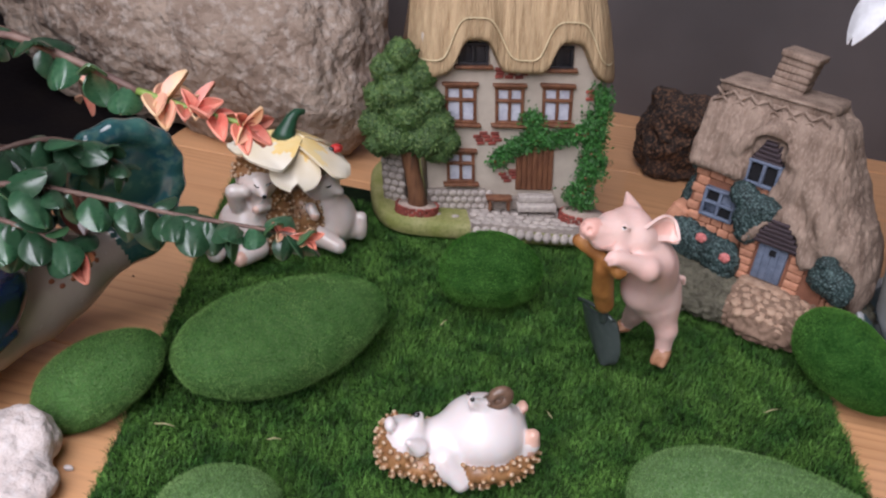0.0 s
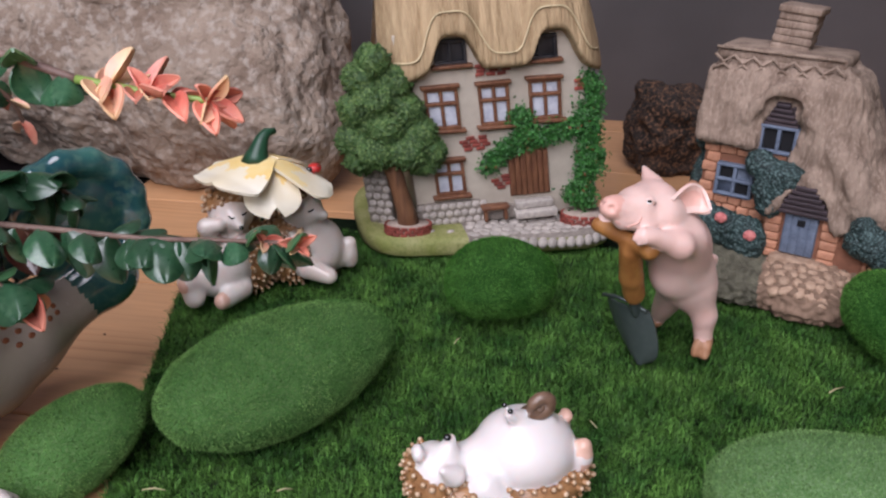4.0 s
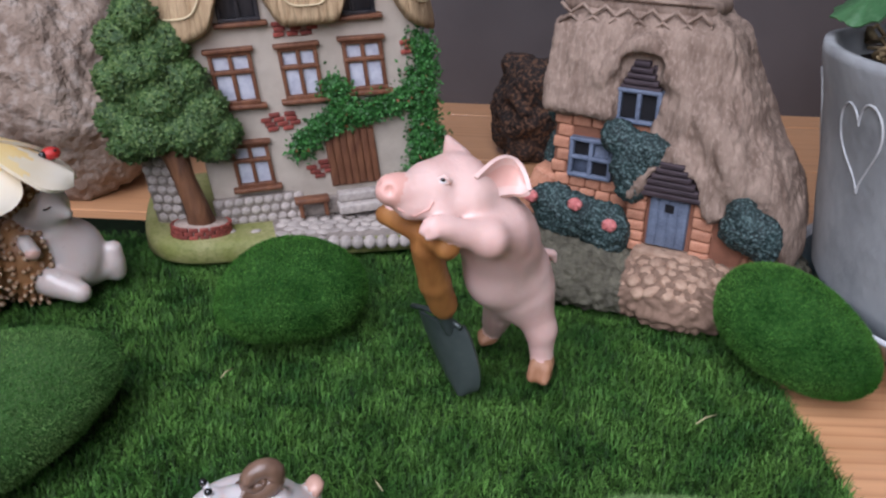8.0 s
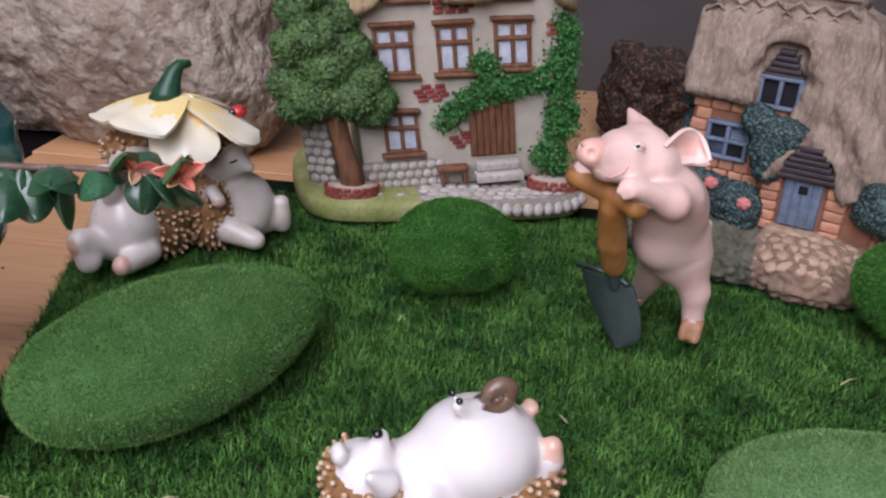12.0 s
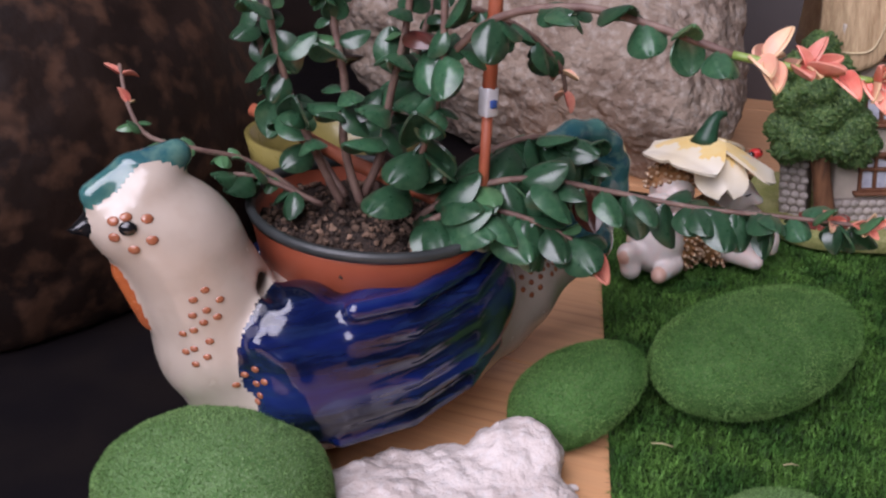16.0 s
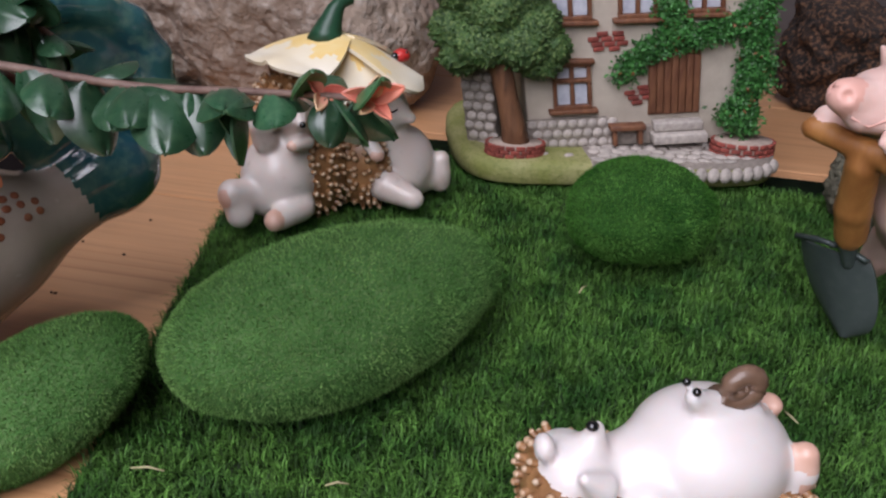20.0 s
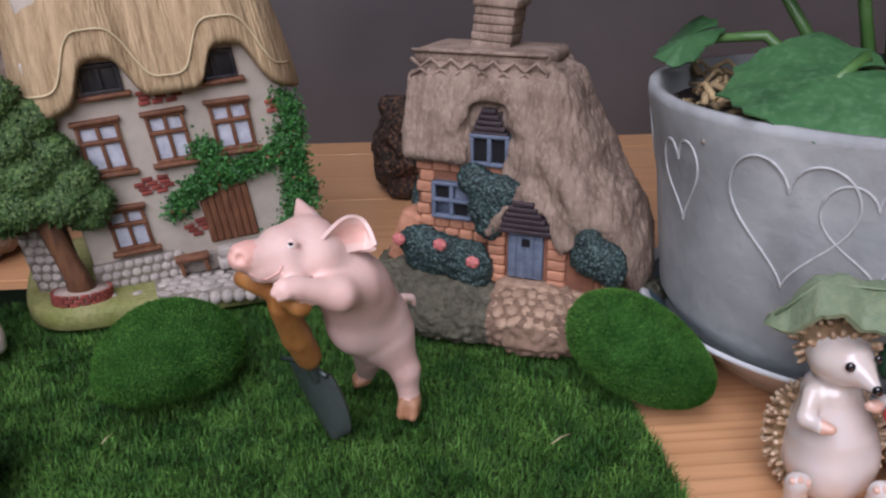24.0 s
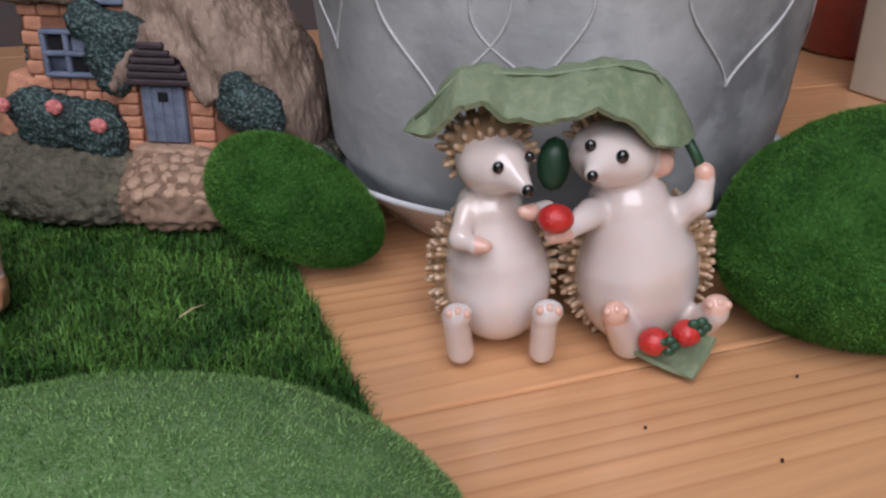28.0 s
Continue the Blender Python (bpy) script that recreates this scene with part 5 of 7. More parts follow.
def pig():
    """In tenths of a metre: the pig rests its chin and forefeet on the grip of a spade."""
    p = [E((0.910, 5.100, 0.690), (0.098, 0.098, 0.086), (0, 0, 35)), E((0.855, 5.046, 0.702), (0.084, 0.078, 0.068), (0, 0, 35)), E((0.946, 5.050, 0.668), (0.064, 0.064, 0.056), (0, 0, 0), 0, 0.05), E((0.886, 5.014, 0.662), (0.062, 0.054, 0.038), (0, 8, 35)),
         C((0.843, 5.008, 0.698), (0.772, 4.965, 0.712), 0.060, 0.043), C((0.766, 4.965, 0.714), (0.752, 4.953, 0.718), 0.045, 0.041, 1, 0.012), C((0.799, 4.961, 0.670), (0.867, 4.982, 0.664), 0.033, 0.034),
         C((0.912, 5.165, 0.740), (0.882, 5.245, 0.782), 0.042, 0.008, 0, 0.014),
         C((0.985, 5.120, 0.610), (1.040, 5.155, 0.520), 0.088, 0.100, 0, 0.05), C((1.030, 5.155, 0.530), (1.078, 5.235, 0.400), 0.102, 0.116, 0, 0.06), E((1.105, 5.285, 0.320), (0.112, 0.118, 0.112), (0, 0, 0), 0, 0.06), E((1.030, 5.190, 0.390), (0.080, 0.084, 0.090), (0, 0, 0), 0, 0.05),
         C((1.140, 5.245, 0.300), (1.188, 5.245, 0.190), 0.076, 0.048, 0, 0.04), C((1.188, 5.245, 0.195), (1.198, 5.248, 0.095), 0.046, 0.036), C((1.076, 5.353, 0.234), (1.061, 5.438, 0.115), 0.066, 0.042), C((1.068, 5.396, 0.162), (1.056, 5.470, 0.066), 0.044, 0.036),
         C((1.203, 5.246, 0.080), (1.200, 5.240, 0.040), 0.037, 0.036, 2, 0.005), C((1.184, 5.228, 0.076), (1.170, 5.216, 0.038), 0.024, 0.019, 2, 0.005), C((1.210, 5.220, 0.070), (1.206, 5.204, 0.034), 0.022, 0.018, 2, 0.005),
         C((1.052, 5.482, 0.042), (1.032, 5.476, 0.032), 0.032, 0.030, 2, 0.005), C((1.053, 5.460, 0.036), (1.024, 5.446, 0.028), 0.022, 0.018, 2, 0.005),
         C((1.050, 5.070, 0.565), (1.003, 4.970, 0.588), 0.058, 0.045, 0, 0.05), C((1.003, 4.970, 0.588), (0.906, 4.916, 0.634), 0.044, 0.032, 0, 0.03), E((0.875, 4.903, 0.643), (0.037, 0.034, 0.030), (0, 10, 30)),
         C((0.865, 4.895, 0.664), (0.842, 4.896, 0.654), 0.0135, 0.011, 0, 0.007), C((0.860, 4.879, 0.652), (0.834, 4.884, 0.638), 0.0135, 0.011, 0, 0.007), C((0.871, 4.874, 0.637), (0.850, 4.878, 0.623), 0.0135, 0.011, 0, 0.007),
         C((0.935, 5.150, 0.580), (0.760, 5.085, 0.628), 0.050, 0.036), C((1.190, 5.345, 0.400), (1.218, 5.362, 0.392), 0.017, 0.013, 0, 0.008), C((1.218, 5.362, 0.392), (1.228, 5.366, 0.366), 0.013, 0.011, 0, 0.008),
         C((0.727, 5.074, 0.605), (0.892, 4.947, 0.579), 0.027, 0.032, 3, 0.008), E((0.897, 4.941, 0.577), (0.036, 0.038, 0.038), (0, 0, 0), 3, 0.008), C((0.842, 4.999, 0.550), (0.866, 5.073, 0.413), 0.042, 0.044, 3, 0.012), C((0.866, 5.073, 0.413), (0.891, 5.122, 0.322), 0.044, 0.042, 3, 0.012),
         C((0.892, 5.126, 0.302), (0.910, 5.140, 0.231), 0.027, 0.018, 4, 0.006),
         cut(E((0.730, 4.950, 0.730), (0.013, 0.012, 0.013))), cut(E((0.752, 4.917, 0.728), (0.013, 0.012, 0.013)))]
    V, Q, M = skin(scaled(p, 0.1), 0.0008, 0.0021)
    V = relax(V, Q, 2, 0.45)
    def ear(u, v):
        """A broad cupped ear: u from root to tip, v over its width."""
        w = (v - 0.5) * 2
        half = 0.053 * (0.55 + 0.45 * math.sin(min(1, u / 0.42) * math.pi / 2)) * max(0.02, 1 - max(0, (u - 0.38) / 0.62) ** 2.2) ** 0.75
        q = Vector((0.970, 5.040, 0.706)).lerp(Vector((1.118, 5.108, 0.684)), u)
        q += Vector((0.05, 0.30, 0.95)) * (half * w + 0.030 * math.sin(u * math.pi)) + Vector((-0.25, -0.95, 0.15)) * (0.034 * w * w * (1 - 0.5 * u) - 0.030 * math.sin(u * math.pi) + 0.026 * max(0, u - 0.7) / 0.3)
        return tuple(q * 0.1)
    def blade(u, v):
        w = (u - 0.5) * 2
        half = 0.112 * math.sqrt(max(0.015, 1 - max(0, (v - 0.22) / 0.79) ** 2.3)) * (0.92 + 0.08 * min(1, v * 8))
        c = Vector((0.872, 5.186, 0.252)).lerp(Vector((0.958, 5.162, 0.008)), v)
        q = c + Vector((0.672, -0.735, 0.086)) * half * w + Vector((-0.70, -0.66, -0.25)) * (-0.034 * w * w + 0.014)
        q.z -= 0.012 * abs(w) * (1 - v)
        return tuple(q * 0.1)
    ex = [sheet(ear, 18, 14, 0.0012, 0, lambda u, v: 1 if 0.22 < v < 0.78 and 0.1 < u < 0.75 else 0), sheet(blade, 16, 20, 0.0012, 4)]
    ex += scale_extra([ribbon([(0.794, 5.268, 0.240), (0.838, 5.222, 0.256), (0.880, 5.176, 0.262)], 0.009, 4), ribbon([(0.885, 5.170, 0.262), (0.920, 5.132, 0.262), (0.944, 5.106, 0.256)], 0.009, 4)], 0.1)
    N = normals_of(V, Q)
    i = np.argmin(((V - np.array([0.0888, 0.4975, 0.0740])) ** 2).sum(1))  # eye on the cheek
    e, n = V[i], N[i]
    ex.append(orb(e - n * 0.0003, (0.0015, 0.0010, 0.0009), 6, 2, (0, 0, 20)))
    ex.append(orb(e + n * 0.0004 + np.array([-0.0004, 0, 0.0001]), (0.0008, 0.0006, 0.0008), 5, 2))
    for dz, r in ((0.0012, 0.0006), (-0.0009, 0.0004)):  # lids
        ex.append(ribbon([e - n * 0.0002 + np.array([-0.0022, 0.0002, -0.0001]), e + n * 0.0003 + np.array([0, 0, dz]), e - n * 0.0004 + np.array([0.0022, -0.0002, -0.0001])], r, 0, 6))
    for pts in ([(0.772, 4.918, 0.671), (0.816, 4.922, 0.657), (0.853, 4.934, 0.673), (0.858, 4.940, 0.690)],):  # smiling mouth
        line = []
        for q in pts:
            j = np.argmin(((V - np.array(q) * 0.1) ** 2).sum(1))
            line.append(V[j])
        ex.append(ribbon(line, 0.00035, 1))
    o = solid("pig_figurine", V, Q, M, [M_PIG, M_PIGPINK, M_HOOF, M_HAFT, M_STEEL, M_INK, M_EYEWHITE], None, "", ex)
    tagged(o, "pink resin pig figurine leaning on a wooden-handled spade", "pig figurine")


def on_skin(V, x, z):
    """The foremost point of a skin, towards -y, near the given x and z."""
    near = V[((V[:, 0] - x) ** 2 + (V[:, 2] - z) ** 2) < 0.0012 ** 2]
    return near[np.argmin(near[:, 1])] if len(near) else V[np.argmin((V[:, 0] - x) ** 2 + (V[:, 2] - z) ** 2)]


def leafy_pair():
    """Two hedgehogs under a leaf, in millimetres, facing -y."""
    p = [E((-13.5, 1.0, 17.4), (13.2, 13, 16.0)), E((-14.8, 8.0, 17.4), (15.0, 12, 17.6), (0, 0, 0), 1, 1), E((-15.9, -1.0, 48.8), (8.8, 10, 7.4)), E((-17.0, 4.5, 51.6), (9.6, 9.5, 8.0), (0, 0, 0), 1, 1), C((-13.1, -8.0, 49.5), (-9.2, -15.0, 47.7), 5.2, 1.6, 0, 3.0), C((-16.3, 0, 36.3), (-14.6, 0, 25.7), 8.3, 11.8),
         E((21.4, 1.0, 19.0), (15.1, 14, 18.4)), E((22.5, 8.0, 19.5), (18.2, 12, 19.4), (0, 0, 0), 1, 1), E((12.1, -1.0, 51.1), (10.4, 10.5, 7.6)), E((15.0, 5.5, 53.0), (11.0, 9, 8.0), (0, 0, 0), 1, 1), C((8.5, -8.0, 51.6), (5.0, -14.5, 50.9), 5.4, 1.9, 0, 3.0), C((17.1, 0, 38.2), (20.6, 0, 24.7), 9.9, 13.8),
         C((-22.0, -5.0, 38.2), (-23.6, -10.0, 33.3), 2.7, 2.4), C((-23.6, -10.0, 33.3), (-20.0, -13.0, 32.9), 2.4, 2.0), C((-19.7, -13.0, 32.9), (-17.7, -14.0, 33.1), 2.1, 1.6, 3, 1),
         C((-3.5, -7.0, 39.2), (-7.6, -13.0, 41.3), 2.6, 1.9), C((-8.0, -14.0, 41.7), (-9.6, -14.5, 41.9), 1.8, 1.5, 3, 1), C((7.3, -6.0, 38.3), (1.1, -13.0, 37.2), 3.7, 2.3), C((0.0, -14.0, 36.5), (-2.9, -15.0, 36.1), 2.2, 1.8, 3, 1),
         C((27.8, -2.0, 36.2), (32.2, -5.0, 41.2), 4.1, 2.9), C((32.2, -5.0, 41.2), (33.1, -5.0, 46.1), 2.9, 2.4), E((32.6, -5.0, 48.3), (2.4, 2.4, 2.4), (0, 0, 0), 3, 1),
         C((-23.0, -12.0, 4.6), (-24.4, -16.0, 15.2), 3.5, 3.2), E((-23.9, -17.0, 17.4), (3.7, 2.6, 2.6), (0, 0, 0), 0, 1.5), C((-3.2, -12.0, 4.6), (-3.4, -16.0, 16.3), 3.2, 3.1), E((-2.9, -17.0, 18.2), (3.6, 2.6, 2.9), (0, 0, 0), 0, 1.5),
         C((18.7, -8.0, 5.4), (13.7, -14.0, 14.4), 4.8, 3.2), E((12.9, -15.5, 17.0), (3.2, 2.6, 3.2), (0, 0, 0), 3, 1), C((35.0, -6.0, 8.0), (37.5, -12.0, 15.6), 4.5, 3.5), E((37.4, -13.0, 17.9), (3.3, 2.7, 2.7), (0, 0, 0), 3, 1), E((23.2, -4.0, 49.8), (2.6, 2.0, 3.1), (0, 0, 0), 3, 2)]
    s = 0.001
    V, Q, M = skin(scaled(p, s), 0.0007, 0.0017)
    V = relax(V, Q, 1, 0.4)
    V[:, 2] = np.maximum(V[:, 2], 0.0)
    ex = [quills(V, Q, M, 1, 900, 0.0026, 0.00115, 3, (0, -0.25, 0.1))]
    for x, z, r in ((-15.4, 51.6, 1.35), (-8.2, 52.8, 1.2), (5.0, 56.0, 1.35), (11.8, 54.2, 1.5), (-9.0, 47.6, 1.4), (4.8, 51.0, 1.3)):
        c = on_skin(V, x * s, z * s) / s
        ex += scale_extra([orb((x, c[1] - 0.1, z), (r, r * 0.7, r * 1.12), 4)], s)
    ex += scale_extra([orb((-2.6, -17.0, 41.3), (4.1, 3.6, 3.4), 5, 3), orb((22.9, -16.0, 9.6), (3.9, 3.5, 3.4), 5, 3), orb((30.5, -15.0, 11.4), (3.6, 3.4, 3.3), 5, 3), orb((-0.8, 5.0, 46.5), (4.2, 3.0, 7.0), 7, 2)], s)
    for cx, cy, cz in ((25.4, -18.4, 9.8), (32.8, -16.5, 13.8)):  # lobed leaves on the berries
        for a in range(5):
            t = a * 1.257
            ex += scale_extra([orb((cx + 1.6 * math.cos(t), cy, cz + 1.5 * math.sin(t)), (1.5, 0.9, 1.3), 7, 2)], s)
    for cx, cy, cz in ((-23.9, -18.4, 18.6), (-2.9, -18.4, 19.6), (12.9, -16.9, 18.6), (37.4, -14.4, 19.2)):
        for k in (-1, 0, 1):
            ex += scale_extra([orb((cx + 2.0 * k, cy, cz - 0.5 * abs(k)), (1.1, 1.1, 1.25), 3, 2)], s)
    # folded leaf that holds the berries
    def tray(u, v):
        a, b, c, d = Vector((19.0, -12.5, 4.4)), Vector((31.6, -21.0, 2.2)), Vector((38.2, -14.0, 9.4)), Vector((28.0, -6.0, 8.0))
        q = a.lerp(b, u).lerp(d.lerp(c, u), v)
        q.z = max(0.9, q.z - 2.6 * math.sin(math.pi * v) * math.sin(math.pi * u))
        return tuple(q * s)
    ex.append(sheet(tray, 14, 10, 0.0012, 6))
    # leaf held overhead
    us = [-36.2, -30.2, -27.5, -24.1, -18.5, -14.1, -4.1, 5.6, 11.9, 18.7, 23.9, 29.8]
    front = [56.0, 57.0, 60.0, 65.0, 65.5, 62.1, 61.4, 64.4, 62.4, 56.8, 55.6, 56.4]
    top = [57.0, 61.0, 66.0, 69.4, 70.6, 69.4, 69.2, 71.2, 71.8, 70.4, 66.8, 57.0]
    def hat(u, v):
        x = us[0] + (us[-1] - us[0]) * u
        w = min(1, 5 * u) ** 0.6 * min(1, 9 * (1 - u)) ** 0.5
        zf, zt = np.interp(x, us, front), np.interp(x, us, top)
        y = -12 * w * (1 - v) + 14 * w * v
        q = math.sin(min(1, v * 1.6) * math.pi / 2)
        z = zf + (zt - zf) * q - 8 * max(0, v - 0.62) / 0.38 * w
        vein = 0.45 * math.sin(x * 0.75 + abs(v - 0.45) * 8) ** 3
        return (x * s, y * s, (z + vein * w) * s)
    ex.append(sheet(hat, 60, 26, 0.0015, 6, lambda u, v: 6))
    ex += scale_extra([ribbon([(26.0, 0, 59), (28.0, -2, 56), (30.2, -3.6, 52.5), (32.0, -4.4, 49)], 1.3, 7, 7), ribbon([(-34, -1, 59.4), (-24, -1, 69.6), (-14, -1, 69.8), (-4, -1, 69.6), (12, -1, 72.0), (20, -1, 70.2), (29, -1, 58.4)], 0.5, 6, 6)], s)
    o = solid("hedgehog_figurine", V, Q, M, [M_CREAMDIM, M_QUILLTAN] + FIG[2:], None, "", ex)
    o.matrix_world = pose(0.2525, 0.4735, -0.0062, 0, 0, -20)
    tagged(o, "glazed pair of hedgehogs under a green leaf, sitting on the table", "hedgehog figurine")


def petal_pair():
    """Two sleeping hedgehogs under a flower, in millimetres, facing -y."""
    p = [E((-22.0, 0, 13.5), (12.7, 13, 14.6)), C((-23.0, -1, 10.5), (-17.2, 0, 25.7), 11.0, 8.3), E((-9.5, 4, 14.0), (13.5, 13, 18.5), (0, 0, 0), 1, 1), E((-16.8, 0, 37.1), (9.7, 10.5, 9.0)), E((-15.6, 3, 41.5), (10.8, 10.3, 7.0), (0, 0, 0), 1, 1), C((-17.7, -7, 37.6), (-18.0, -14, 36.0), 5.8, 1.9),
         E((24.5, 1, 12.5), (12.4, 12, 14.0)), C((24.5, 0, 10.5), (19.4, 1, 21.8), 11.2, 8.9), E((11.5, 4, 13.0), (12.6, 12.5, 17.5), (0, 0, 0), 1, 1), E((17.0, 1, 32.5), (9.5, 10, 8.8)), E((14.6, 4, 36.8), (10.0, 10, 7.6), (0, 0, 0), 1, 1), C((18.1, -5, 34.1), (22.5, -10, 32.4), 6.2, 2.1),
         C((-27.7, -5, 28.5), (-30.0, -7, 35.5), 4.0, 3.6), C((-30.0, -7, 35.5), (-25.8, -9, 36.2), 3.6, 3.2), C((-14.6, -9, 27.6), (-19.6, -12, 28.0), 2.6, 2.2), E((-20.8, -12.5, 28), (2.0, 1.8, 1.8), (0, 0, 0), 3, 1),
         C((8.0, -9, 24.4), (9.2, -12, 21.8), 2.7, 2.5), E((9.0, -13, 21.3), (2.6, 1.8, 2.1), (0, 0, 0), 3, 1),
         C((-30.2, -3, 8.8), (-39.5, -7, 12.5), 6.4, 4.4), C((-40.0, -7, 12.6), (-38.0, -8, 5.0), 4.0, 4.6), E((-42.0, -8, 11.5), (2.2, 3, 3.6), (0, 0, 0), 3, 1.5), C((-18.1, -9, 5.2), (-26.5, -15, 4.6), 5.6, 4.1), E((-29.2, -17, 4.8), (3.3, 3.6, 3.6), (0, 0, 0), 3, 1.2),
         C((31.5, -2, 7.2), (36.5, -4, 8.0), 6.6, 5.2), C((37.9, -5, 13.6), (38.2, -5, 4.6), 3.3, 3.6), C((15.3, -8, 7.5), (21.3, -15, 4.6), 5.9, 4.0), E((22.6, -16, 4.2), (2.8, 3.2, 3.2), (0, 0, 0), 0, 1.2)]
    s = 0.001
    V, Q, M = skin(scaled(p, s), 0.0008, 0.0018)
    V = relax(V, Q, 1, 0.4)
    V[:, 2] = np.maximum(V[:, 2], 0.0)
    ex = [quills(V, Q, M, 1, 1000, 0.0024, 0.00115, 5, (0, -0.2, 0.1))]
    ex += scale_extra([orb((-18.1, -15.6, 35.8), 1.1, 4)], s)
    for lid in (((-22.2, 40.4), (-21.0, 39.9), (-19.6, 40.6)), ((-15.4, 40.6), (-13.8, 40.1), (-12.3, 40.6)), ((14.4, 35.9), (15.8, 35.6), (17.2, 36.6))):  # shut eyes
        ex.append(ribbon([on_skin(V, x * s, z * s) + np.array([0, -0.0001, 0]) for x, z in lid], 0.00035, 4))
    # flower: five petals that droop and turn up at their tips
    for ang, L, drop, wid, tip in ((-100, 22, 17.5, 12.0, 0.6), (-22, 29, 16, 17.0, 2.6), (200, 28, 8.0, 19.0, 5.0), (55, 26, 11, 16, 2.0), (122, 26, 9, 16, 2.0)):
        a = math.radians(ang)
        d, n = Vector((math.cos(a), math.sin(a), 0)), Vector((-math.sin(a), math.cos(a), 0))
        def petal(u, v, d=d, n=n, L=L, drop=drop, wid=wid, tip=tip):
            w = (u - 0.5) * 2
            half = wid * (0.40 + 0.60 * math.sin(min(1, v * 1.1) * math.pi * 0.6)) * math.sqrt(max(0.02, 1 - max(0, (v - 0.70) / 0.31) ** 2.4))
            q = d * (L * v) + n * (half * w)
            z = 60.5 - drop * v ** 1.35 - 2.6 * w * w * (0.4 + v) + 1.0 * math.exp(-(w * 4) ** 2) * v + tip * max(0, v - 0.72) / 0.28 * (0.35 + 0.65 * w * w)
            return ((q.x - 1) * s, (q.y - 0.5) * s, z * s)
        ex.append(sheet(petal, 16, 18, 0.0013, 10, lambda u, v: 9 if v < 0.50 + 0.10 * math.sin(u * 19) else 10))
    ex += scale_extra([ribbon([(-4.6, -1.5, 58.2), (-3.8, -1.3, 61.5), (-2.4, -1.0, 65), (-0.8, -0.6, 68.4), (1.6, 0, 70.6), (5.4, 0, 71.0)], [6.6, 5.0, 3.8, 2.9, 2.2, 1.3], 7, 10), orb((21.8, -3.5, 52.6), (3.2, 2.8, 2.3), 5, 3), orb((18.9, -4.4, 52.6), (1.5, 1.5, 1.4), 4, 2), orb((22.7, -5.6, 54.0), (0.7, 0.7, 0.5), 4, 1), orb((23.4, -3.2, 54.6), (0.7, 0.7, 0.4), 4, 1)], s)
    o = solid("hedgehog_figurine", V, Q, M, FIG, None, "", ex)
    o.matrix_world = pose(-0.0675, 0.561, 0.001, 0, 0, 40)
    tagged(o, "glazed pair of sleeping hedgehogs under a yellow flower", "hedgehog figurine")


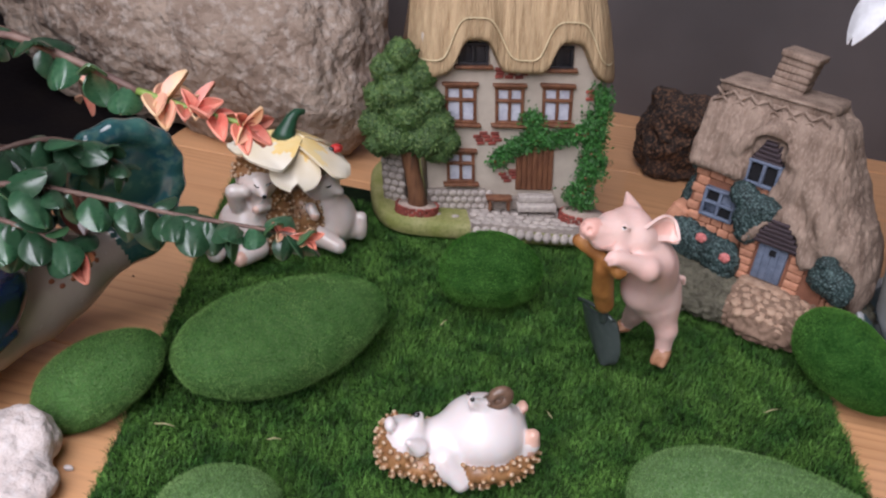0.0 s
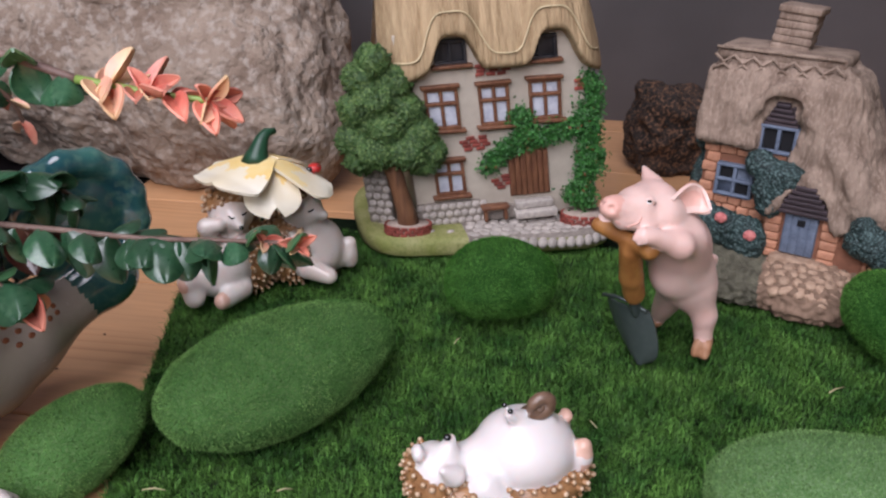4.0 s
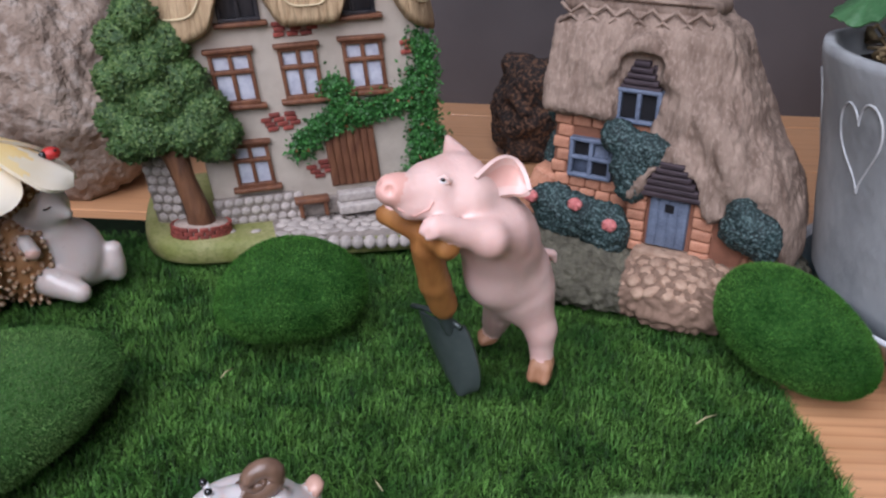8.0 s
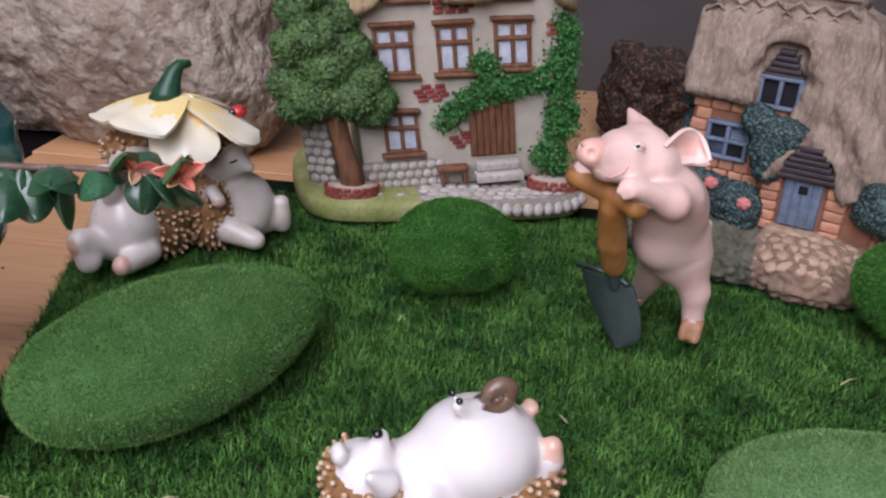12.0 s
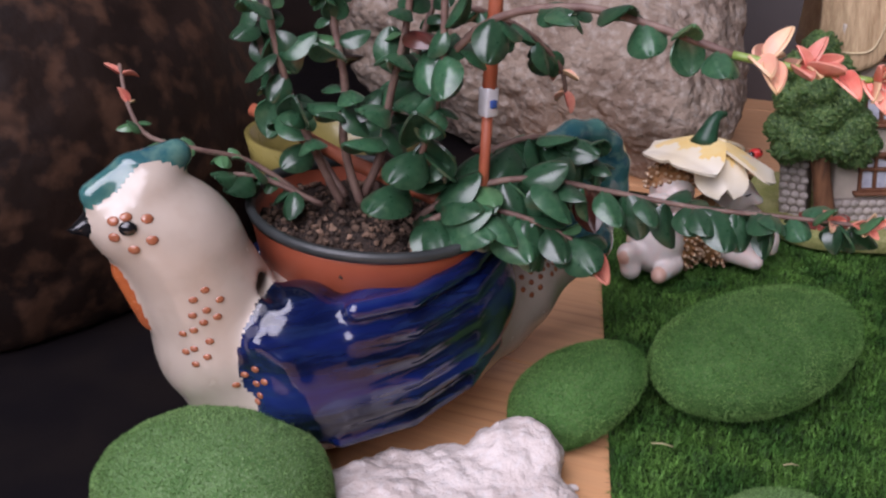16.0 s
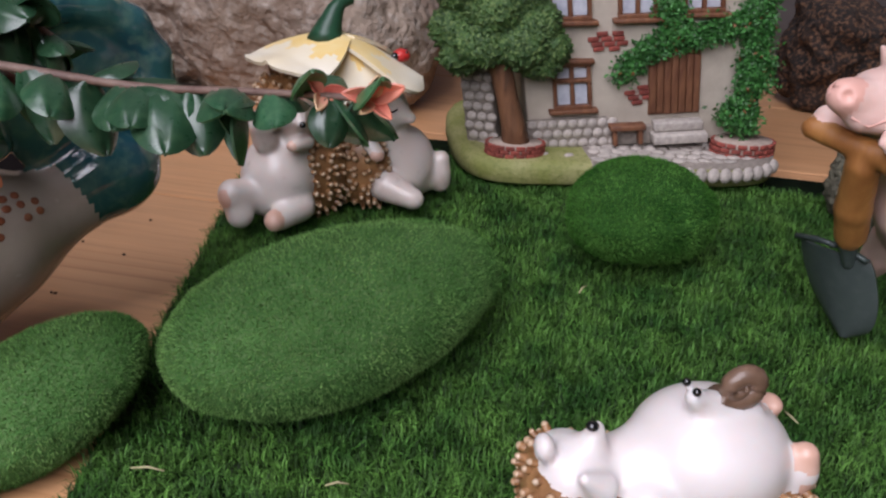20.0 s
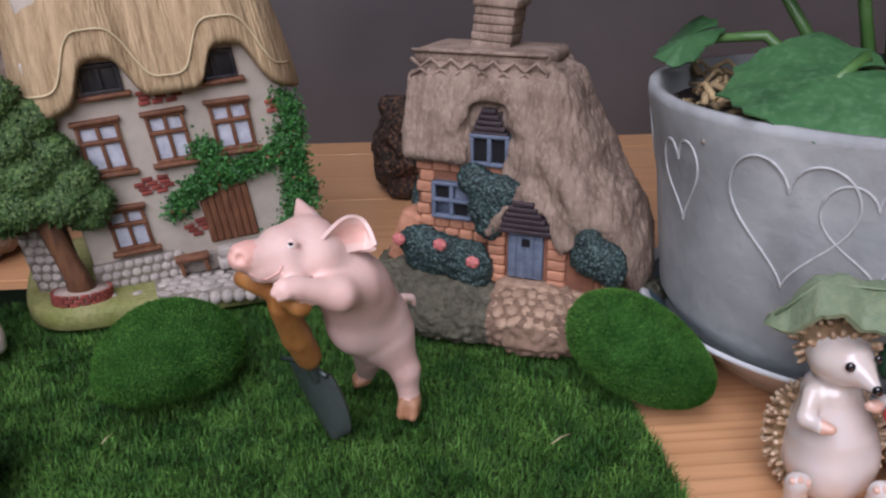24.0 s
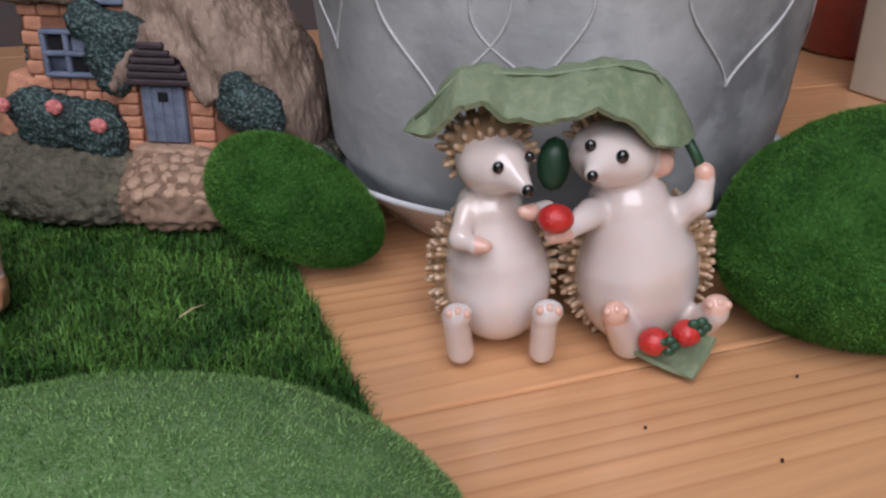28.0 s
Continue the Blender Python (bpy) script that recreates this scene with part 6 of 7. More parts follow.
def lying_hedgehog():
    """A hedgehog on its back with a snail on its belly, in millimetres."""
    p = [E((6.0, 2, 15.0), (15.8, 15, 12.6)), C((-3.0, 1, 12.7), (11.0, 2, 13.0), 9.4, 11.4), E((-22.2, 0, 14.5), (6.4, 8.8, 5.6)), C((-19.0, -1, 15.9), (-18.0, -1, 23.6), 5.0, 1.6, 0, 3), C((-16.6, 0, 12.5), (-6.9, 1, 12.0), 6.2, 9.0),
         E((-23.6, 1, 9.4), (7.2, 11, 9.0), (0, 0, 0), 1, 1), E((7.0, 1, 7.2), (19.5, 15.8, 7.2), (0, -3, 0), 1, 1), E((-12.0, 1, 6.6), (13.5, 13.5, 6.8), (0, 0, 0), 1, 1),
         E((-27.8, -2, 20.6), (2.0, 3, 2.6), (0, 0, 0), 0, 2), C((-9.0, -9, 11.5), (-3.0, -13.4, 4.4), 4.2, 2.8, 0, 4), C((-18.1, -8, 15.6), (-22.0, -9.6, 19.2), 3.2, 1.3),
         C((18.8, -3, 12.5), (22.0, -5, 15.2), 4.8, 2.9), C((22.2, -5, 13.5), (22.2, -5, 18.8), 2.8, 2.5, 3, 2), C((18.5, 8, 15.5), (20.8, 8, 20.4), 4.8, 1.9), E((21.2, 8, 21.4), (1.9, 3, 1.6), (0, 0, 0), 3, 1),
         C((-0.6, -2, 30.6), (3.5, 0, 27.0), 1.9, 2.6, 0, 2), C((3.5, 0, 27.0), (12.0, 1, 25.6), 2.8, 2.4, 0, 2)]
    s = 0.001
    V, Q, M = skin(scaled(p, s), 0.0007, 0.0019)
    V = relax(V, Q, 1, 0.4)
    V[:, 2] = np.maximum(V[:, 2], 0.0)
    ex = [quills(V, Q, M, 1, 900, 0.0019, 0.00115, 7, (0, -0.2, 0))]
    coil = [(k * 0.30 + 3.5, 4.4 - k * 0.115) for k in range(34)]
    spiral = [(8.6 + r * math.cos(a), 0.6 - 1.6 * (1 - r / 4.4), 31.2 + 0.80 * r * math.sin(a) + 0.25 * r * math.cos(a)) for a, r in coil]
    ex += scale_extra([ribbon(spiral, [2.9 - k * 0.06 for k in range(34)], 8, 10), orb((8.6, 0.8, 31.2), (2.6, 2.2, 2.2), 8, 2), ribbon([(-0.4, -2.8, 30.8), (-1.0, -3.2, 32.6)], 0.7, 0), ribbon([(-0.8, -0.6, 30.8), (-1.8, -0.4, 32.8)], 0.7, 0),
                       orb((-1.2, -3.5, 32.8), 0.85, 4), orb((-2.0, -0.5, 33.0), 0.85, 4), orb((-19.2, -2.0, 25.0), (1.3, 1.3, 1.0), 4, 2), ribbon([(-21.5, -8.6, 17.0), (-20.6, -9.2, 15.6), (-19.4, -9.4, 14.8)], 0.4, 3)], s)
    o = solid("hedgehog_figurine", V, Q, M, [M_CREAMLIT] + FIG[1:], None, "", ex)
    o.matrix_world = pose(0.0462, 0.4300, -0.0005, 0, 0, 19)
    tagged(o, "glazed hedgehog lying on its back with a snail", "hedgehog figurine")


pig()
leafy_pair()
petal_pair()
lying_hedgehog()


# ---- hen planter, its pot and plant ----
M_HENWHITE = mat("cream_ceramic_glaze", (0.55, 0.48, 0.41), (0.46, 0.39, 0.32), scale=25, rough=0.24, coat=0.45, c3=(0.40, 0.33, 0.26), mix=0.25)
M_HENBLUE = mat("cobalt_glaze", (0.008, 0.018, 0.120), (0.003, 0.005, 0.016), scale=34, rough=0.14, coat=0.6, spec=0.5, c3=(0.015, 0.035, 0.11), mix=0.4, stretch=(0.3, 1, 2.2), contrast=(0.40, 0.58))
M_HENTEAL = mat("teal_glaze", (0.060, 0.175, 0.140), (0.016, 0.080, 0.115), scale=35, rough=0.14, coat=0.8, c3=(0.14, 0.25, 0.19), mix=0.5)
M_HENORANGE = mat("orange_glaze", (0.50, 0.14, 0.045), (0.38, 0.10, 0.04), scale=120, rough=0.25, coat=0.5)
M_HENDOT = mat("russet_glaze_dot", (0.36, 0.13, 0.065), (0.28, 0.09, 0.045), scale=300, rough=0.2, coat=0.6)
M_TERRA = mat("terracotta_plastic", (0.34, 0.085, 0.040), (0.28, 0.065, 0.03), scale=40, rough=0.45, bump=0.1)
M_RIMBLACK = mat("grey_black_plastic_rim", (0.025, 0.030, 0.030), (0.045, 0.05, 0.05), scale=80, rough=0.4)
M_SOIL = mat("dark_potting_soil", (0.030, 0.018, 0.012), (0.012, 0.008, 0.006), scale=250, rough=0.9, bump=1.0, c3=(0.12, 0.07, 0.045), mix=0.6, bdist=0.002)
M_GRIT = mat("soil_crumbs", (0.16, 0.10, 0.065), (0.05, 0.03, 0.02), scale=150, rough=0.85, island=0.7)
M_LEAF = mat("glossy_dark_leaf", (0.030, 0.095, 0.044), (0.017, 0.058, 0.027), scale=90, rough=0.30, coat=0.12, rnd=0.4, c3=(0.065, 0.14, 0.065), mix=0.4, spec=0.75)
M_LEAFPALE = mat("glossy_mid_leaf", (0.075, 0.18, 0.075), (0.045, 0.12, 0.05), scale=90, rough=0.30, coat=0.12, rnd=0.3, spec=0.75)
M_LEAFRED = mat("maroon_leaf", (0.085, 0.018, 0.016), (0.045, 0.02, 0.012), scale=90, rough=0.3, coat=0.3, rnd=0.3)
M_BRACT = mat("coral_red_bract", (0.56, 0.115, 0.085), (0.68, 0.27, 0.19), scale=140, rough=0.4, rnd=0.2)
M_BRACTPALE = mat("pale_coral_bract", (0.72, 0.33, 0.24), (0.66, 0.46, 0.26), scale=140, rough=0.4, rnd=0.2)
M_STEM = mat("purple_brown_stem", (0.13, 0.075, 0.06), (0.20, 0.13, 0.10), scale=200, rough=0.6, bump=0.3)
M_STEMGREEN = mat("green_stem", (0.22, 0.31, 0.06), (0.17, 0.25, 0.06), scale=200, rough=0.4)
M_STAKE = mat("terracotta_stake", (0.44, 0.125, 0.06), (0.37, 0.10, 0.05), scale=60, rough=0.5)
M_TAG = mat("white_plastic_tag", (0.70, 0.72, 0.74), rough=0.4)
M_TAGBLUE = mat("blue_print", (0.04, 0.10, 0.35), rough=0.4)

HEN = pose(-0.155, 0.4067, -0.0062, 0, 0, 57)


def hen():
    p = [E((-0.08, 0, 0.33), (0.49, 0.335, 0.33)), E((-0.24, 0, 0.30), (0.42, 0.33, 0.29)), C((-0.716, 0, 0.936), (-0.745, 0, 0.886), 0.093, 0.126), C((-0.691, 0, 0.963), (-0.632, 0, 0.802), 0.088, 0.154), C((-0.648, 0, 0.806), (-0.515, 0, 0.46), 0.164, 0.203), C((-0.534, 0, 0.447), (-0.418, 0, 0.30), 0.200, 0.235),
         C((0.253, 0, 0.27), (0.56, 0, 0.330), 0.250, 0.180), C((0.458, 0, 0.25), (0.766, 0, 0.365), 0.176, 0.104), E((0.90, 0, 0.42), (0.150, 0.12, 0.120), (0, -10, 0), 2, 0.05), E((0.850, 0.02, 0.63), (0.205, 0.05, 0.210), (0, 0, 0), 2, 0.03),
         C((-0.841, 0, 0.969), (-0.742, 0, 1.020), 0.037, 0.040, 2, 0.02), C((-0.742, 0, 1.020), (-0.618, 0, 1.041), 0.040, 0.042, 2, 0.02), C((-0.866, 0, 0.891), (-0.909, 0, 0.884), 0.034, 0.012, 3, 0.012), C((-0.795, 0, 0.745), (-0.740, 0, 0.585), 0.034, 0.036, 4, 0.02)]
    for k in range(10):  # rim of the curled tail
        a0, a1 = radians(-60 + 26 * k), radians(-60 + 26 * (k + 1))
        p.append(C((0.850 + 0.232 * math.cos(a0), 0, 0.640 + 0.235 * math.sin(a0)), (0.850 + 0.232 * math.cos(a1), 0, 0.640 + 0.235 * math.sin(a1)), 0.048, 0.048, 2, 0.02))
    p += [E((-0.09, -0.26, 0.41), (0.45, 0.125, 0.245), (0, -8, 0), 1, 0.05), E((0.20, -0.22, 0.52), (0.17, 0.11, 0.15), (0, -20, 0), 1, 0.05), E((-0.09, 0.26, 0.41), (0.45, 0.125, 0.245), (0, -8, 0), 1, 0.05)]
    p += [E((-0.385, -0.175, 0.480), (0.185, 0.140, 0.185), (0, -20, 0), 1, 0.03)]
    roll = [(-0.520, -0.230, 0.545), (-0.470, -0.272, 0.500), (-0.430, -0.300, 0.420), (-0.410, -0.305, 0.330), (-0.360, -0.285, 0.230)]
    p += [C(a, b, 0.040, 0.040, 1, 0.012) for a, b in zip(roll, roll[1:])]  # rolled fore edge of the wing
    for k in range(6):  # feather ridges, sweeping up towards the tail
        z = 0.22 + 0.082 * k
        dy = 0.010 * abs(k - 2.5)
        q = [(-0.33 + 0.012 * k, -0.345 + dy, z - 0.02), (-0.10, -0.378 + dy, z - 0.015), (0.12, -0.360 + dy, z + 0.03), (0.29, -0.285 + dy, z + 0.085)]
        p += [C(a, b, 0.030, 0.030, 1, 0.012) for a, b in zip(q, q[1:])]
    p += [cut(E((0.0, 0.05, 0.86), (0.395, 0.33, 0.46))), cut(C((-0.455, -0.5, 0.66), (-0.455, 0.0, 0.66), 0.028))]
    V, Q, M = skin(scaled(p, 0.1), 0.0012, 0.0045)
    V = relax(V, Q, 2, 0.45)
    V[:, 2] = np.maximum(V[:, 2], 0.0)
    N = normals_of(V, Q)
    ex = []
    def dot(target, r, mi=5):
        t = np.array(target) * 0.1
        i = np.argmin(((V - t) ** 2).sum(1) - 0.0004 * (N[:, 1] < -0.1))
        q = Vector(N[i]).to_track_quat("Z", "Y").to_euler()
        ex.append(orb(V[i] + N[i] * 0.0001, (r * 0.1, r * 0.082, r * 0.035), mi, 2, [math.degrees(a) for a in q]))
    def flower(c, R, r):
        dot(c, r)
        for k in range(6):
            a = k * math.pi / 3 + 0.3
            dot((c[0] + R * math.cos(a), c[1], c[2] + R * math.sin(a)), r)
    for c in ((-0.560, -0.25, 0.42), (-0.650, -0.20, 0.66), (-0.690, -0.17, 0.54), (0.53, -0.18, 0.43), (0.65, -0.14, 0.455)):
        flower(c, 0.050, 0.0125)
    eye = (-0.815, -0.16, 0.915)
    dot(eye, 0.024, 3)
    for k in range(6):
        a = k * math.pi / 3 + 0.5
        dot((eye[0] + 0.072 * math.cos(a), eye[1], eye[2] + 0.070 * math.sin(a)), 0.016, 5)
    t = thing("hen_planter", HEN, "glazed ceramic hen planter with cobalt wings and teal crest", "planter")
    mid = V[Q].mean(1)
    for name, pick, material, label in (("body", M == 0, M_HENWHITE, "cream glazed body"), ("wing", (M == 1) & (mid[:, 1] < 0), M_HENBLUE, "folded cobalt blue wing"), ("wing", (M == 1) & (mid[:, 1] >= 0), M_HENBLUE, "folded cobalt blue wing"),
                                        ("crest", (M == 2) & (mid[:, 0] < 0), M_HENTEAL, "teal glazed crest"), ("tail", (M == 2) & (mid[:, 0] >= 0), M_HENTEAL, "curled teal tail"), ("beak", M == 3, M_INK, "black beak"), ("wattle", M == 4, M_HENORANGE, "orange wattle")):
        used, flat = np.unique(Q[pick], return_inverse=True)
        me = mesh_from(name, V[used].tolist(), flat.reshape(-1, 4).tolist())
        ob = finish(name, me, material, t, label)
        me.normals_split_custom_set_from_vertices(N[used].tolist())
        if name == "body":
            body = ob
    for ev, ef, em in ex:
        me = mesh_from("eye" if em == 3 else "dot", np.asarray(ev).tolist(), ef)
        finish("eye" if em == 3 else "dot", me, M_INK if em == 3 else M_HENDOT, body, "glossy black eye" if em == 3 else "")


def nursery_pot():
    m = HEN @ pose(0.0, 0.006, 0.0415, 3.5, 2.0, 0)
    t = thing("nursery_pot", m, "terracotta plastic nursery pot with a dark rim", "flower pot")
    bm = bmesh.new()
    lathe(bm, [(0, 0), (0.026, 0), (0.030, 0.006), (0.0355, 0.024), (0.0362, 0.0245), (0.0382, 0.033), (0.0392, 0.0335), (0.0392, 0.031), (0.034, 0.008), (0, 0.006)], 72)
    part("body", bm, M_TERRA, t, "reddish brown ribbed plastic")
    bm = bmesh.new()
    lathe(bm, [(0.0385, 0.0325), (0.0402, 0.0328), (0.0408, 0.0343), (0.0402, 0.0358), (0.0385, 0.0358), (0.0376, 0.0340), (0.0380, 0.0325)], 72)
    part("rim", bm, M_RIMBLACK, t, "dark grey plastic rim")
    # soil with crumbs
    bm = bmesh.new()
    n = 44
    vs = [[None] * (n + 1) for _ in range(n + 1)]
    for i in range(n + 1):
        for j in range(n + 1):
            u, v = 2 * i / n - 1, 2 * j / n - 1
            x, y = u * math.sqrt(1 - v * v / 2), v * math.sqrt(1 - u * u / 2)
            vs[i][j] = bm.verts.new((x * 0.0376, y * 0.0376, 0.0265 + 0.0022 * noise.noise((x * 4, y * 4, 0)) + 0.0016 * noise.noise((x * 14, y * 14, 2)) + 0.003 * (1 - x * x - y * y)))
    for i in range(n):
        for j in range(n):
            bm.faces.new((vs[i][j], vs[i + 1][j], vs[i + 1][j + 1], vs[i][j + 1]))
    soil = part("soil", bm, M_SOIL, t, "dark crumbly potting soil")
    rng = np.random.default_rng(21)
    V, F = [], []
    bmx = bmesh.new()
    bmesh.ops.create_icosphere(bmx, subdivisions=1, radius=1)
    bmx.verts.index_update()
    ico = np.array([v.co[:] for v in bmx.verts])
    icf = [tuple(v.index for v in fc.verts) for fc in bmx.faces]
    bmx.free()
    for i in range(900):
        r, a = 0.0372 * math.sqrt(rng.random()), rng.uniform(0, 6.28)
        x, y = r * math.cos(a), r * math.sin(a)
        s = rng.uniform(0.0003, 0.0012) * (1.6 if rng.random() < 0.06 else 1)
        z = 0.0275 + 0.0022 * noise.noise((x / 0.0376 * 4, y / 0.0376 * 4, 0)) + 0.003 * (1 - (r / 0.0376) ** 2)
        n0 = len(V)
        V += (ico * rng.uniform(0.6, 1.3, 3) * s * (1 + 0.3 * rng.normal(0, 1, (12, 1))) + (x, y, z)).tolist()
        F += [tuple(k + n0 for k in fc) for fc in icf]
    tagged(finish("soil_grit", mesh_from("soil_grit", V, F), M_GRIT, soil, "loose bark crumbs and grit", smooth=False), kind="stuff")


def leaf_mesh(name, L, W, cup, droop, material):
    """A thick oval leaf with a point, along +x, upper side +z."""
    nu, nv = 12, 8
    def fn(u, v):
        w = (v - 0.5) * 2
        half = W * math.sin(math.pi * min(0.999, u ** 0.85) * 0.985 + 0.02) ** 0.62 * (1 - 0.2 * u)
        return (L * u - droop * 0.25 * L * u * u, half * w, cup * half * (w * w) * 0.9 - droop * L * u * u - 0.0004 * math.exp(-(w * 6) ** 2) * 2)
    V, F, M = sheet(fn, nu, nv, 0.0007, 0)
    me = mesh_from(name, V.tolist(), F)
    me.materials.append(material)
    me.shade_smooth()
    return me


def plant():
    t = thing("trailing_plant", HEN @ pose(0.0, 0.006, 0.068), "trailing plant with glossy dark leaves and coral tips", "plant")
    inv = t.matrix_world.inverted()
    kinds = {"dark": [leaf_mesh("leaf", 0.0150, 0.0066, -0.8, d, M_LEAF) for d in (0.15, 0.3, 0.45)], "pale": [leaf_mesh("leaf", 0.012, 0.0050, -0.7, d, M_LEAFPALE) for d in (0.1, 0.35)],
             "red": [leaf_mesh("leaf", 0.0135, 0.0052, -0.5, d, M_LEAFRED) for d in (0.2, 0.4)], "bract": [leaf_mesh("bract", 0.0125, 0.0034, 0.8, d, M_BRACT) for d in (-0.1, 0.2)], "light": [leaf_mesh("bract", 0.0105, 0.0036, 0.8, d, M_BRACTPALE) for d in (-0.2, 0.1)]}
    rng = random.Random(17)
    W = lambda x, y, z: inv @ Vector((x * 0.1, y * 0.1, z * 0.1))
    def smooth_path(pts, n):
        pts = [Vector(q) for q in pts]
        out = []
        for i in range(n):
            u = i / (n - 1) * (len(pts) - 1)
            k = min(int(u), len(pts) - 2)
            f = u - k
            p0, p1, p2, p3 = pts[max(0, k - 1)], pts[k], pts[k + 1], pts[min(len(pts) - 1, k + 2)]
            out.append(0.5 * ((2 * p1) + (p2 - p0) * f + (2 * p0 - 5 * p1 + 4 * p2 - p3) * f * f + (3 * p1 - p0 - 3 * p2 + p3) * f ** 3))
        return out
    def branch(pts, r0, r1, leaves, kind, size=1.0, start=0.08, tip=0.0, green=False, hang=0.3):
        path = smooth_path([W(*q) for q in pts], max(12, leaves * 2))
        n = len(path)
        bm = bmesh.new()
        tube(bm, path, [r0 + (r1 - r0) * i / (n - 1) for i in range(n)], 7)
        stem = part("stem", bm, M_STEMGREEN if green else M_STEM, t)
        for k in range(leaves):
            u = start + (1 - start) * (k + 0.5) / leaves
            i = min(n - 2, int(u * (n - 1)))
            p = path[i]
            d = (path[i + 1] - path[i]).normalized()
            up = Vector((0, 0, 1))
            side = d.cross(up)
            side = side.normalized() if side.length > 0.2 else Vector((math.cos(k * 2.2), math.sin(k * 2.2), 0))
            for sgn in (1, -1):
                roll = rng.uniform(-0.5, 0.5) + (0.9 if (k % 2) else 0)
                out = (side * sgn * math.cos(roll) + up * math.sin(roll) * rng.choice((1, -hang * 2)) + d * rng.uniform(0.2, 0.9)).normalized()
                out = (out + Vector((0, 0, -hang * rng.uniform(0, 1.0)))).normalized()
                nrm = (up + Vector((rng.uniform(-0.5, 0.5), rng.uniform(-0.5, 0.5), 0))).normalized()
                y = nrm.cross(out)
                if y.length < 0.1:
                    y = side
                y.normalize()
                z = out.cross(y)
                kk = kind
                if u > 1 - tip:
                    kk = rng.choice(("bract", "light", "bract"))
                elif rng.random() < 0.10 and kind == "dark":
                    kk = rng.choice(("red", "pale"))
                o = new("bract" if kk in ("bract", "light") else "leaf", rng.choice(kinds[kk]))
                o.parent = t
                s = size * rng.uniform(0.75, 1.15) * (1 - 0.35 * u if tip == 0 else 1 - 0.25 * u)
                o.matrix_basis = Matrix(((out.x, y.x, z.x, p.x), (out.y, y.y, z.y, p.y), (out.z, y.z, z.z, p.z), (0, 0, 0, 1))) @ Matrix.Diagonal((s, s, s, 1))
        return stem
    def star(q, axis, count, size):
        """A rosette of pointed bracts round the end of a shoot."""
        p, ax = W(*q), (inv.to_3x3() @ Vector(axis)).normalized()
        a = ax.orthogonal().normalized()
        b = ax.cross(a)
        for k in range(count):
            t0 = 2 * math.pi * k / count + rng.uniform(-0.2, 0.2)
            out = (a * math.cos(t0) + b * math.sin(t0) + ax * rng.uniform(0.35, 0.8)).normalized()
            y = ax.cross(out).normalized()
            z = out.cross(y)
            o = new("bract", rng.choice(kinds["bract" if k % 3 else "light"]))
            o.parent = t
            sc = size * rng.uniform(0.85, 1.1)
            o.matrix_basis = Matrix(((out.x, y.x, z.x, p.x), (out.y, y.y, z.y, p.y), (out.z, y.z, z.z, p.z), (0, 0, 0, 1))) @ Matrix.Diagonal((sc, sc, sc, 1))
    # upright stems
    branch([(-1.66, 4.03, 0.70), (-1.70, 3.98, 0.85), (-1.76, 3.93, 1.05), (-1.80, 3.90, 1.30), (-1.83, 3.9, 1.6)], 0.0014, 0.001, 9, "dark", 1.05, 0.34)
    branch([(-1.60, 4.05, 0.70), (-1.64, 4.02, 0.90), (-1.62, 4.0, 1.10), (-1.66, 4.0, 1.35), (-1.66, 4.0, 1.65)], 0.0015, 0.001, 10, "dark", 1.0, 0.36)
    branch([(-1.62, 4.08, 0.70), (-1.54, 4.06, 0.86), (-1.50, 4.05, 1.05), (-1.44, 4.05, 1.30), (-1.42, 4.05, 1.6)], 0.0015, 0.001, 9, "dark", 1.1, 0.34)
    branch([(-1.55, 4.05, 0.70), (-1.42, 4.00, 0.82), (-1.34, 3.97, 1.0), (-1.30, 3.97, 1.2), (-1.30, 3.98, 1.5)], 0.0014, 0.001, 9, "dark", 1.15, 0.2, hang=0.8)
    branch([(-1.68, 4.1, 0.70), (-1.80, 4.1, 0.86), (-1.92, 4.08, 1.05), (-1.98, 4.06, 1.35)], 0.0013, 0.001, 8, "dark", 1.05, 0.32, hang=0.6)
    branch([(-1.60, 4.15, 0.70), (-1.58, 4.25, 0.95), (-1.50, 4.3, 1.2), (-1.42, 4.35, 1.5)], 0.0013, 0.001, 8, "dark", 1.0, 0.2)
    # drooping branch over the hen's tail, ending in a coral tip
    branch([(-1.40, 4.02, 0.70), (-1.26, 4.06, 0.80), (-1.08, 4.14, 0.84), (-0.86, 4.24, 0.80), (-0.60, 4.28, 0.775), (-0.38, 4.27, 0.790), (-0.16, 4.258, 0.803)], 0.0012, 0.0006, 26, "dark", 1.15, 0.04, 0.0, hang=0.6)
    star((-0.152, 4.255, 0.805), (0.6, -0.75, 0.3), 5, 0.46)
    star((-0.24, 4.26, 0.800), (0.6, -0.6, 0.5), 3, 0.4)
    branch([(-1.36, 4.00, 0.70), (-1.24, 4.02, 0.76), (-1.10, 4.06, 0.75), (-0.97, 4.10, 0.70), (-0.88, 4.14, 0.64)], 0.0012, 0.0006, 15, "dark", 1.2, 0.05, 0.06, hang=1.0)
    branch([(-1.42, 4.12, 0.71), (-1.28, 4.28, 0.84), (-1.16, 4.42, 0.88), (-1.05, 4.52, 0.84), (-0.95, 4.58, 0.76)], 0.0012, 0.0007, 18, "dark", 1.15, 0.05, hang=0.7)
    # arching branch with the large coral tip
    branch([(-1.42, 4.05, 1.05), (-1.20, 4.0, 1.30), (-0.95, 3.98, 1.37), (-0.74, 3.97, 1.34), (-0.55, 3.965, 1.29)], 0.0012, 0.0010, 9, "dark", 1.0, 0.05, hang=0.7)
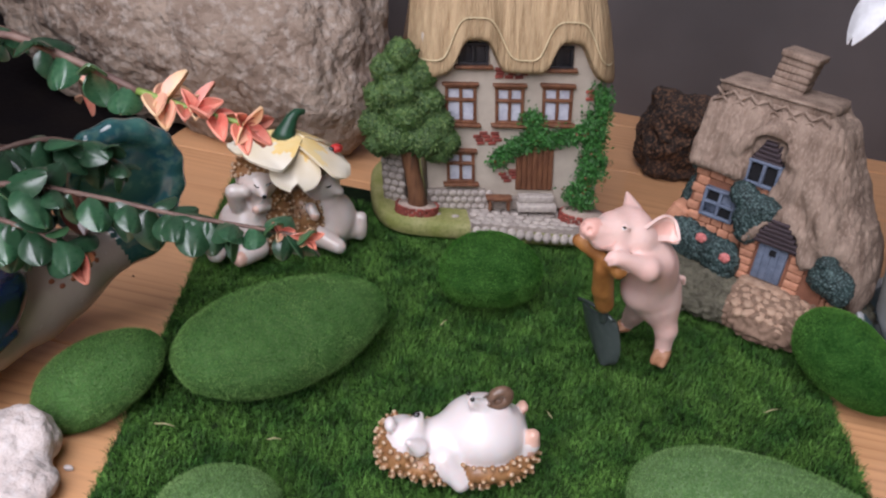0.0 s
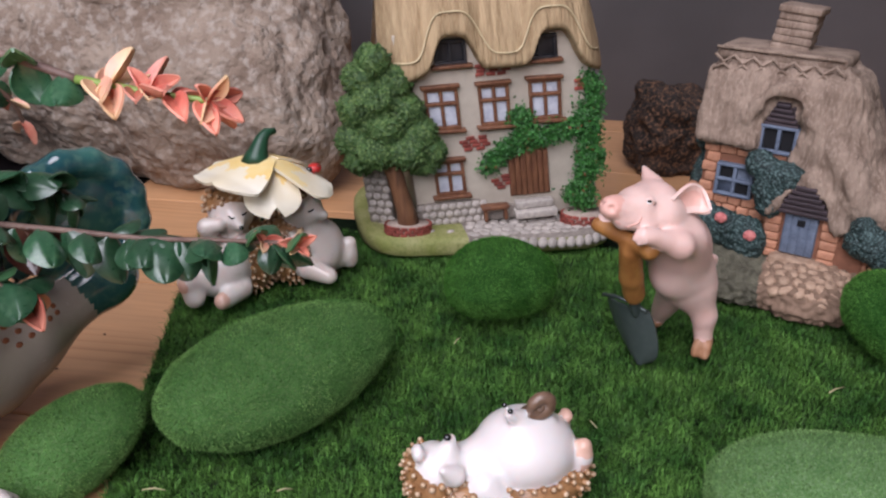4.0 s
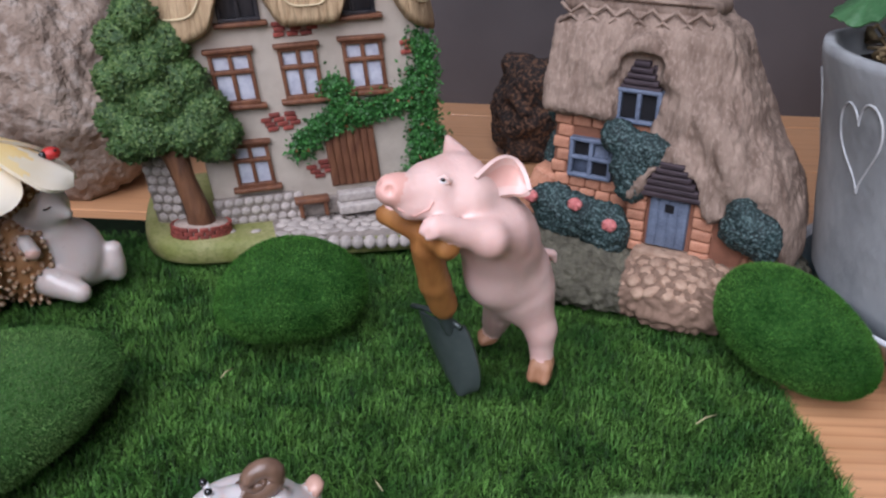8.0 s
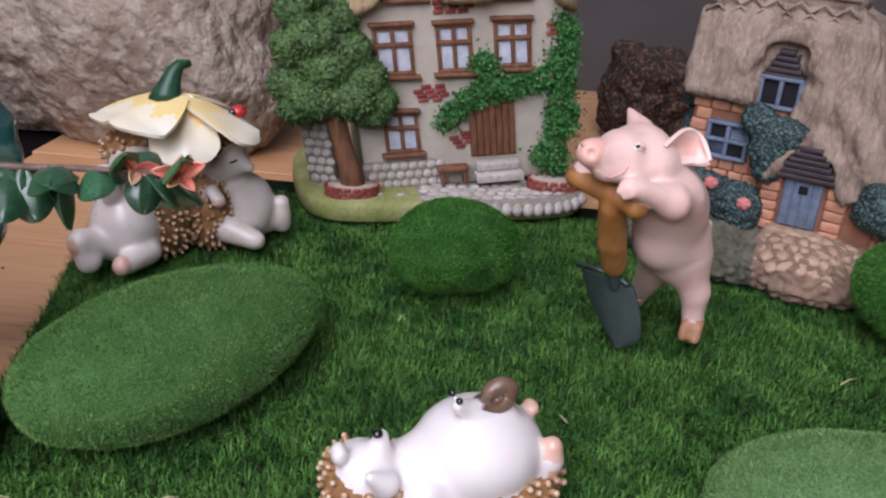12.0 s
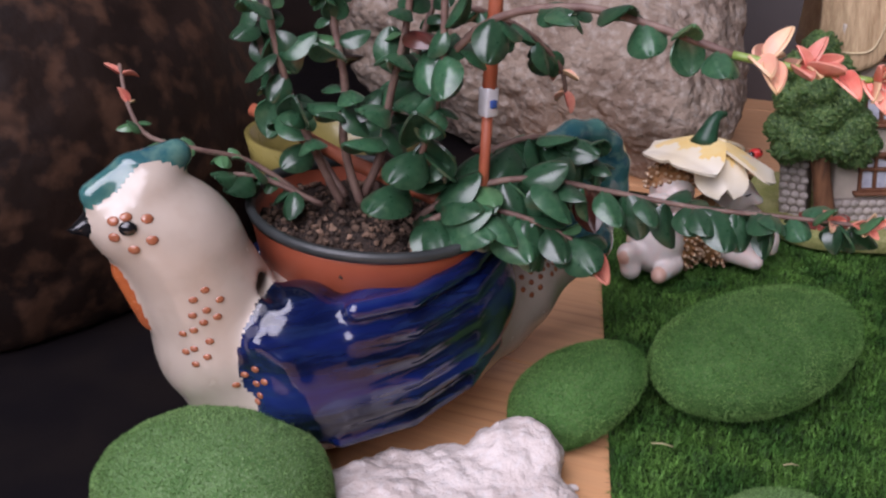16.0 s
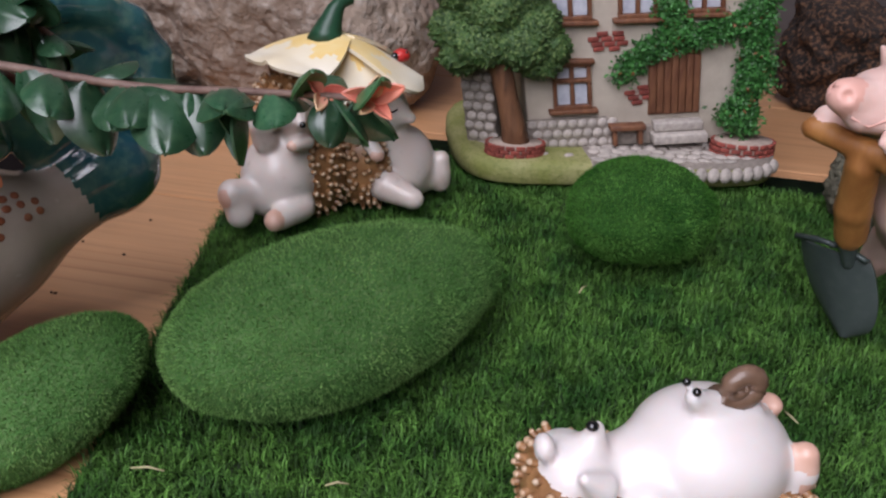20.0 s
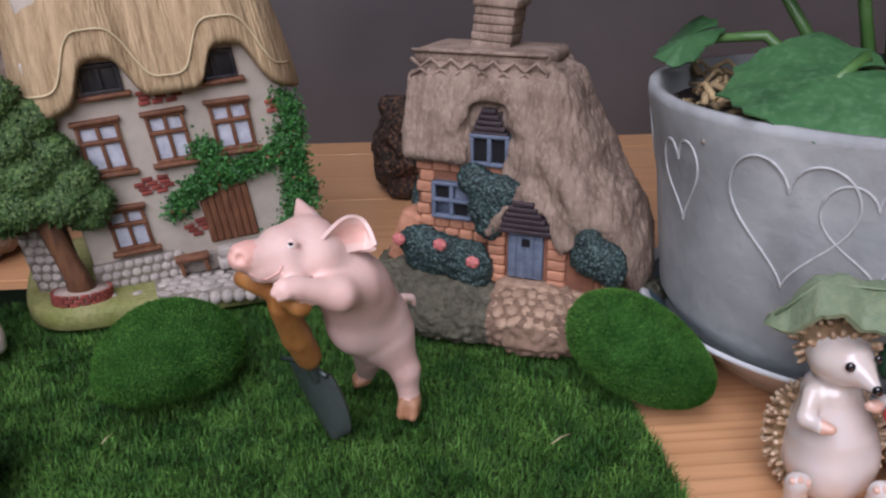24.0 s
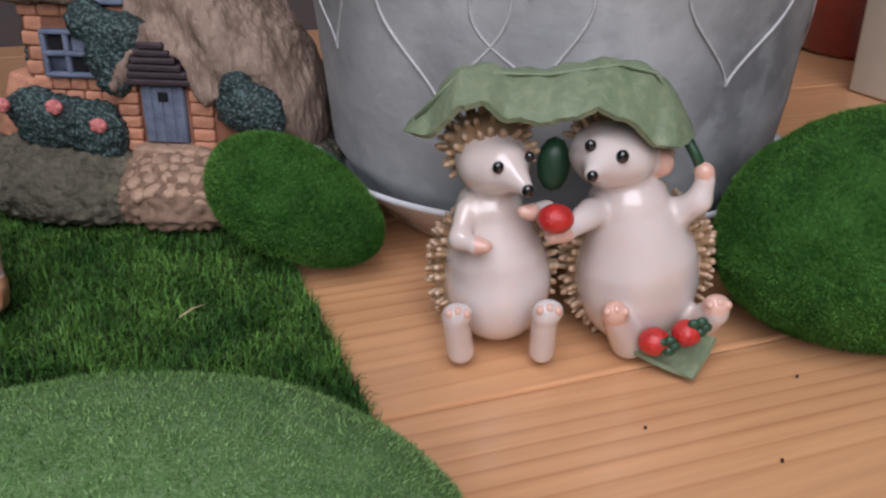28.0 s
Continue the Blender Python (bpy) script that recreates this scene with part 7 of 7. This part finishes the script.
    branch([(-0.55, 3.965, 1.29), (-0.45, 3.955, 1.28), (-0.34, 3.945, 1.27), (-0.24, 3.94, 1.265)], 0.0011, 0.0008, 6, "light", 0.92, 0.12, 0.75, True, hang=0.4)
    for q, axis, n, size in (((-0.235, 3.935, 1.267), (1, -0.5, 0.2), 5, 0.66), ((-0.38, 3.945, 1.274), (0.6, -0.6, 0.7), 3, 0.6)):
        star(q, axis, n, size)
    branch([(-1.35, 4.3, 1.30), (-1.22, 4.45, 1.22), (-1.12, 4.55, 1.10), (-1.10, 4.6, 0.98)], 0.0011, 0.0007, 6, "dark", 0.8, 0.1, 0.25, hang=0.9)
    # twig over the hen's head with a small red tip
    branch([(-1.78, 4.0, 0.72), (-1.92, 3.92, 0.84), (-2.02, 3.80, 0.90), (-2.14, 3.74, 0.94), (-2.20, 3.74, 1.02), (-2.27, 3.80, 1.13)], 0.0010, 0.0006, 9, "pale", 0.55, 0.1, 0.22, hang=0.3)
    branch([(-1.7, 3.98, 0.71), (-1.86, 3.9, 0.80), (-1.95, 3.84, 0.82)], 0.001, 0.0007, 4, "dark", 0.9, 0.2, hang=0.9)
    # support stakes
    bm = bmesh.new()
    tube(bm, [W(-1.20, 4.08, 1.08), W(-1.19, 4.08, 1.35), W(-1.17, 4.07, 1.75)], 0.0021, 12)
    s1 = part("stake", bm, M_STAKE, t, "terracotta coloured support stake")
    bm = bmesh.new()
    tube(bm, [W(-1.21, 4.085, 0.70), W(-1.20, 4.08, 1.09)], 0.0016, 12)
    part("stake_foot", bm, M_STAKE, s1, "lower end of the stake")
    bm = bmesh.new()
    tube(bm, [W(-2.12, 4.25, 0.90), W(-1.70, 4.16, 0.80), W(-1.16, 4.08, 0.70)], 0.0024, 12)
    part("stake", bm, M_STAKE, t, "terracotta coloured support stake")
    bm = bmesh.new()
    box(bm, (0, 0, 0), (0.0042, 0.0044, 0.0085), bevel=0.0006)
    bm.transform(Matrix.Translation(W(-1.20, 4.08, 1.075)))
    tg = part("plant_tag", bm, M_TAG, t, "small white plastic tag")
    bm = bmesh.new()
    box(bm, (0, 0, 0), (0.0020, 0.0048, 0.0022), bevel=0.0003)
    bm.transform(Matrix.Translation(W(-1.195, 4.075, 1.072)))
    part("print", bm, M_TAGBLUE, tg)


hen()
nursery_pot()
plant()


# ---- boulder, rocks ----
M_BOULDER = mat("pinkish_granite", (0.33, 0.255, 0.195), (0.165, 0.110, 0.078), scale=30, rough=0.9, bump=1.0, bscale=120, c3=(0.42, 0.36, 0.305), mix=0.7, bdist=0.006, contrast=(0.36, 0.72))
M_BURNT = mat("charred_rock", (0.030, 0.017, 0.012), (0.008, 0.006, 0.005), scale=70, rough=0.9, bump=1.0, bscale=180, c3=(0.19, 0.095, 0.05), mix=0.75, bdist=0.004)
M_QUARTZ = mat("pale_quartz", (0.66, 0.59, 0.55), (0.53, 0.45, 0.41), scale=60, rough=0.65, bump=0.9, bscale=260, c3=(0.62, 0.58, 0.56), mix=0.6, bdist=0.002)
M_CONCRETE = mat("grey_washed_clay", (0.42, 0.435, 0.43), (0.165, 0.172, 0.175), scale=15, rough=0.8, bump=0.4, bscale=240, c3=(0.31, 0.325, 0.325), mix=0.7, bdist=0.001, contrast=(0.40, 0.64))
M_SCRATCH = mat("pale_scratched_line", (0.50, 0.51, 0.50), (0.38, 0.385, 0.38), scale=300, rough=0.75)
M_SAUCER = mat("white_glazed_saucer", (0.66, 0.68, 0.69), (0.6, 0.62, 0.63), scale=60, rough=0.2, coat=0.5)
M_SAUCERBLUE = mat("slate_blue_saucer_side", (0.06, 0.10, 0.115), rough=0.3, scale=60)
M_BIGLEAF = mat("velvet_green_leaf", (0.060, 0.165, 0.060), (0.035, 0.105, 0.040), scale=60, rough=0.45, bump=0.35, bscale=260, c3=(0.12, 0.23, 0.11), mix=0.4)
M_PETIOLE = mat("fleshy_green_stalk", (0.06, 0.15, 0.035), (0.10, 0.20, 0.06), scale=90, rough=0.4)
M_MULCH = mat("dry_sphagnum", (0.36, 0.27, 0.14), (0.22, 0.15, 0.075), scale=200, rough=0.85, island=0.45)
M_REDPOT = mat("dark_red_glaze", (0.22, 0.02, 0.015), (0.15, 0.012, 0.01), scale=40, rough=0.2, coat=0.5)
M_OLIVEPOT = mat("olive_yellow_glaze", (0.23, 0.19, 0.055), (0.17, 0.14, 0.04), scale=50, rough=0.3, coat=0.3)
M_CREAMBOARD = mat("cream_painted_frame", (0.50, 0.46, 0.37), (0.45, 0.41, 0.33), scale=30, rough=0.5)
M_WHITEPETAL = mat("white_petal", (0.78, 0.80, 0.82), rough=0.5)
M_DARKWOOD = mat("dark_stained_plank", (0.014, 0.008, 0.006), (0.007, 0.004, 0.003), scale=40, rough=0.75, stretch=(0.3, 1, 1), bump=0.3, spec=0.15)


def rock(name, prims, h, k, amp, freq, material, label, category="rock", extra_fn=None):
    V, Q, M = skin(prims, h, k)
    N = normals_of(V, Q)
    d = np.array([amp * noise.noise(Vector(q) * freq) + 0.5 * amp * noise.noise(Vector(q) * freq * 2.3 + Vector((5, 1, 2))) + 0.30 * amp * abs(noise.noise(Vector(q) * freq * 5)) + 0.16 * amp * noise.noise(Vector(q) * freq * 11) for q in V])
    V = V + N * d[:, None]
    V[:, 2] = np.maximum(V[:, 2], -0.0062)
    o = solid(name, V, Q, M, [material])
    return tagged(o, label, category)


rock("boulder", [E((-0.160, 0.745, 0.060), (0.090, 0.075, 0.085), (0, 10, 8)), E((-0.125, 0.720, 0.045), (0.055, 0.055, 0.055), (0, 0, 0)), E((-0.108, 0.715, 0.034), (0.040, 0.045, 0.046), (0, 0, 0)), E((-0.178, 0.755, 0.120), (0.085, 0.070, 0.060), (0, 12, 0)), E((-0.225, 0.740, 0.055), (0.060, 0.062, 0.065)), E((-0.272, 0.762, 0.075), (0.085, 0.065, 0.095), (0, -8, 0))],
     0.0023, 0.014, 0.0075, 26, M_BOULDER, "large rough pinkish granite boulder against the wall")
rock("charred_rock", [B((0.146, 0.800, 0.022), (0.062, 0.044, 0.054), (8, 6, 14), 0.010), B((0.166, 0.806, 0.014), (0.050, 0.044, 0.040), (0, -12, -20), 0.010)], 0.0015, 0.006, 0.0050, 75, M_BURNT, "dark charred lump of rock behind the toy houses")
rock("quartz_rock", [E((-0.110, 0.370, -0.001), (0.034, 0.020, 0.0065), (0, 0, 14)), E((-0.100, 0.391, 0.002), (0.014, 0.012, 0.0095)), E((-0.128, 0.352, -0.001), (0.026, 0.018, 0.0070))], 0.0012, 0.004, 0.0024, 95, M_QUARTZ, "pale rough quartz rock lying on the table")
rock("stone_chip", [E((-0.0812, 0.3905, -0.0052), (0.0018, 0.0011, 0.0009))], 0.0003, 0.0005, 0.0002, 900, M_QUARTZ, "tiny pale stone chip on the table", "stone chip")


# ---- grey pot with hearts ----
def heart_curve(n=60):
    pts = []
    for k in range(n + 1):
        a = 2 * math.pi * k / n
        x = 16 * math.sin(a) ** 3
        y = 13 * math.cos(a) - 5 * math.cos(2 * a) - 2 * math.cos(3 * a) - math.cos(4 * a)
        pts.append((x / 16, y / 16))
    return pts


def grey_pot():
    t = thing("grey_flower_pot", pose(0.300, 0.573, -0.0060), "grey washed clay flower pot with scratched hearts", "flower pot")
    prof = [(0.0, 0.010), (0.062, 0.010), (0.070, 0.013), (0.0765, 0.024), (0.0792, 0.045), (0.0812, 0.068), (0.0848, 0.090), (0.0872, 0.1000), (0.0870, 0.1035), (0.0840, 0.1035), (0.0822, 0.1000), (0.080, 0.085), (0.070, 0.03), (0, 0.026)]
    bm = bmesh.new()
    lathe(bm, prof, 128, wobble=0.0006)
    part("body", bm, M_CONCRETE, t)
    def radius(z):
        zs = [q[1] for q in prof[2:8]]
        rs = [q[0] for q in prof[2:8]]
        return float(np.interp(z, zs, rs))
    hearts = [(-139, 0.0754, 0.0208, 0.0238, 0), (-121, 0.0758, 0.0160, 0.0187, 8), (-80, 0.0795, 0.0210, 0.0212, -4), (-171, 0.0780, 0.0115, 0.0160, 6), (-38, 0.0770, 0.0175, 0.019, 10), (-12, 0.078, 0.019, 0.020, -6), (150, 0.078, 0.019, 0.020, 0)]
    for ang, zc, wide, tall, tilt in hearts:
        bm = bmesh.new()
        pts = []
        c, s = math.cos(radians(tilt)), math.sin(radians(tilt))
        for x, y in heart_curve():
            u, v = (x * c - y * s) * wide, (x * s + y * c) * tall
            z = zc + v
            r = radius(z) + 0.0002
            a = radians(ang) + u / r
            pts.append((r * math.cos(a), r * math.sin(a), z))
        tube(bm, pts, 0.00046, 6, cap=False)
        part("heart", bm, M_SCRATCH, t, "pale scratched heart outline")
    bm = bmesh.new()
    ball(bm, (0.0850 * math.cos(radians(-161)), 0.0850 * math.sin(radians(-161)), 0.0928), 0.0012, 2)
    part("pit", bm, M_COBBLEJOINT, t, "small dark pit")
    # moss and roots
    rng = np.random.default_rng(31)
    bm = bmesh.new()
    for i in range(360):
        r, a = 0.079 * math.sqrt(rng.random()), rng.uniform(0, 6.28)
        p0 = Vector((r * math.cos(a), r * math.sin(a), 0.0945 + rng.uniform(0, 0.006)))
        b = rng.uniform(0, 6.28)
        L = rng.uniform(0.006, 0.020)
        d = Vector((math.cos(b), math.sin(b), 0))
        q = [p0, p0 + d * L * 0.5 + Vector((0, 0, rng.uniform(0, 0.005))), p0 + d * L + Vector((0, 0, rng.uniform(-0.002, 0.003)))]
        q = [Vector((v.x, v.y, v.z)) * 1.0 if math.hypot(v.x, v.y) < 0.080 else Vector((v.x * 0.080 / math.hypot(v.x, v.y), v.y * 0.080 / math.hypot(v.x, v.y), v.z)) for v in q]
        tube(bm, q, rng.uniform(0.0006, 0.0016), 5)
    m = part("moss_mulch", bm, M_MULCH, t, "dry straw-coloured moss and roots")
    tagged(m, kind="stuff")
    bm = bmesh.new()
    lathe(bm, [(0, 0.0945), (0.05, 0.0955), (0.0808, 0.0935), (0.0806, 0.090), (0, 0.090)], 48)
    part("soil", bm, M_SOIL, t, "dark soil")
    # saucer is a thing of its own
    s = thing("saucer", pose(0.300, 0.573, -0.0061), "white glazed saucer under the grey pot", "saucer")
    bm = bmesh.new()
    lathe(bm, [(0, 0.0), (0.058, 0.0), (0.062, 0.0015), (0.074, 0.0125), (0.0848, 0.0205), (0.0860, 0.0218), (0.0850, 0.0228), (0.0825, 0.0215), (0.072, 0.0125), (0.064, 0.0085), (0, 0.0085)], 110)
    part("dish", bm, M_SAUCER, s)
    bm = bmesh.new()
    lathe(bm, [(0.0735, 0.0142), (0.0812, 0.0208), (0.0816, 0.0206), (0.0740, 0.0136)], 110)
    part("glaze_band", bm, M_SAUCERBLUE, s, "slate blue glazed band")


def round_leaf(name, R):
    nu, nv = 40, 10
    def fn(u, v):
        a = math.pi * (2 * u - 1) * 0.95
        r = R * v * (1 + 0.05 * math.cos(9 * a) + 0.03 * math.cos(23 * a)) * (1.0 - 0.25 * math.exp(-((abs(a) - math.pi) / 0.35) ** 2))
        z = 0.10 * R * math.cos(3 * a) * v * v - 0.12 * R * v * v + 0.03 * R * v * math.cos(11 * a)
        return (r * math.cos(a), r * math.sin(a), z)
    V, F, M = sheet(fn, nu, nv, 0.0008, 0)
    me = mesh_from(name, V.tolist(), F)
    me.materials.append(M_BIGLEAF)
    me.shade_smooth()
    return me


def pot_plant():
    t = thing("leafy_house_plant", pose(0.300, 0.573, 0.088), "house plant with broad velvety green leaves", "plant")
    big, small, tiny = round_leaf("leaf", 0.035), round_leaf("leaf", 0.026), round_leaf("leaf", 0.014)
    spots = [((-0.042, -0.034, 0.020), big, (14, -8, 200)), ((-0.066, 0.034, 0.024), tiny, (8, -34, 170)), ((0.040, 0.004, 0.042), big, (32, 8, -60)), ((0.066, -0.020, 0.040), big, (15, 25, 0)), ((-0.024, 0.014, 0.072), big, (22, -12, 120)),
             ((0.032, 0.018, 0.086), big, (20, 10, 250)), ((-0.052, 0.045, 0.052), small, (-5, -25, 170)), ((0.030, 0.058, 0.060), big, (-20, 10, 90)), ((0.020, -0.010, 0.066), small, (28, 0, -90))]
    for i, (p, me, r) in enumerate(spots):
        o = new("leaf", me)
        o.parent = t
        o.matrix_basis = pose(*p, r[0], r[1], 0) @ pose(0, 0, 0, 0, 0, r[2])
        bm = bmesh.new()
        q = Vector(p)
        root = Vector((q.x * 0.25, q.y * 0.25, 0.004))
        tube(bm, [root, root.lerp(q, 0.5) + Vector((0, 0, 0.012)), q + Vector((0, 0, -0.001))], [0.0026, 0.0022, 0.0016], 8)
        part("leaf_stalk", bm, M_PETIOLE, t)
    # white blossom hanging on an arched stalk
    inv = t.matrix_world.inverted()
    W = lambda x, y, z: inv @ Vector((x, y, z))
    bm = bmesh.new()
    arch = [(0.295, 0.570, 0.095), (0.290, 0.572, 0.170), (0.255, 0.575, 0.205), (0.200, 0.558, 0.196), (0.172, 0.552, 0.176)]
    tube(bm, [W(*q) for q in arch], [0.0022, 0.0020, 0.0017, 0.0014, 0.0011], 8)
    stalk = part("flower_stalk", bm, M_PETIOLE, t)
    for ang in (-150, -60, 30, 120):
        d, n = Vector((math.cos(radians(ang)), math.sin(radians(ang)), 0)), Vector((-math.sin(radians(ang)), math.cos(radians(ang)), 0))
        def petal(u, v):
            w = (u - 0.5) * 2
            half = 0.0085 * math.sin(math.pi * min(0.98, 0.08 + 0.9 * v)) ** 0.7
            q = W(0.172, 0.552, 0.176) + d * (0.016 * v ** 0.8) + n * (half * w) + Vector((0, 0, -0.026 * v ** 1.3 - 0.003 * w * w))
            return tuple(q)
        V, F, M = sheet(petal, 8, 12, 0.0007, 0)
        me = mesh_from("petal", V.tolist(), F)
        finish("petal", me, M_WHITEPETAL, stalk, "white petal")


grey_pot()
pot_plant()


# ---- things at the edges of the table ----
def lathed(name, m, profile, material, label, category, sides=64):
    bm = bmesh.new()
    lathe(bm, profile, sides)
    o = part(name, bm, material)
    o.matrix_world = m
    return tagged(o, label, category)


red = thing("red_pot", pose(0.622, 0.745, -0.0061), "dark red glazed flower pot behind the grey one", "flower pot")
bm = bmesh.new()
lathe(bm, [(0, 0), (0.040, 0), (0.044, 0.004), (0.060, 0.068), (0.061, 0.084), (0.055, 0.084), (0.054, 0.07), (0.036, 0.008), (0, 0.006)], 64)
part("body", bm, M_REDPOT, red)
bm = bmesh.new()
lathe(bm, [(0.058, 0.084), (0.0645, 0.0842), (0.0655, 0.092), (0.0640, 0.100), (0.060, 0.100), (0.057, 0.092), (0.058, 0.084)], 64)
part("rim", bm, M_REDPOT, red, "rolled glazed rim")
lathed("olive_pot", pose(-0.205, 0.470, -0.0061), [(0, 0), (0.024, 0), (0.026, 0.003), (0.034, 0.070), (0.0355, 0.078), (0.033, 0.078), (0.030, 0.06), (0.020, 0.006), (0, 0.005)], M_OLIVEPOT, "olive yellow glazed pot behind the hen planter", "flower pot")
o = rock("iron_pot", [E((-0.40, 0.47, 0.05), (0.137, 0.15, 0.14), (0, 0, 0))], 0.005, 0.01, 0.0015, 30, M_RUST, "large dark rusty iron vessel beside the hen planter", "vessel")
slab("window_frame", (0.630, 0.645, 0.114), (0.206, 0.030, 0.24), M_CREAMBOARD, "cream painted window frame beside the table", "frame")
for i in range(5):
    slab("dark_plank", (-0.33, 0.915, 0.03 + 0.047 * i), (0.36, 0.02, 0.0455), M_DARKWOOD, "dark stained wooden plank on the wall", "plank")


def straws():
    for x, y, z, a, L in ((0.0227, 0.5201, 0.0005, 70, 0.006), (-0.0587, 0.414, 0.0005, 8, 0.007), (0.1674, 0.5068, 0.0003, 35, 0.009), (0.075, 0.47, 0.0003, 120, 0.005), (-0.02, 0.42, 0.0003, 20, 0.005)):
        bm = bmesh.new()
        d = Vector((math.cos(radians(a)), math.sin(radians(a)), 0))
        c = Vector((x, y, z + 0.0008))
        tube(bm, [c - d * L / 2, c + Vector((0, 0, 0.0004)) + Vector((-d.y, d.x, 0)) * 0.0003, c + d * L / 2], [0.00022, 0.0003, 0.00016], 5)
        tagged(part("straw", bm, M_STRAW), "pale dry straw lying on the turf", "straw", "straws")
    rng = random.Random(3)
    for i in range(16):
        x, y = ((-0.150 + rng.uniform(0, 0.03), 0.50 + rng.uniform(-0.02, 0.05)) if i < 6 else (0.205 + rng.uniform(0, 0.10), 0.42 + rng.uniform(-0.03, 0.08)))
        bm = bmesh.new()
        ball(bm, (x, y, -0.0056), (rng.uniform(0.0004, 0.0008), 0.0004, 0.0004), 1, (0, 0, rng.uniform(0, 90)))
        tagged(part("soil_crumb", bm, M_SOIL), "tiny dark crumb of soil on the table", "crumb", "crumbs on the table")


straws()
